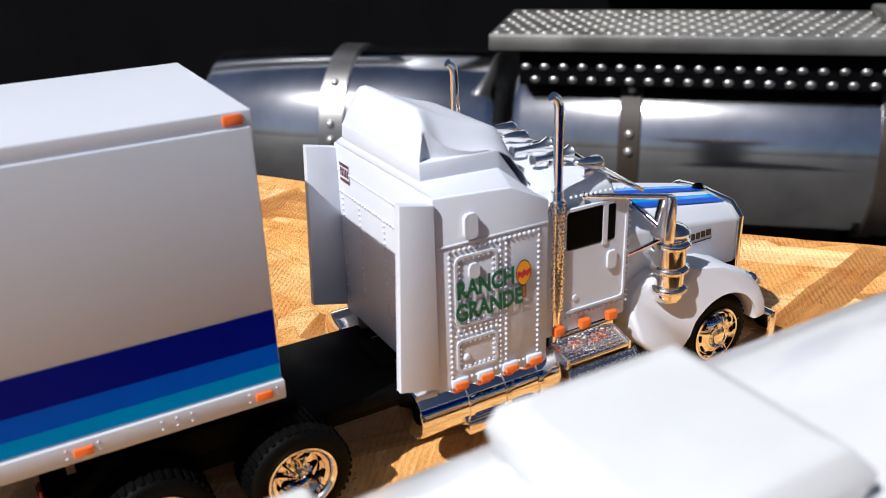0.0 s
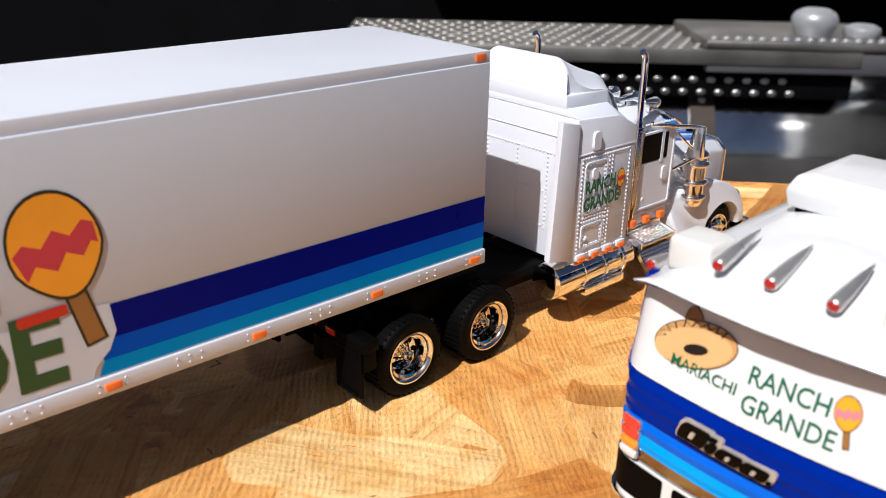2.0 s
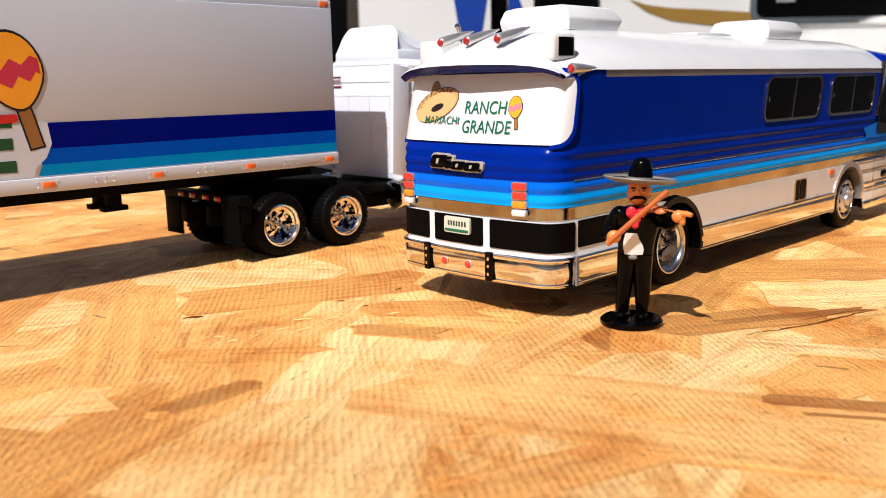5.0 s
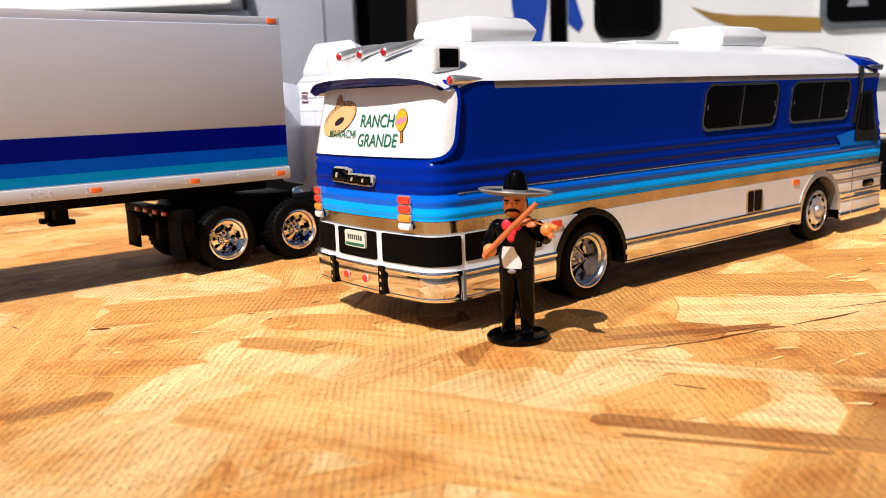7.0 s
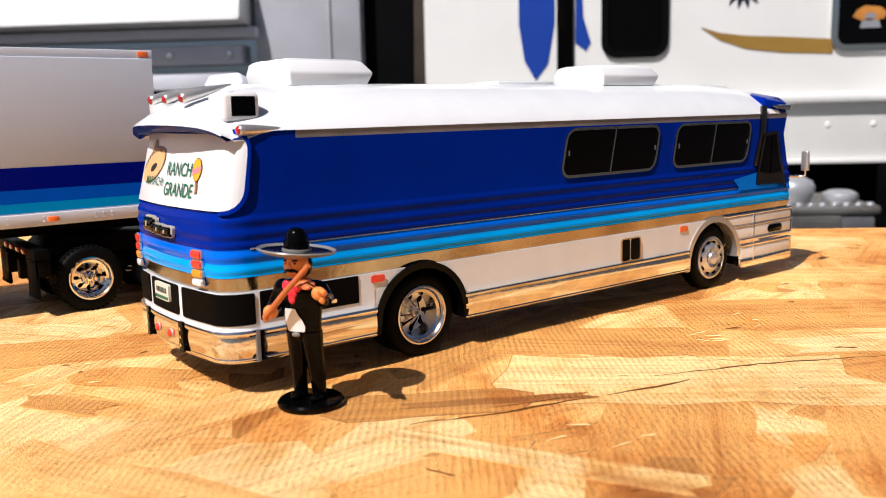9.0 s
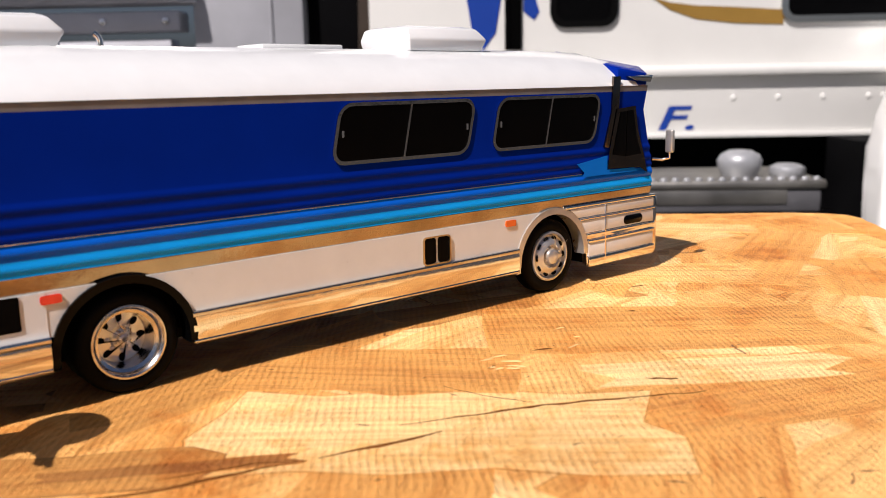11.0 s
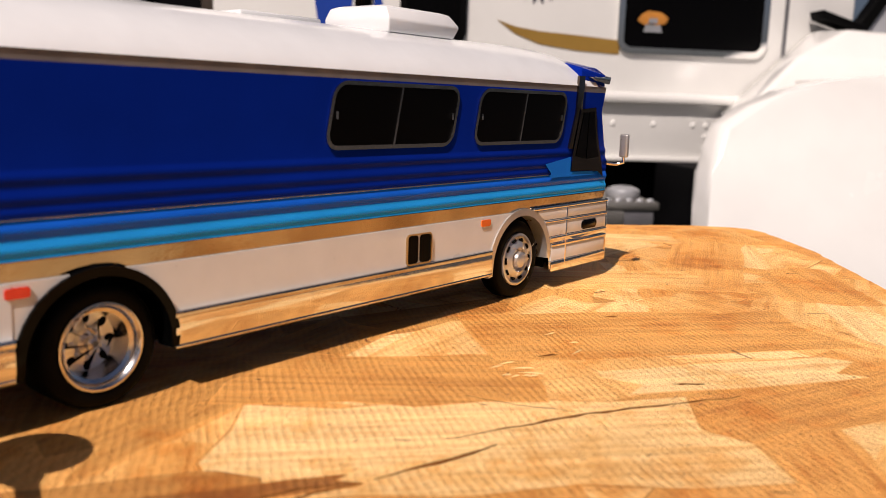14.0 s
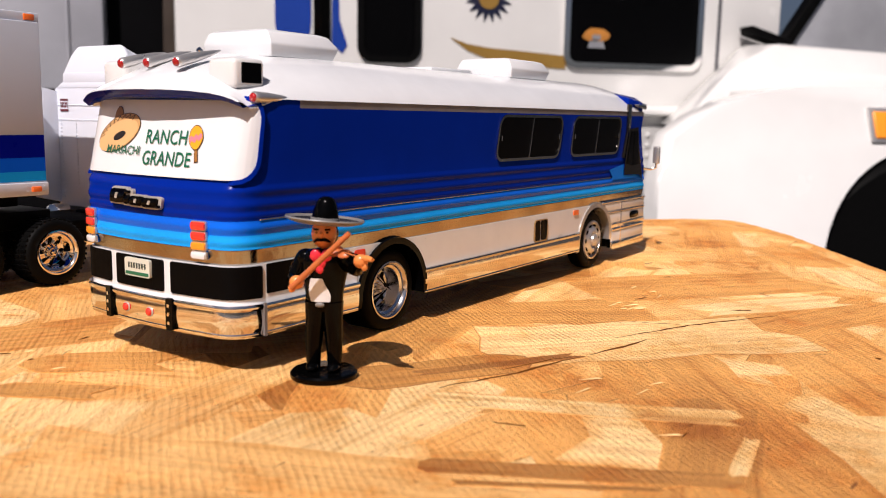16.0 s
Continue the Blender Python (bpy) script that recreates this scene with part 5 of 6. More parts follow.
def deep_rim(name, rim, depth, holes=8):
    """A deep-dish rim with round hand holes and a ring of nuts."""
    bm = B()
    lathe(bm, [(rim + 0.25, 0.4), (rim + 0.2, -0.2), (rim - 0.4, -0.3), (rim - 1.3, 0.5), (rim - 1.5, 1.6), (rim - 2.6, 2.2), (rim - 2.8, depth - 0.8), (rim - 3.4, depth)], (0, 0, 0), "y", 40, 0, cap=False)
    lathe(bm, [(rim - 3.4, depth), (3.6, depth - 0.6), (3.2, depth - 2.0), (1.9, depth - 2.4), (1.7, depth - 4.0), (0.9, depth - 4.4), (0, depth - 4.5)], (0, 0, 0), "y", 40, 2, cap=False)
    for i in range(holes):
        a = 2 * math.pi * i / holes
        r = rim - 5.0
        n0 = len(bm.verts)
        lathe(bm, [(1.2, 0.3), (1.2, 0), (1.1, -0.08), (0, -0.1)], (0, 0, 0), "y", 12, 1, 1.2, 0.8)
        bm.verts.ensure_lookup_table()
        bmesh.ops.transform(bm, matrix=Matrix.Translation((r * math.cos(a), depth - 0.42, r * math.sin(a))) @ Matrix.Rotation(-a, 4, "Y"), verts=bm.verts[n0:])
        lathe(bm, [(0.62, 0.2), (0.6, -0.5), (0.3, -0.75), (0, -0.8)], ((r - 2.3) * math.cos(a), depth - 0.55, (r - 2.3) * math.sin(a)), "y", 8, 2)
        b2 = a + math.pi / holes
        lathe(bm, [(0.45, 0.2), (0.42, -0.6), (0, -0.75)], (2.6 * math.cos(b2), depth - 2.2, 2.6 * math.sin(b2)), "y", 6, 0)
    return mesh_of(name, bm, [RIM_SILVER, BLACK, RIM_DISC])


def full_rim(name, rim, holes=10):
    """A convex disc wheel with hand holes near its edge and a domed hub."""
    bm = B()
    lathe(bm, [(rim + 0.25, 0.4), (rim + 0.1, -0.4), (rim - 0.8, -0.6), (rim - 1.2, 0.6), (rim - 1.8, 0.9), (rim - 4.0, -0.8), (rim - 5.6, -1.4), (4.4, -0.2), (4.0, 0.0), (3.6, -0.6), (3.2, -2.2), (2.0, -2.8), (0, -2.9)], (0, 0, 0), "y", 40, 0, cap=False)
    for i in range(holes):
        a = 2 * math.pi * i / holes
        r = rim - 2.9
        n0 = len(bm.verts)
        lathe(bm, [(1.15, 0.5), (1.15, -0.25), (1.05, -0.36), (0, -0.4)], (0, 0, 0), "y", 12, 1, 0.95, 1.2)
        bm.verts.ensure_lookup_table()
        bmesh.ops.transform(bm, matrix=Matrix.Translation((r * math.cos(a), 0.05, r * math.sin(a))) @ Matrix.Rotation(-a, 4, "Y") @ Matrix.Rotation(radians(-40), 4, "Z"), verts=bm.verts[n0:])
        b2 = a + math.pi / holes
        lathe(bm, [(0.4, 0.2), (0.38, -0.5), (0, -0.6)], (4.9 * math.cos(b2), -0.8, 4.9 * math.sin(b2)), "y", 6, 0)
    return mesh_of(name, bm, [LAMP_SILVER, BLACK])


def wheel(parent, tyre, rim, x, y, z, far, label, tread=None):
    h = again("wheel", tyre, parent, x, y, z, (0, 0, 180 if far else 0))
    h.name = "wheel"
    tagged(h, label)
    r = again("rim", rim, h, x, y, z)
    r.location = (0, 0, 0)
    if tread:
        t = again("tread", tread, h, x, y, z)
        t.location = (0, 0, 0)
        tagged(t, kind="stuff")
    return h


BUS_TYRE_R, BUS_TYRE_F = tyre_mesh("tyre", 16.3, 11.4, 17), tyre_mesh("tyre", 16.3, 10.9, 9)
BUS_RIM_R, BUS_RIM_F = deep_rim("rim", 11.4, 8.0), full_rim("rim", 10.9)
for far in (False, True):
    wheel(bus, BUS_TYRE_R, BUS_RIM_R, -7.0, Y0 + 2.5 if not far else Y1 - 2.5, 16.3, far, "black tyre on a deep-dish chrome rim")
    wheel(bus, BUS_TYRE_F, BUS_RIM_F, 180, Y0 + 1.5 if not far else Y1 - 1.5, 16.3, far, "black tyre on a chrome disc rim")


# ---- the model articulated lorry: trailer, then tractor ----
TY, TY1 = 174.6, 249.6
trailer = thing("trailer", -266, 212, 0, "white model box trailer with three blue stripes along its foot", "model trailer")
TX0, TX1 = -495.0, -38.0


def trailer_side(u, v, o):
    return (u, TY - o, v)


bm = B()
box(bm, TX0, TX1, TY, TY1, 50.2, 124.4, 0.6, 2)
part("box_body", bm, TRAILER_SHADE_WHITE, trailer)
bm = B()
box(bm, TX0 - 0.5, TX1 + 0.6, TY + 0.9, TY1 - 0.9, 122.0, 128.6, 0.5, 2)
part("roof", bm, WHITE, trailer)
for side in (-1, 1):
    bm = B()
    ya, yb = (TY - 1.0, TY + 1.5) if side < 0 else (TY1 - 1.5, TY1 + 1.0)
    box(bm, TX0, TX1 + 0.5, ya, yb, 44.2, 50.4, 0.6, 2)
    rail = part("side_rail", bm, WHITE, trailer, "white lower side rail with rivets")
    put = (lambda u, v, o: (u, TY - 1.0 - o, v)) if side < 0 else (lambda u, v, o: (u, TY1 + 1.0 + o, v))
    bm = B()
    x = -68.5
    while x > TX0:
        for dx in (-4.0, 0, 4.0):
            for dz in (0, 2.4):
                ellipsoid(bm, put(x + dx, 46.3 + dz, 0), 0.36, 0.4, 0.36, 7, 4)
        for dx in (20.3, 28.3):
            for dz in (0, 2.4):
                ellipsoid(bm, put(x + dx, 46.3 + dz, 0), 0.36, 0.4, 0.36, 7, 4)
        x -= 48.6
    part("rivet", bm, WHITE, rail, kind="stuff")
    x = -44.0
    bm = B()
    box(bm, -2.5, 2.5, -0.7, 0.7, -1.25, 1.25, 0.5, 2)
    lens = mesh_of("side_marker", bm, ORANGE)
    while x > TX0:
        again("side_marker", lens, rail, x, put(0, 0, 0.3)[1], 47.3)
        x -= 48.6
    bm = B()
    pp = (lambda u, v, o: (u, TY - o, v)) if side < 0 else (lambda u, v, o: (u, TY1 + o, v))
    x0 = -190 if side < 0 else TX0
    decal(bm, [(TX1 - 0.3, 51.0), (TX1 - 0.3, 55.6), (x0 - 1, 55.6), (x0 - 3, 51.0)], pp, 0.12, 2)
    decal(bm, [(TX1 - 0.3, 55.6), (TX1 - 0.3, 62.0), (x0 - 4, 62.0), (x0 - 1, 55.6)], pp, 0.12, 1)
    decal(bm, [(TX1 - 0.3, 62.0), (TX1 - 0.3, 72.6), (x0 - 9, 72.6), (x0 - 4, 62.0)], pp, 0.12, 0)
    part("stripe", bm, [NAVY, MIDBLUE, CYAN], trailer, "navy, blue and cyan stripes")
    for x in (-42.5, -216):
        bm = B()
        box(bm, x - 2.6, x + 2.6, TY + 0.2 if side < 0 else TY1 - 1.3, TY + 1.3 if side < 0 else TY1 - 0.2, 125.0, 127.9, 0.5)
        part("top_marker", bm, ORANGE, trailer)
bm = B()
maraca(bm, -199.3, 93.4, 23.6, 46.0, trailer_side, 0.25, 12, 0.8)
part("rattle_decal", bm, [OUTLINE, YELLOW, PINK, BROWN], trailer)
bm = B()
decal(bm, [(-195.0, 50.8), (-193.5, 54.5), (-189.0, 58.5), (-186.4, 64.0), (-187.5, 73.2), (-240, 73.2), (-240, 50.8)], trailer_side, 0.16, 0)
part("white_backing", bm, TRAILER_SHADE_WHITE, trailer)
bm = B()
letters(bm, "H", 29.0, -235.0, 81.5, trailer_side, 0.3, 0.95, -4, 0, 0.9)
letters(bm, "RANC", 29.0, -322, 81.5, trailer_side, 0.3, 1.0, -2, 0, 0.9)
letters(bm, "GRANDE", 30.0, -316.5, 54.4, trailer_side, 0.3, 0.95, 0, 0, 1.0)
part("lettering", bm, DEEP_GREEN, trailer, "dark green words tipped with red")
bm = B()
for u, v, w, h, t in ((-216.2, 98.5, 3.4, 6.4, 3), (-205.6, 74.6, 13.5, 3.4, 3), (-231.0, 70.0, 5.5, 3.4, -35)):
    c, s = math.cos(radians(t)), math.sin(radians(t))
    decal(bm, [(u + c * p - s * q, v + s * p + c * q) for p, q in rounded(-w / 2, w / 2, -h / 2, h / 2, 1.0, 3)], trailer_side, 0.4, 0)
part("red_tip", bm, surface("red_decal", (0.55, 0.02, 0.01), 0.4), trailer)
bm = B()
box(bm, TX0 + 10, TX1 - 6, 190, 200, 38, 50.3, 0.5)
box(bm, TX0 + 10, TX1 - 6, 225, 235, 38, 50.3, 0.5)
box(bm, TX0 + 2, TX1 - 2, TY + 2, TY1 - 2, 47.5, 50.3, 0.3)
part("subframe", bm, BLACK, trailer)
for y in (205, 219):
    bm = B()
    box(bm, -152, -146, y - 3, y + 3, 31, 44, 0.5)
    box(bm, -155, -143, y - 3, y + 3, 29, 31.5, 0.5)
    part("landing_leg", bm, BLACK, trailer, "folded black landing leg")

tractor = thing("tractor_truck", 40, 205, 0, "white model long-nose tractor with chrome fittings and a tall sleeper", "model truck")
SY, SY1, SC = 169.7, 241.3, 205.5


def sleeper_side(u, v, o):
    return (u, SY - o, v)


bm = B()
hull(bm, [(10, SY, 31), (51.5, SY, 30), (10, SY1, 31), (51.5, SY1, 30), (10, SY, 96.2), (37.5, SY, 94.4), (10, SY1, 96.2), (37.5, SY1, 94.4), (51.5, SY, 87.6), (51.5, SY1, 87.6)], 0.8, 2)
part("sleeper", bm, WHITE, tractor, "white sleeper cab with raised rivets")
bm = B()
hull(bm, [(10.1, SY + 0.6, 96), (37.5, SY + 0.6, 94.2), (10.1, SY1 - 0.6, 96), (37.5, SY1 - 0.6, 94.2), (10.2, SY + 6.8, 99.4), (37.2, SY + 6.8, 98.6), (10.2, SY1 - 6.8, 99.4), (37.2, SY1 - 6.8, 98.6), (51, SY + 0.8, 87.2), (51, SY1 - 0.8, 87.2), (50, SY + 6, 88.6), (50, SY1 - 6, 88.6)], 0.6, 2)
part("roof_step", bm, WHITE, tractor)
bm = B()
hull(bm, [(10.3, SY + 7.4, 98.6), (38, SY + 7.4, 97.8), (10.3, SY1 - 7.4, 98.6), (38, SY1 - 7.4, 97.8), (10.4, SY + 7.9, 104.6), (37.4, SY + 7.9, 104.2), (10.4, SY1 - 7.9, 104.6), (37.4, SY1 - 7.9, 104.2), (49.6, SY + 9, 88), (49.6, SY1 - 9, 88)], 0.6, 2)
part("roof_band", bm, WHITE, tractor)
# the fairing: a rear wall that leans forward to a rounded lip, hollow flanks, a flat top and a steep front
FAIRING = [(10.6, 103.8, 103.8, 27.6), (13.2, 116.6, 111.6, 25.2), (14.2, 118.5, 112.6, 24.6), (15.6, 118.7, 112.0, 24.8), (18.0, 117.6, 109.4, 25.6), (21.0, 116.0, 107.4, 26.5), (25.0, 114.2, 105.9, 27.2),
           (29.0, 112.6, 105.0, 27.6), (34.0, 111.0, 104.6, 27.6), (39.0, 109.6, 103.2, 27.4), (42.6, 108.2, 101.0, 27.0), (44.0, 106.4, 99.0, 26.8), (47.5, 99.4, 95.0, 26.4), (51.4, 89.6, 88.6, 26.0)]
ACROSS = [-1.0, -0.985, -0.95, -0.90, -0.84, -0.78, -0.72, -0.66, -0.6, -0.3, 0.0]
ACROSS += [-a for a in ACROSS[-2::-1]]
bm = B()
rows = []
for x, zc, ze, half in FAIRING:
    row = []
    for a in ACROSS:
        f = min(1.0, (1 - abs(a)) / 0.34)
        f = f * f * (3 - 2 * f) if x > 16 else math.sin(f * math.pi / 2) ** 0.8
        row.append(bm.verts.new((x, SC + a * half, ze + (zc - ze) * f)))
    rows.append(row)
for lo, hi in zip(rows, rows[1:]):
    for i in range(len(ACROSS) - 1):
        bm.faces.new((lo[i], hi[i], hi[i + 1], lo[i + 1]))
foot = [[bm.verts.new((x, SC + e * half, min(ze - 0.4, 103.4))) for x, zc, ze, half in FAIRING] for e in (-1, 1)]
for ft, k in ((foot[0], 0), (foot[1], -1)):
    for i in range(len(FAIRING) - 1):
        bm.faces.new((rows[i][k], rows[i + 1][k], ft[i + 1], ft[i]))
part("roof_fairing", bm, WHITE, tractor, "white raised wind fairing", smooth=48)
bm = B()
box(bm, 10.4, 51.2, SY - 0.28, SY + 0.4, 79.9, 80.7, 0.2, 1)
part("side_seam", bm, WHITE, tractor)
bm = B()
box(bm, 9.6, 10.4, SY + 2.4, SY1 - 2.4, 86.6, 87.3, 0.2, 1)
part("back_seam", bm, WHITE, tractor)
for side in (-1, 1):
    ya, yb = (SY - 1.0, SY + 2.2) if side < 0 else (SY1 - 2.2, SY1 + 1.0)
    bm = B()
    prism(bm, [(-3.6, 36.3), (10.2, 33), (10.2, 94.5), (-0.9, 96.8)], "xz", ya, yb, 0.5)
    part("side_extender", bm, WHITE, tractor)


def rivet_line(bm, put, u0, v0, u1, v1, pitch=1.85, r=0.56):
    k = max(1, round(math.hypot(u1 - u0, v1 - v0) / pitch))
    for i in range(k + 1):
        c = put(u0 + (u1 - u0) * i / k, v0 + (v1 - v0) * i / k, 0.05)
        ellipsoid(bm, c, r, r, r, 7, 4)


bm = B()
for seg in ((15, 78.5, 47.5, 78.5), (15, 78.5, 15, 33.5), (47.5, 78.5, 47.5, 33.5), (15, 34.0, 47.5, 33.5), (35.2, 78.5, 35.2, 34), (33, 78.5, 33, 34), (17.8, 51.2, 31.5, 51.2), (17.0, 49.4, 31.5, 49.4),
            (18.2, 75, 30.5, 75), (18.2, 75, 18.2, 54), (30.5, 75, 30.5, 54), (18.2, 54, 30.5, 54), (18.2, 46.5, 30.5, 46.5), (18.2, 46.5, 18.2, 38), (30.5, 46.5, 30.5, 38), (18.2, 38, 30.5, 38)):
    rivet_line(bm, sleeper_side, *seg)
part("side_rivet", bm, WHITE, tractor, kind="stuff")


def sleeper_back(u, v, o):
    return (10 - o, u, v)


bm = B()
for seg in ((173, 79, 238, 79), (175, 79, 175, 34), (185, 79, 185, 44), (203, 79, 203, 44), (185, 61, 203, 61), (185, 45, 203, 45), (222, 79, 222, 44), (236, 79, 236, 36)):
    rivet_line(bm, sleeper_back, *seg, pitch=2.1, r=0.6)
part("back_rivet", bm, WHITE, tractor, kind="stuff")
bm = B()
ring_patch(bm, sleeper_side, 16.6, 32.0, 52.6, 76.4, 2.4, 0.9, 0.55, 0.7)
ring_patch(bm, sleeper_side, 16.8, 31.8, 36.6, 48.0, 1.8, 0.9, 0.55, 0.7)
patch(bm, sleeper_side, 21.6, 25.4, 68.0, 73.2, 1.6, 0.8, 1.0, 4, 3)
part("locker_door", bm, WHITE, tractor)
bm = B()
patch(bm, sleeper_side, 20.0, 24.6, 81.5, 89.6, 1.8, 1.3, 1.6, 5, 3)
part("side_vent", bm, WHITE, tractor)
bm = B()
lathe(bm, [(0, -0.9), (0.9, -0.8), (1.3, -0.3), (1.4, 0)], (20.4, SY, 41.2), "y", 12)
part("locker_latch", bm, WHITE, tractor)
bm = B()
letters(bm, "RANCH", 8.0, 16.8, 62.6, sleeper_side, 0.95, 0.76, 1.5, 0, 0.32)
letters(bm, "GRANDE", 8.0, 16.4, 54.9, sleeper_side, 0.95, 0.76, 1.5, 0, 0.32)
part("lettering", bm, GREEN, tractor, "green words on the sleeper side")
bm = B()
maraca(bm, 41.2, 65.6, 5.4, 12.5, sleeper_side, 0.9, 2, 0.25)
part("rattle_decal", bm, [OUTLINE, YELLOW, PINK, BROWN], tractor)
bm = B()
decal(bm, [(228.5, 90.4), (228.5, 83.6), (236, 83.6), (236, 90.4)], sleeper_back, 0.3, 0)
decal(bm, [(228.5, 90.4), (228.5, 89.2), (236, 89.2), (236, 90.4)], sleeper_back, 0.4, 1)
decal(bm, [(228.5, 84.8), (228.5, 83.6), (236, 83.6), (236, 84.8)], sleeper_back, 0.4, 1)
for i in range(5):
    decal(bm, [(229.0 + i * 1.4, 88.6), (229.0 + i * 1.4, 85.6), (230.0 + i * 1.4, 85.6), (230.0 + i * 1.4, 88.6)], sleeper_back, 0.4, 1)
part("back_label", bm, [WHITE, surface("maroon_decal", (0.12, 0.01, 0.02), 0.4)], tractor, "small white label with maroon bars")
bm = B()
box(bm, -2.4, 2.4, -1.0, 1.0, -1.2, 1.2, 0.4, 2)
LAMP = mesh_of("clearance_lamp", bm, ORANGE)
bm = B()
box(bm, -3.0, 3.0, -0.8, 0.8, -1.0, 2.0, 0.6, 2)
HOUSING = mesh_of("lamp_housing", bm, WHITE)
for x in (17.5, 27.0, 36.5, 46.0):
    h = again("lamp_housing", HOUSING, tractor, x, SY - 0.4, 32.6)
    l = again("clearance_lamp", LAMP, h, x, SY - 1.0, 32.2)
    l.location = Vector((0.3, -0.5, -0.3)) * MM

# cab
CY, CY1 = 172.5, 238.5


def cab_side(u, v, o):
    return (u, CY - o, v)


bm = B()
hull(bm, [(51, CY, 36), (88, CY + 1, 36), (51, CY1, 36), (88, CY1 - 1, 36), (51, CY, 80), (88, CY + 1.5, 64), (51, CY1, 80), (88, CY1 - 1.5, 64),
          (51, CY + 4, 88.5), (83, CY + 5, 85), (51, CY1 - 4, 88.5), (83, CY1 - 5, 85), (51, CY + 12, 92), (82, CY + 13, 89.5), (51, CY1 - 12, 92), (82, CY1 - 13, 89.5)], 1.2, 2)
cabin = part("cabin", bm, WHITE, tractor)
bm = B()
ring_patch(bm, cab_side, 59.0, 85.6, 44.0, 81.4, 2.2, 0.9, 0.9, 1.1)
patch(bm, cab_side, 59.6, 85.0, 44.6, 66.8, 1.5, 0.35, 0.5, 6, 3)
patch(bm, cab_side, 75.0, 77.0, 66, 80.6, 0, 0.8, 1.0, 2, 2)
patch(bm, cab_side, 80.0, 85.0, 66, 80.6, 0, 0.4, 0.8, 2, 2)
patch(bm, cab_side, 77.4, 81.2, 56.5, 63.0, 1.2, 1.2, 1.4, 3, 2)
part("door", bm, WHITE, cabin)
bm = B()
patch(bm, cab_side, 60.4, 75.2, 67.2, 80.2, 1.0, 0.5, 0.5, 4, 2)
patch(bm, cab_side, 76.8, 80.4, 67.2, 79.6, 0.6, 0.5, 0.5, 3, 2)
part("door_window", bm, PANE, cabin)
bm = B()
for seg in ((57.2, 82, 57.2, 42), (87.0, 78, 87.0, 42), (57.2, 42.2, 87, 42.2), (62, 85.2, 84, 84.6)):
    rivet_line(bm, cab_side, *seg, pitch=2.0)
part("door_rivet", bm, WHITE, tractor, kind="stuff")
bm = B()
lathe(bm, [(0, -0.8), (1.0, -0.7), (1.3, 0)], (64.5, CY, 49), "y", 12)
part("door_lock", bm, WHITE, cabin)
for x in (57.5, 68.5, 80.0):
    l = again("clearance_lamp", LAMP, tractor, x, CY - 1.2, 38.6)
    l.scale = (0.85, 1.2, 1.45)
# windscreen, visor, horns and marker lamps on the roof
bm = B()
hull(bm, [(87.9, CY + 5, 66), (87.9, CY1 - 5, 66), (83.6, CY + 7, 84), (83.6, CY1 - 7, 84), (88.5, CY + 5, 66), (88.5, CY1 - 5, 66), (84.4, CY + 7, 84), (84.4, CY1 - 7, 84)], 0)
part("windscreen", bm, PANE, cabin)
bm = B()
hull(bm, [(80, CY + 3, 88.6), (80, CY1 - 3, 88.6), (95.2, CY + 2.5, 80.8), (95.2, CY1 - 2.5, 80.8), (80, CY + 3, 87.4), (80, CY1 - 3, 87.4), (94.7, CY + 2.5, 79.7), (94.7, CY1 - 2.5, 79.7), (86, SC, 89.2), (96.4, SC, 82.4)], 0.3)
part("sun_visor", bm, CHROME, cabin, "chrome sun visor")
for k, y in enumerate((180, 192, 205.5, 219, 231)):
    bm = B()
    lathe(bm, [(0, 0), (2.0, 0.4), (2.8, 2.2), (2.0, 6.0), (1.1, 10), (0, 12)], (0, 0, 0), "x", 12)
    m = Matrix.Translation((80 - 3 * (k % 2), y, 91.8)) @ Matrix.Rotation(radians(180), 4, "Z") @ Matrix.Rotation(radians(-8), 4, "Y")
    bmesh.ops.transform(bm, matrix=m, verts=bm.verts)
    box(bm, 72, 76, y - 1.2, y + 1.2, 88.5, 91.5, 0.4)
    part("cab_lamp", bm, CHROME_SOFT, cabin, "chrome teardrop cab lamp")
for y in (187, 199):
    bm = B()
    lathe(bm, [(3.0, 0), (2.6, 0.6), (1.6, 3.2), (1.1, 9), (1.4, 13), (2.0, 15), (0, 15.8)], (0, 0, 0), "x", 14)
    bmesh.ops.transform(bm, matrix=Matrix.Translation((72, y, 94.4)) @ Matrix.Rotation(radians(180), 4, "Z"), verts=bm.verts)
    box(bm, 63, 65, y - 0.7, y + 0.7, 90, 95.2, 0.2)
    part("air_horn", bm, CHROME_SOFT, cabin, "chrome trumpet horn")

# bonnet, grille, fenders
HN, HF = 179.5, 231.5
bm = B()
# the bonnet narrows to the radiator and its lid is crowned
hull(bm, [(87, HN, 38), (153.4, HN + 4.4, 36), (87, HF, 38), (153.4, HF - 4.4, 36), (87, HN, 64), (153.4, HN + 4.8, 54.4), (87, HF, 64), (153.4, HF - 4.8, 54.4),
          (87, HN + 6, 70.5), (153.0, HN + 10.5, 59.0), (87, HF - 6, 70.5), (153.0, HF - 12.5, 59.0), (87, SC, 71.2), (153.0, SC, 60.2)], 1.2, 3)
bonnet = part("bonnet", bm, WHITE, tractor)


def bonnet_top(u, v, o):
    f = (u - 87) / 66.0
    return (u, v, 70.5 + (59.0 - 70.5) * f + max(0.0, 1 - abs(v - SC) / (20 - 5 * f)) * (0.7 + 0.5 * f) + o)


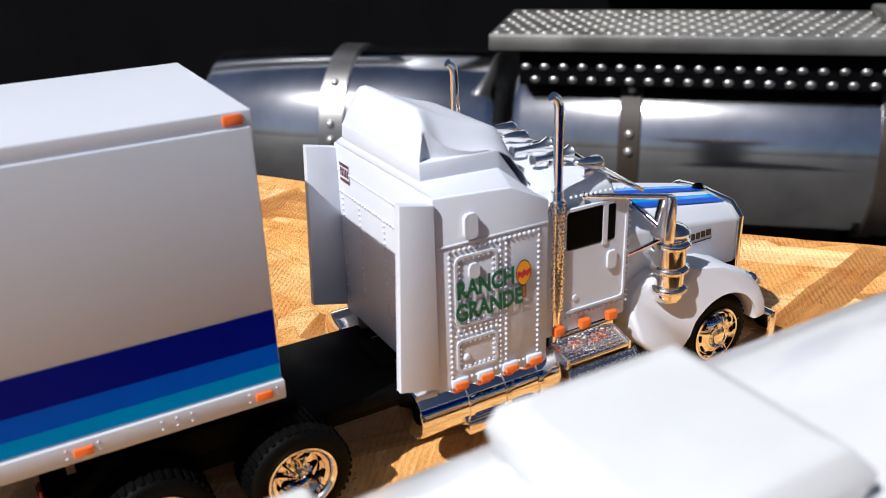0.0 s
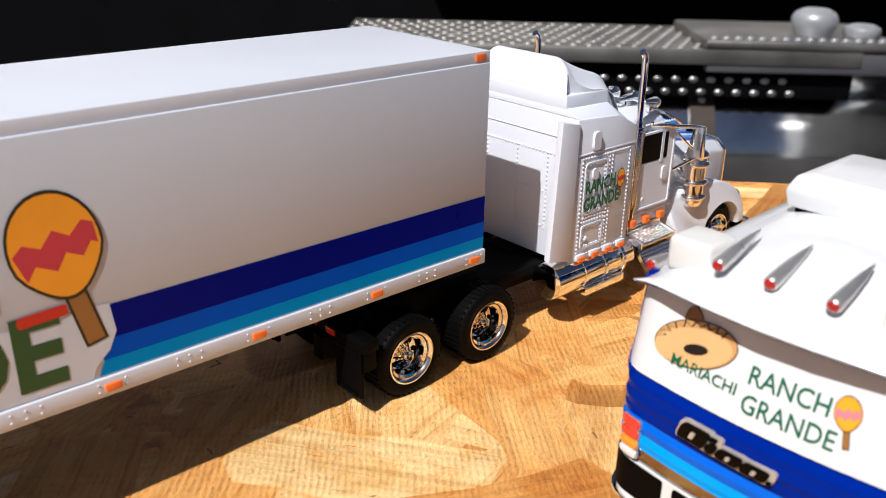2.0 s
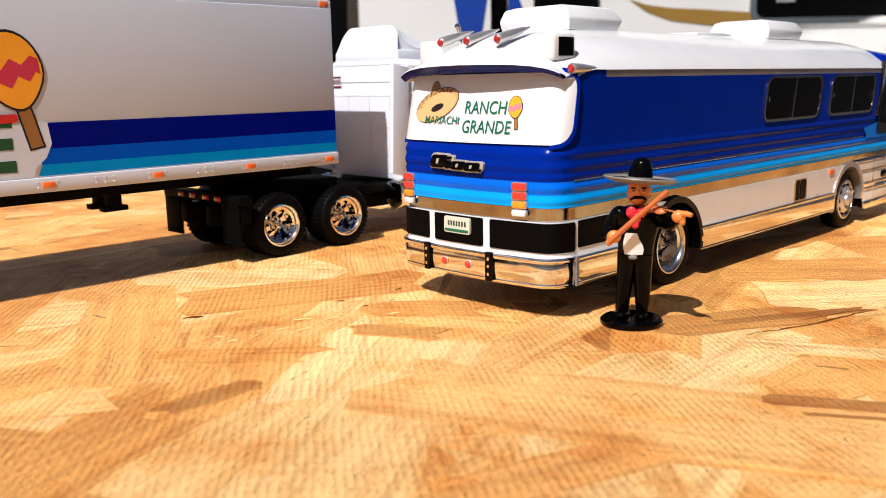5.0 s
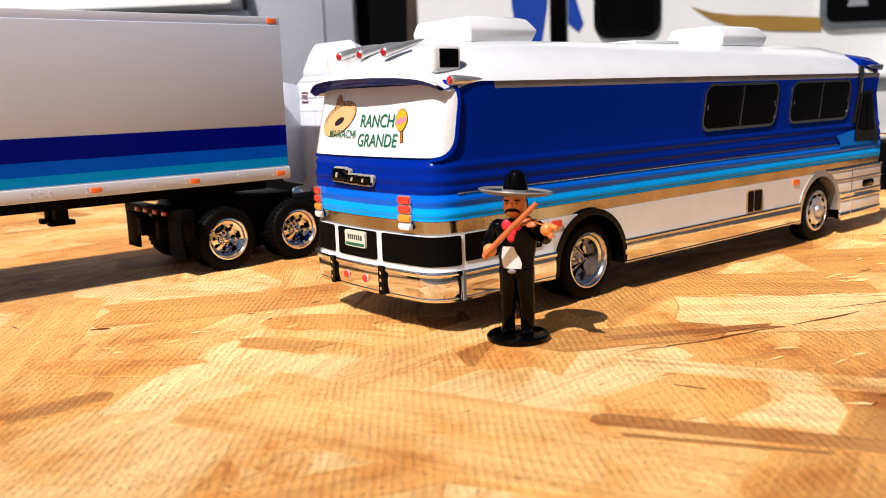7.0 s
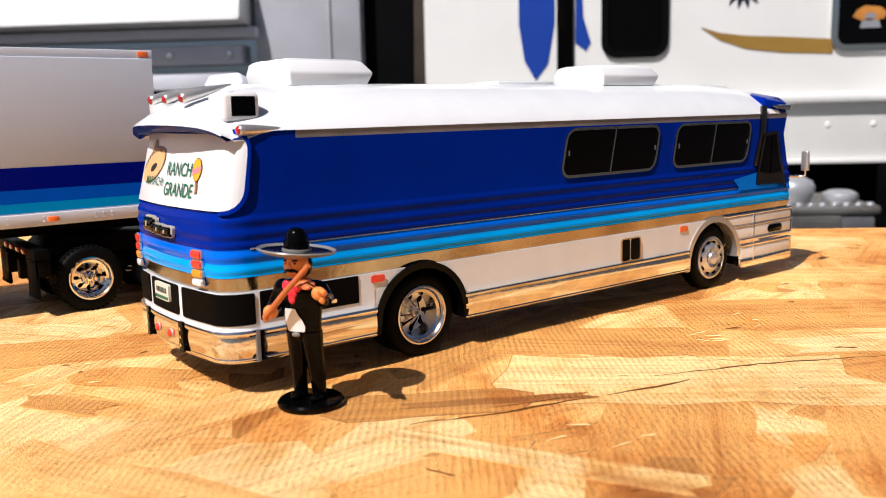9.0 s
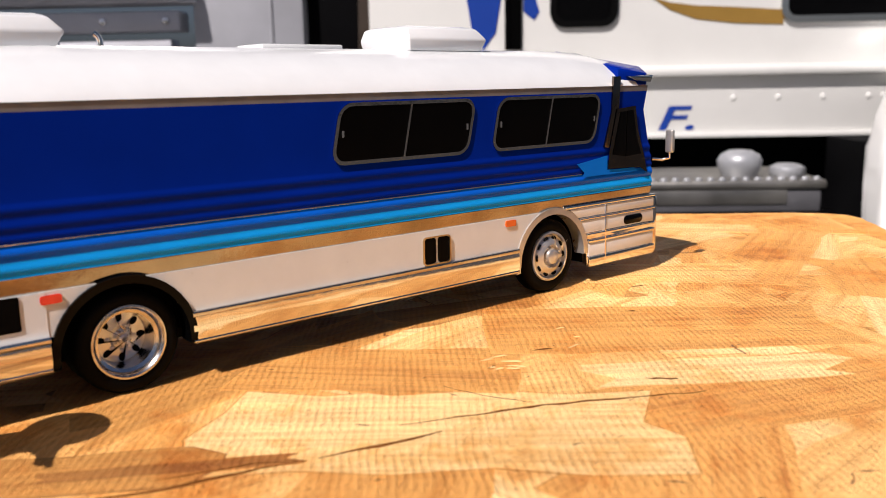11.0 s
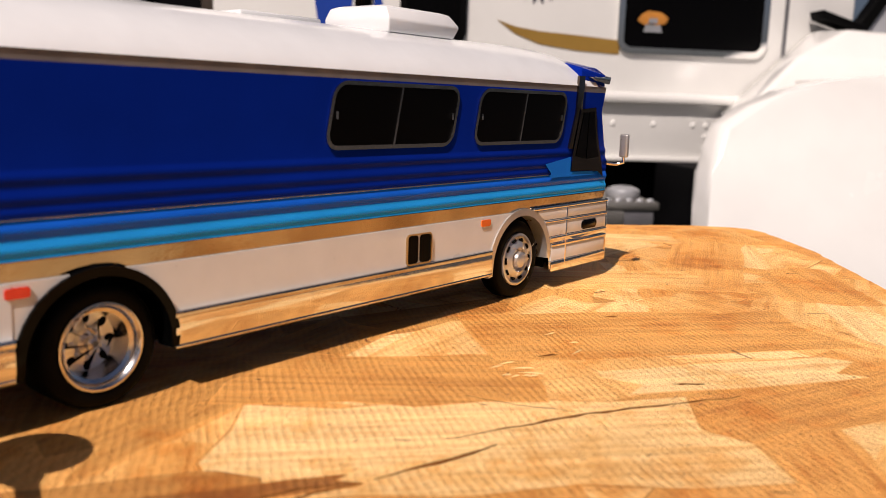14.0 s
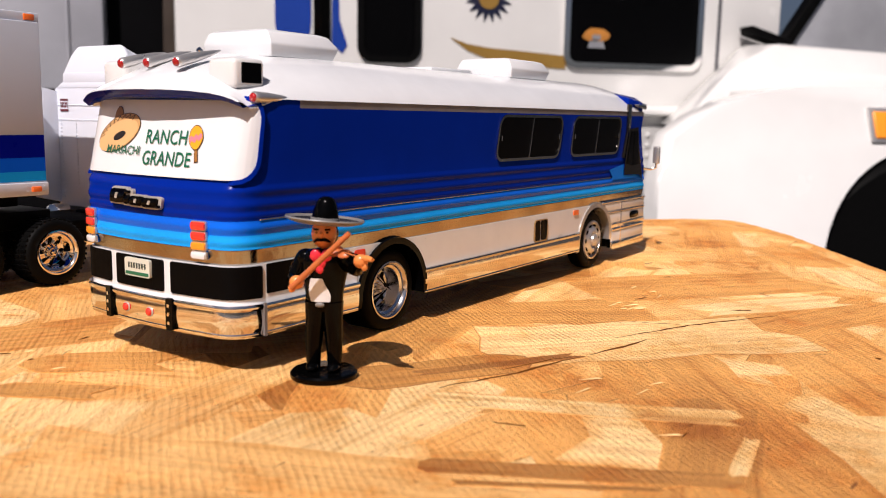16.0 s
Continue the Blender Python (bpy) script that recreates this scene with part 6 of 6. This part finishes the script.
bm = B()
for v0, v1, w0, w1, m in ((186.4, 191.6, 190.6, 195.0, 0), (191.6, 195.4, 195.0, 198.2, 1), (201.0, 205.8, 202.4, 206.4, 0), (205.8, 210.0, 206.4, 209.8, 1)):
    decal(bm, [(89, v0), (120.4, (v0 + w0) / 2), (151.8, w0), (151.8, w1), (120.4, (v1 + w1) / 2), (89, v1)], bonnet_top, 0.55, m)
part("bonnet_stripe", bm, [MIDBLUE, BUS_CYAN], bonnet)


def bonnet_side(u, v, o):
    return (u, HN + (u - 87) / 66.4 * 4.6 - o, v)


bm = B()
for u, w in ((123.5, 2.4), (126.4, 2.2), (129.1, 2.2), (131.8, 2.4), (134.6, 2.8)):
    decal(bm, [(u, 51.6), (u + w, 51.4), (u + w, 54.0), (u, 54.2)], bonnet_side, 0.2, 0)
decal(bm, [(123.0, 50.2), (138, 49.8), (138, 50.3), (123.0, 50.7)], bonnet_side, 0.2, 0)
part("bonnet_badge", bm, OUTLINE, bonnet)
bm = B()
prism(bm, [(HN + 4.0, 28), (HN + 4.4, 54.6), (HN + 10.2, 59.8), (SC, 61.0), (HF - 12.0, 59.8), (HF - 4.4, 54.6), (HF - 4.0, 28)], "yz", 153.6, 156.2, 0.6)
grille = part("grille_surround", bm, CHROME, tractor, "chrome radiator surround")
for i in range(14):
    bm = B()
    y = HN + 7 + i * (HF - HN - 14) / 13
    box(bm, 156.0, 156.8, y - 0.7, y + 0.7, 31, 53.6, 0.2)
    part("grille_bar", bm, GLOSS_BLACK, grille)
bm = B()
ellipsoid(bm, (152.0, SC, 61.4), 3.0, 1.6, 1.8, 10, 6)
part("bonnet_ornament", bm, GLOSS_BLACK, grille)
for side in (-1, 1):
    ya, yb = (167.0, 184.0) if side < 0 else (227.0, 244.0)
    top = [(95.0, 21.0), (91.6, 26.0), (91.0, 34), (92.6, 40.0), (96, 44.2), (102, 46.8), (110, 47.9), (120, 47.6), (129, 45.9), (137, 43.0), (144, 38.8), (150, 33.0), (154.0, 26.0), (155.4, 19.0), (152.6, 18.2)]
    inner = arc(132, 16.2, 18.0, 6, 172, 20)
    bm = B()
    prism(bm, top + inner + [(110, 14.8), (103, 16.2)], "xz", ya, yb, 1.8, 4)
    # the fender draws in behind the wheel, clear of the air cleaner
    for v in bm.verts:
        if v.co.x < 120 and abs(v.co.y - (ya if side < 0 else yb)) < 4:
            v.co.y -= side * min(7.5, (120 - v.co.x) * 0.55) * max(0.0, min(1.0, (v.co.z - 24) / 14))
    part("fender", bm, WHITE, tractor, "white flared front fender")
    bm = B()
    hull(bm, [(141, ya + 4, 39.6), (154, ya + 3.4, 33.6), (141, yb - 3, 40.2), (154, yb - 3, 34.2), (141, ya + 4, 35.6), (154, ya + 3.4, 30.6), (141, yb - 3, 35.6), (154, yb - 3, 30.6)], 0.7)
    part("fender_ledge", bm, WHITE, tractor)
bm = B()
box(bm, 155.5, 159.5, 165, 246, 8, 20, 1.4)
part("front_bumper", bm, CHROME, tractor)
for side in (-1, 1):
    y = 172.5 if side < 0 else 238.5
    bm = B()
    ellipsoid(bm, (150, y, 34), 2.6, 3.2, 2.6, 12, 8)
    part("headlamp", bm, CHROME, tractor)

# stacks, air cleaners, mirrors, tanks and steps
for side in (-1, 1):
    y = 173.6 if side < 0 else 237.0
    bm = B()
    tube(bm, [(57.4, y, 86), (57.4, y, 100), (57.4, y, 113), (57.2, y, 115.6), (56.2, y, 117.6), (54.6, y, 118.8)], 1.55, 14)
    tube(bm, [(57.4, y, 84.5), (57.4, y, 87.8)], 2.0, 14)
    stack = part("exhaust_pipe", bm, CHROME, tractor, "chrome exhaust stack with a curved tip")
    bm = B()
    tube(bm, [(57.4, y, 30), (57.4, y, 46)], 2.1, 14)
    part("lower_pipe", bm, CHROME, stack)
    bm = B()
    lathe(bm, [(2.4, 46), (2.75, 46.4), (2.75, 84.6), (2.4, 85)], (57.4, y, 0), "z", 16)
    for i in range(28):
        for k in range(7):
            a = math.pi * 2 * k / 14 + (0.22 if i % 2 else 0) + (math.pi if side < 0 else 0)
            ellipsoid(bm, (57.4 + 2.75 * math.cos(a), y + 2.75 * math.sin(a), 47.2 + i * 1.34), 0.36, 0.36, 0.5, 5, 4)
    part("heat_shield", bm, CHROME, stack, "perforated chrome heat shield")
    ya = 171.5 if side < 0 else 239.5
    bm = B()
    prof = [(0, 37.0), (4.0, 37.2), (5.2, 38.2), (5.6, 39.8), (5.6, 41.4)]
    for z in (42.6, 50.2, 59.6):
        # rolled rings round the canister
        prof += [(5.6 + 1.5 * math.sin(math.pi * k / 6), z - 1.5 * math.cos(math.pi * k / 6)) for k in range(7)]
        prof.append((5.6, z + 2.2))
    prof += [(5.2, 62.4), (6.2, 63.2), (6.4, 64.2), (5.6, 65.4), (3.6, 66.6), (0, 67.2)]
    lathe(bm, prof, (106, ya, 0), "z", 28)
    cleaner = part("air_cleaner", bm, CHROME, tractor, "chrome canister air cleaner")
    bm = B()
    tube(bm, [(105, ya, 52), (105, ya + (8 if side < 0 else -8), 54)], 2.0, 10)
    box(bm, 108, 113, ya - 1.4, ya + 1.4, 57.6, 60.0, 0.7)
    part("intake_pipe", bm, CHROME, cleaner)
    bm = B()
    ym = 166.5 if side < 0 else 244.5
    yc_ = CY + 1 if side < 0 else CY1 - 1
    tube(bm, [(68, yc_, 84.4), (84, (yc_ + ym) / 2, 81.8), (99.5, ym, 79.6)], 0.95, 10)
    ellipsoid(bm, (68, yc_, 84.4), 1.5, 1.3, 1.5, 10, 6)
    tube(bm, [(87, CY + 2 if side < 0 else CY1 - 2, 79), (96.5, ym, 68)], 0.7, 8)
    tube(bm, [(88, CY + 2 if side < 0 else CY1 - 2, 58), (96.5, ym, 65)], 0.7, 8)
    arm = part("mirror_arm", bm, CHROME, tractor)
    bm = B()
    hull(bm, [(96.4, ym - 2.6, 80.6), (100.6, ym - 2.0, 80.2), (94.2, ym - 4.2, 65.4), (99.4, ym - 3.6, 63.0), (96.4, ym + 2.8, 80.6), (100.6, ym + 2.2, 80.2), (94.2, ym + 4.4, 65.4), (99.4, ym + 3.8, 63.0), (101.8, ym, 72)], 1.0, 3)
    part("mirror", bm, CHROME_SOFT, arm, "chrome wing mirror")
    yt = 174.5 if side < 0 else 236.5
    bm = B()
    lathe(bm, [(0, 0.8), (6.0, 1.0), (8.2, 2.2), (8.5, 3.2), (8.5, 54.4), (7.8, 55.6), (0, 56.0)], (0, yt, 23.8), "x", 30)
    tank = part("fuel_tank", bm, CHROME, tractor, "chrome cylindrical fuel tank")
    for x in (20, 34, 47):
        bm = B()
        lathe(bm, [(8.5, x - 1.0), (9.0, x - 0.8), (9.0, x + 0.8), (8.5, x + 1.0)], (0, yt, 23.8), "x", 30)
        part("tank_strap", bm, CHROME, tank)
    bm = B()
    yo = yt - 8.2 if side < 0 else yt + 8.2
    box(bm, 18, 46, yo - 1.6, yo + 1.6, 15.4, 19.4, 0.6)
    box(bm, 20, 44, yo - 2.0, yo + 2.0, 18.2, 19.2, 0.4)
    part("tank_step", bm, CHROME, tank)
    st = (lambda y_: y_) if side < 0 else (lambda y_: 2 * SC - y_)
    for x0, x1, ya_, za, yb_, zb in ((55.5, 82.0, 163.2, 31.0, 172.6, 33.4), (58.0, 87.0, 158.4, 16.4, 166.4, 26.0)):
        # a tread plate that rises inwards between two cheeks, with raised diamonds
        lo, hi = st(ya_), st(yb_)
        bm = B()
        hull(bm, [(x, y_, z_ - d) for x in (x0, x1) for y_, z_ in ((lo, za), (hi, zb)) for d in (0, 1.6)], 0.25, 1)
        for x in (x0, x1):
            hull(bm, [(x + e, y_, z_ + d) for e in (-0.5, 0.5) for y_, z_ in ((lo, za), (hi, zb)) for d in (0.5, -2.6)], 0)
        tread = part("step", bm, CHROME_SOFT, tractor, "chrome tread-plate cab step")
        bm = B()
        for i in range(15):
            for j in range(7):
                f, g = (i + 0.6 + 0.4 * (j % 2)) / 16, (j + 0.5) / 7
                n0 = len(bm.verts)
                ellipsoid(bm, (0, 0, 0), 0.95, 0.34, 0.3, 6, 4)
                bm.verts.ensure_lookup_table()
                m = Matrix.Translation((x0 + (x1 - x0) * f, lo + (hi - lo) * g, za + (zb - za) * g + 0.05)) @ Matrix.Rotation(radians(35 if (i + j) % 2 else -35), 4, "Z")
                bmesh.ops.transform(bm, matrix=m, verts=bm.verts[n0:])
        part("tread_diamond", bm, CHROME_SOFT, tread, kind="stuff")
    bm = B()
    lo, hi = sorted((st(172.2), st(173.4)))
    box(bm, 55.5, 82.0, lo, hi, 31.6, 36.0, 0.3)
    part("step_riser", bm, CHROME, tractor)
bm = B()
box(bm, -30, 9, 182, 229, 25, 29.5, 0.8)
chassis = part("deck_plate", bm, BLACK, tractor, "flat black deck plate behind the cab")
for y in (190, 215):
    bm = B()
    box(bm, -106, 150, y, y + 6, 17, 27, 0.5)
    part("frame_rail", bm, BLACK, chassis)
bm = B()
box(bm, 2, 60, 196.2, 214.8, 14, 31, 1)
part("gearbox", bm, BLACK, chassis)
bm = B()
box(bm, 60.2, 148, 196.2, 214.8, 12, 40, 1)
part("engine", bm, BLACK, chassis)
bm = B()
prism(bm, [(-95, 27.2), (-95, 30), (-88, 36), (-31, 36), (-31, 27.2)], "xz", 184, 227, 0.8)
part("fifth_wheel", bm, BLACK, chassis, "black fifth wheel plate")
for x in (-78, -36.3, 131):
    bm = B()
    tube(bm, [(x, 180, 16), (x, 231, 16)], 2.2, 10)
    part("axle", bm, BLACK, tractor)
bm = B()
box(bm, -104.5, -97.5, 166, 241, 29.2, 33.6, 0.6)
bar = part("rear_bar", bm, BLACK, tractor, "black rear cross bar with tail lamps")
for y in (186, 197.5, 210, 221.5):
    bm = B()
    box(bm, -105.4, -104.2, y - 2.6, y + 2.6, 30.0, 32.6, 0.4)
    part("tail_lamp", bm, MARKER_RED, bar)
for ya, yb in ((168.5, 184), (225, 240.5)):
    bm = B()
    box(bm, -104.3, -102.6, ya, yb, 9.5, 31.0, 0.4)
    box(bm, -103.9, -97.0, ya, ya + 1.2, 20, 31.0, 0.3)
    fl = part("mud_flap", bm, BLACK, tractor)
    bm = B()
    box(bm, -105.0, -104.0, ya + 1.6, yb - 1.6, 27.2, 28.4, 0.3)
    box(bm, -105.0, -104.0, ya + 1.6, yb - 1.6, 9.9, 11.3, 0.3)
    part("flap_strip", bm, BLACK, fl)
bm = B()
ellipsoid(bm, (-78, SC, 16), 9, 8, 8, 16, 10)
ellipsoid(bm, (-36.3, SC, 16), 9, 8, 8, 16, 10)
part("differential", bm, BLACK, tractor)
TRUCK_TYRE, DUAL_TYRE = tyre_mesh("tyre", 16.0, 10.6, 9), tyre_mesh("tyre", 16.0, 10.6, 18)
TRUCK_TREAD, DUAL_TREAD = tread_mesh("tread", 16.0, 9, 40), tread_mesh("tread", 16.0, 18, 40)
TRUCK_RIM_R, TRUCK_RIM_F = deep_rim("rim", 10.6, 6.5), full_rim("rim", 10.6)
TRUCK_RIM_F.materials[0] = TRUCK_RIM_R.materials[0] = TRUCK_RIM_R.materials[2] = CHROME
for far in (False, True):
    for x in (-78.0, -36.3):
        wheel(tractor, DUAL_TYRE, TRUCK_RIM_R, x, 171.0 if not far else 240.0, 16.3, far, "treaded black tyre on a chrome rim", DUAL_TREAD)
    wheel(tractor, TRUCK_TYRE, TRUCK_RIM_F, 131, 169.5 if not far else 241.5, 16.3, far, "treaded black tyre on a chrome disc rim", TRUCK_TREAD)
    for x in (-450.0, -408.0):
        wheel(trailer, DUAL_TYRE, TRUCK_RIM_R, x, 175.5 if not far else 249.5, 16.3, far, "treaded black tyre on a chrome rim", DUAL_TREAD)
bm = B()
for x in (-450, -408):
    box(bm, x - 6, x + 6, 190, 235, 12, 40, 1)
part("bogie", bm, BLACK, trailer)


# ---- the little musician figure, one plain mesh ----
def figure():
    """Built upright at the origin facing minus y, then leant, turned and set down."""
    bm = B()
    BLK, FLESH, GREY, WHT, REDM, BRN = range(6)
    lathe(bm, [(0, 0), (10.6, 0), (11.0, 0.6), (11.0, 1.7), (10.3, 2.4), (0, 2.6)], (0, 0, 0), "z", 36, BLK)
    for s in (-1, 1):
        ellipsoid(bm, (s * 3.5, -1.8, 3.6), 2.1, 3.6, 1.7, 12, 8, BLK)
        tube(bm, [(s * 3.5, 0, 2.6), (s * 3.4, 0, 9), (s * 3.1, 0, 15), (s * 2.7, 0, 20), (s * 2.5, 0, 26)], 2.2, 14, BLK, 3.7)
    tube(bm, [(-6.4, 0.6, 40.2), (-8.8, 0.4, 36.0), (-9.4, -1.6, 33.6), (-8.0, -5.0, 33.4)], 2.9, 12, BLK, 2.0)
    tube(bm, [(6.4, 0.6, 40.4), (9.6, -1.2, 37.6), (11.2, -5.0, 37.8), (12.8, -9.6, 40.6)], 2.9, 12, BLK, 2.0)
    for s in (-1, 1):
        ellipsoid(bm, (s * 6.0, 0.4, 40.0), 3.3, 3.2, 3.2, 12, 8, BLK)
    # fists, one with a thumb and fingers
    ellipsoid(bm, (-7.2, -7.0, 33.4), 2.4, 2.2, 2.3, 12, 8, FLESH)
    ellipsoid(bm, (-8.6, -7.6, 31.6), 1.2, 1.2, 1.5, 8, 6, FLESH)
    ellipsoid(bm, (13.4, -11.6, 41.6), 2.3, 2.1, 2.2, 12, 8, FLESH)
    tube(bm, [(13.6, -12.0, 42.4), (15.6, -13.4, 42.9), (17.4, -14.8, 42.6)], 1.2, 8, FLESH, 0.7)
    ellipsoid(bm, (14.6, -12.2, 40.0), 1.1, 1.0, 1.4, 8, 6, FLESH)
    # trunk: hips, waist, open jacket
    lathe(bm, [(0, 22.6), (4.6, 23.0), (6.0, 25.5), (6.1, 28.5), (6.6, 32), (7.6, 37), (7.4, 40.6), (5.8, 42.8), (3.0, 43.4), (0, 43.6)], (0, 0, 0), "z", 24, BLK, 1.0, 0.64)
    rows = []
    for z, r, x0, x1 in ((26.6, 6.05, -3.4, 2.6), (28.4, 6.1, -4.0, 2.9), (30.2, 6.35, -4.2, 2.4), (32.2, 6.65, -4.0, 1.2), (34.4, 7.1, -3.4, 0.4)):
        rows.append([bm.verts.new((x, -0.64 * math.sqrt((r + 0.75) ** 2 - x * x), z)) for x in [x0 + (x1 - x0) * k / 6 for k in range(7)]])
    shirt = [bm.faces.new((p[k], p[k + 1], q[k + 1], q[k])) for p, q in zip(rows, rows[1:]) for k in range(6)]
    back = bmesh.ops.extrude_face_region(bm, geom=shirt)["geom"]
    bmesh.ops.translate(bm, vec=(0, 1.4, 0), verts=[v for v in back if isinstance(v, bmesh.types.BMVert)])
    mark(bm, shirt + [f for f in back if isinstance(f, bmesh.types.BMFace)], WHT)
    ellipsoid(bm, (-0.6, -4.2, 25.6), 1.5, 0.6, 0.9, 10, 6, GREY)
    for x, z, r in ((-1.9, 41.6, 1.9), (1.5, 41.8, 1.8), (-0.3, 39.4, 1.9), (-0.5, 37.4, 1.5)):
        ellipsoid(bm, (x, -4.2, z), r, 1.2, r * 1.15, 10, 6, REDM)
    # head, moustache, hair
    ellipsoid(bm, (0, -0.9, 48.4), 4.0, 4.0, 5.0, 18, 12, FLESH)
    ellipsoid(bm, (0, -4.7, 48.3), 0.8, 0.9, 1.1, 8, 6, FLESH)
    for s in (-1, 1):
        tube(bm, [(0, -4.9, 46.9), (s * 1.4, -4.6, 46.8), (s * 2.6, -3.9, 46.0)], 0.65, 8, BLK, 0.35)
        tube(bm, [(s * 0.9, -4.5, 49.9), (s * 2.5, -4.0, 50.0)], 0.32, 6, BLK)
        ellipsoid(bm, (s * 1.6, -4.35, 49.1), 0.45, 0.3, 0.35, 8, 5, BLK)
    ellipsoid(bm, (0, 1.5, 48.0), 4.1, 3.0, 4.6, 14, 8, BLK)
    # wide hat: thin grey brim turned up at its edge, dented black crown with a band
    n1 = len(bm.verts)
    lathe(bm, [(0, 52.4), (4.6, 52.4), (9.0, 52.5), (11.6, 53.2), (12.4, 54.0), (12.1, 54.4), (11.5, 53.9), (11.0, 53.7)], (0, 0, 0), "z", 44, GREY, cap=False)
    lathe(bm, [(11.0, 53.7), (8.6, 53.2), (4.4, 53.1)], (0, 0, 0), "z", 44, BLK, cap=False)
    lathe(bm, [(4.4, 52.9), (4.2, 54.4), (3.8, 56.8), (3.1, 59.0), (2.3, 60.4), (1.1, 61.0), (0, 60.8)], (0, 0, 0), "z", 24, BLK)
    lathe(bm, [(4.45, 53.3), (4.6, 53.5), (4.5, 54.3), (4.3, 54.4)], (0, 0, 0), "z", 24, GREY, cap=False)
    bm.verts.ensure_lookup_table()
    bmesh.ops.transform(bm, matrix=Matrix.Translation((0, 0, 51.9)) @ Matrix.Rotation(radians(4), 4, "Y") @ Matrix.Rotation(radians(-3), 4, "X") @ Matrix.Translation((0, 0, -53)), verts=bm.verts[n1:])
    # fiddle under the chin with its neck to the hand, and the bow
    d = Vector((0.82, -0.56, -0.10)).normalized()
    n2 = len(bm.verts)
    ellipsoid(bm, (-2.4, 0, 0), 2.9, 2.7, 1.1, 14, 6, BRN)
    ellipsoid(bm, (1.6, 0, 0), 2.6, 2.2, 1.0, 14, 6, BRN)
    box(bm, 2.0, 8.6, -0.6, 0.6, 0.2, 1.2, 0.3, 1, BRN)
    bm.verts.ensure_lookup_table()
    bmesh.ops.transform(bm, matrix=Matrix.Translation((6.2, -6.6, 43.2)) @ d.to_track_quat("X", "Z").to_matrix().to_4x4() @ Matrix.Rotation(radians(25), 4, "X"), verts=bm.verts[n2:])
    tube(bm, [(-8.6, -8.2, 31.8), (-7.0, -8.4, 33.4), (0.5, -9.4, 41.0), (9.4, -9.2, 49.8)], 1.15, 10, BRN, 0.85)
    mats = [GLOSS_BLACK, SKIN, HAT_GREY, WHITE_BUS, surface("figure_red_paint", (0.75, 0.03, 0.05), 0.35), VIOLIN]
    lean = Matrix.Identity(4)
    lean[0][2], lean[1][2] = -0.115, -0.115
    bmesh.ops.transform(bm, matrix=Matrix.Translation((-69.0, -29.3, 0)) @ lean @ Matrix.Rotation(radians(-60), 4, "Z"), verts=bm.verts)
    return solid("figurine", bm, mats, "small painted musician figurine with wide hat on a black round base", "figurine", at=Vector((-69.0, -29.3, 0)))


figure()
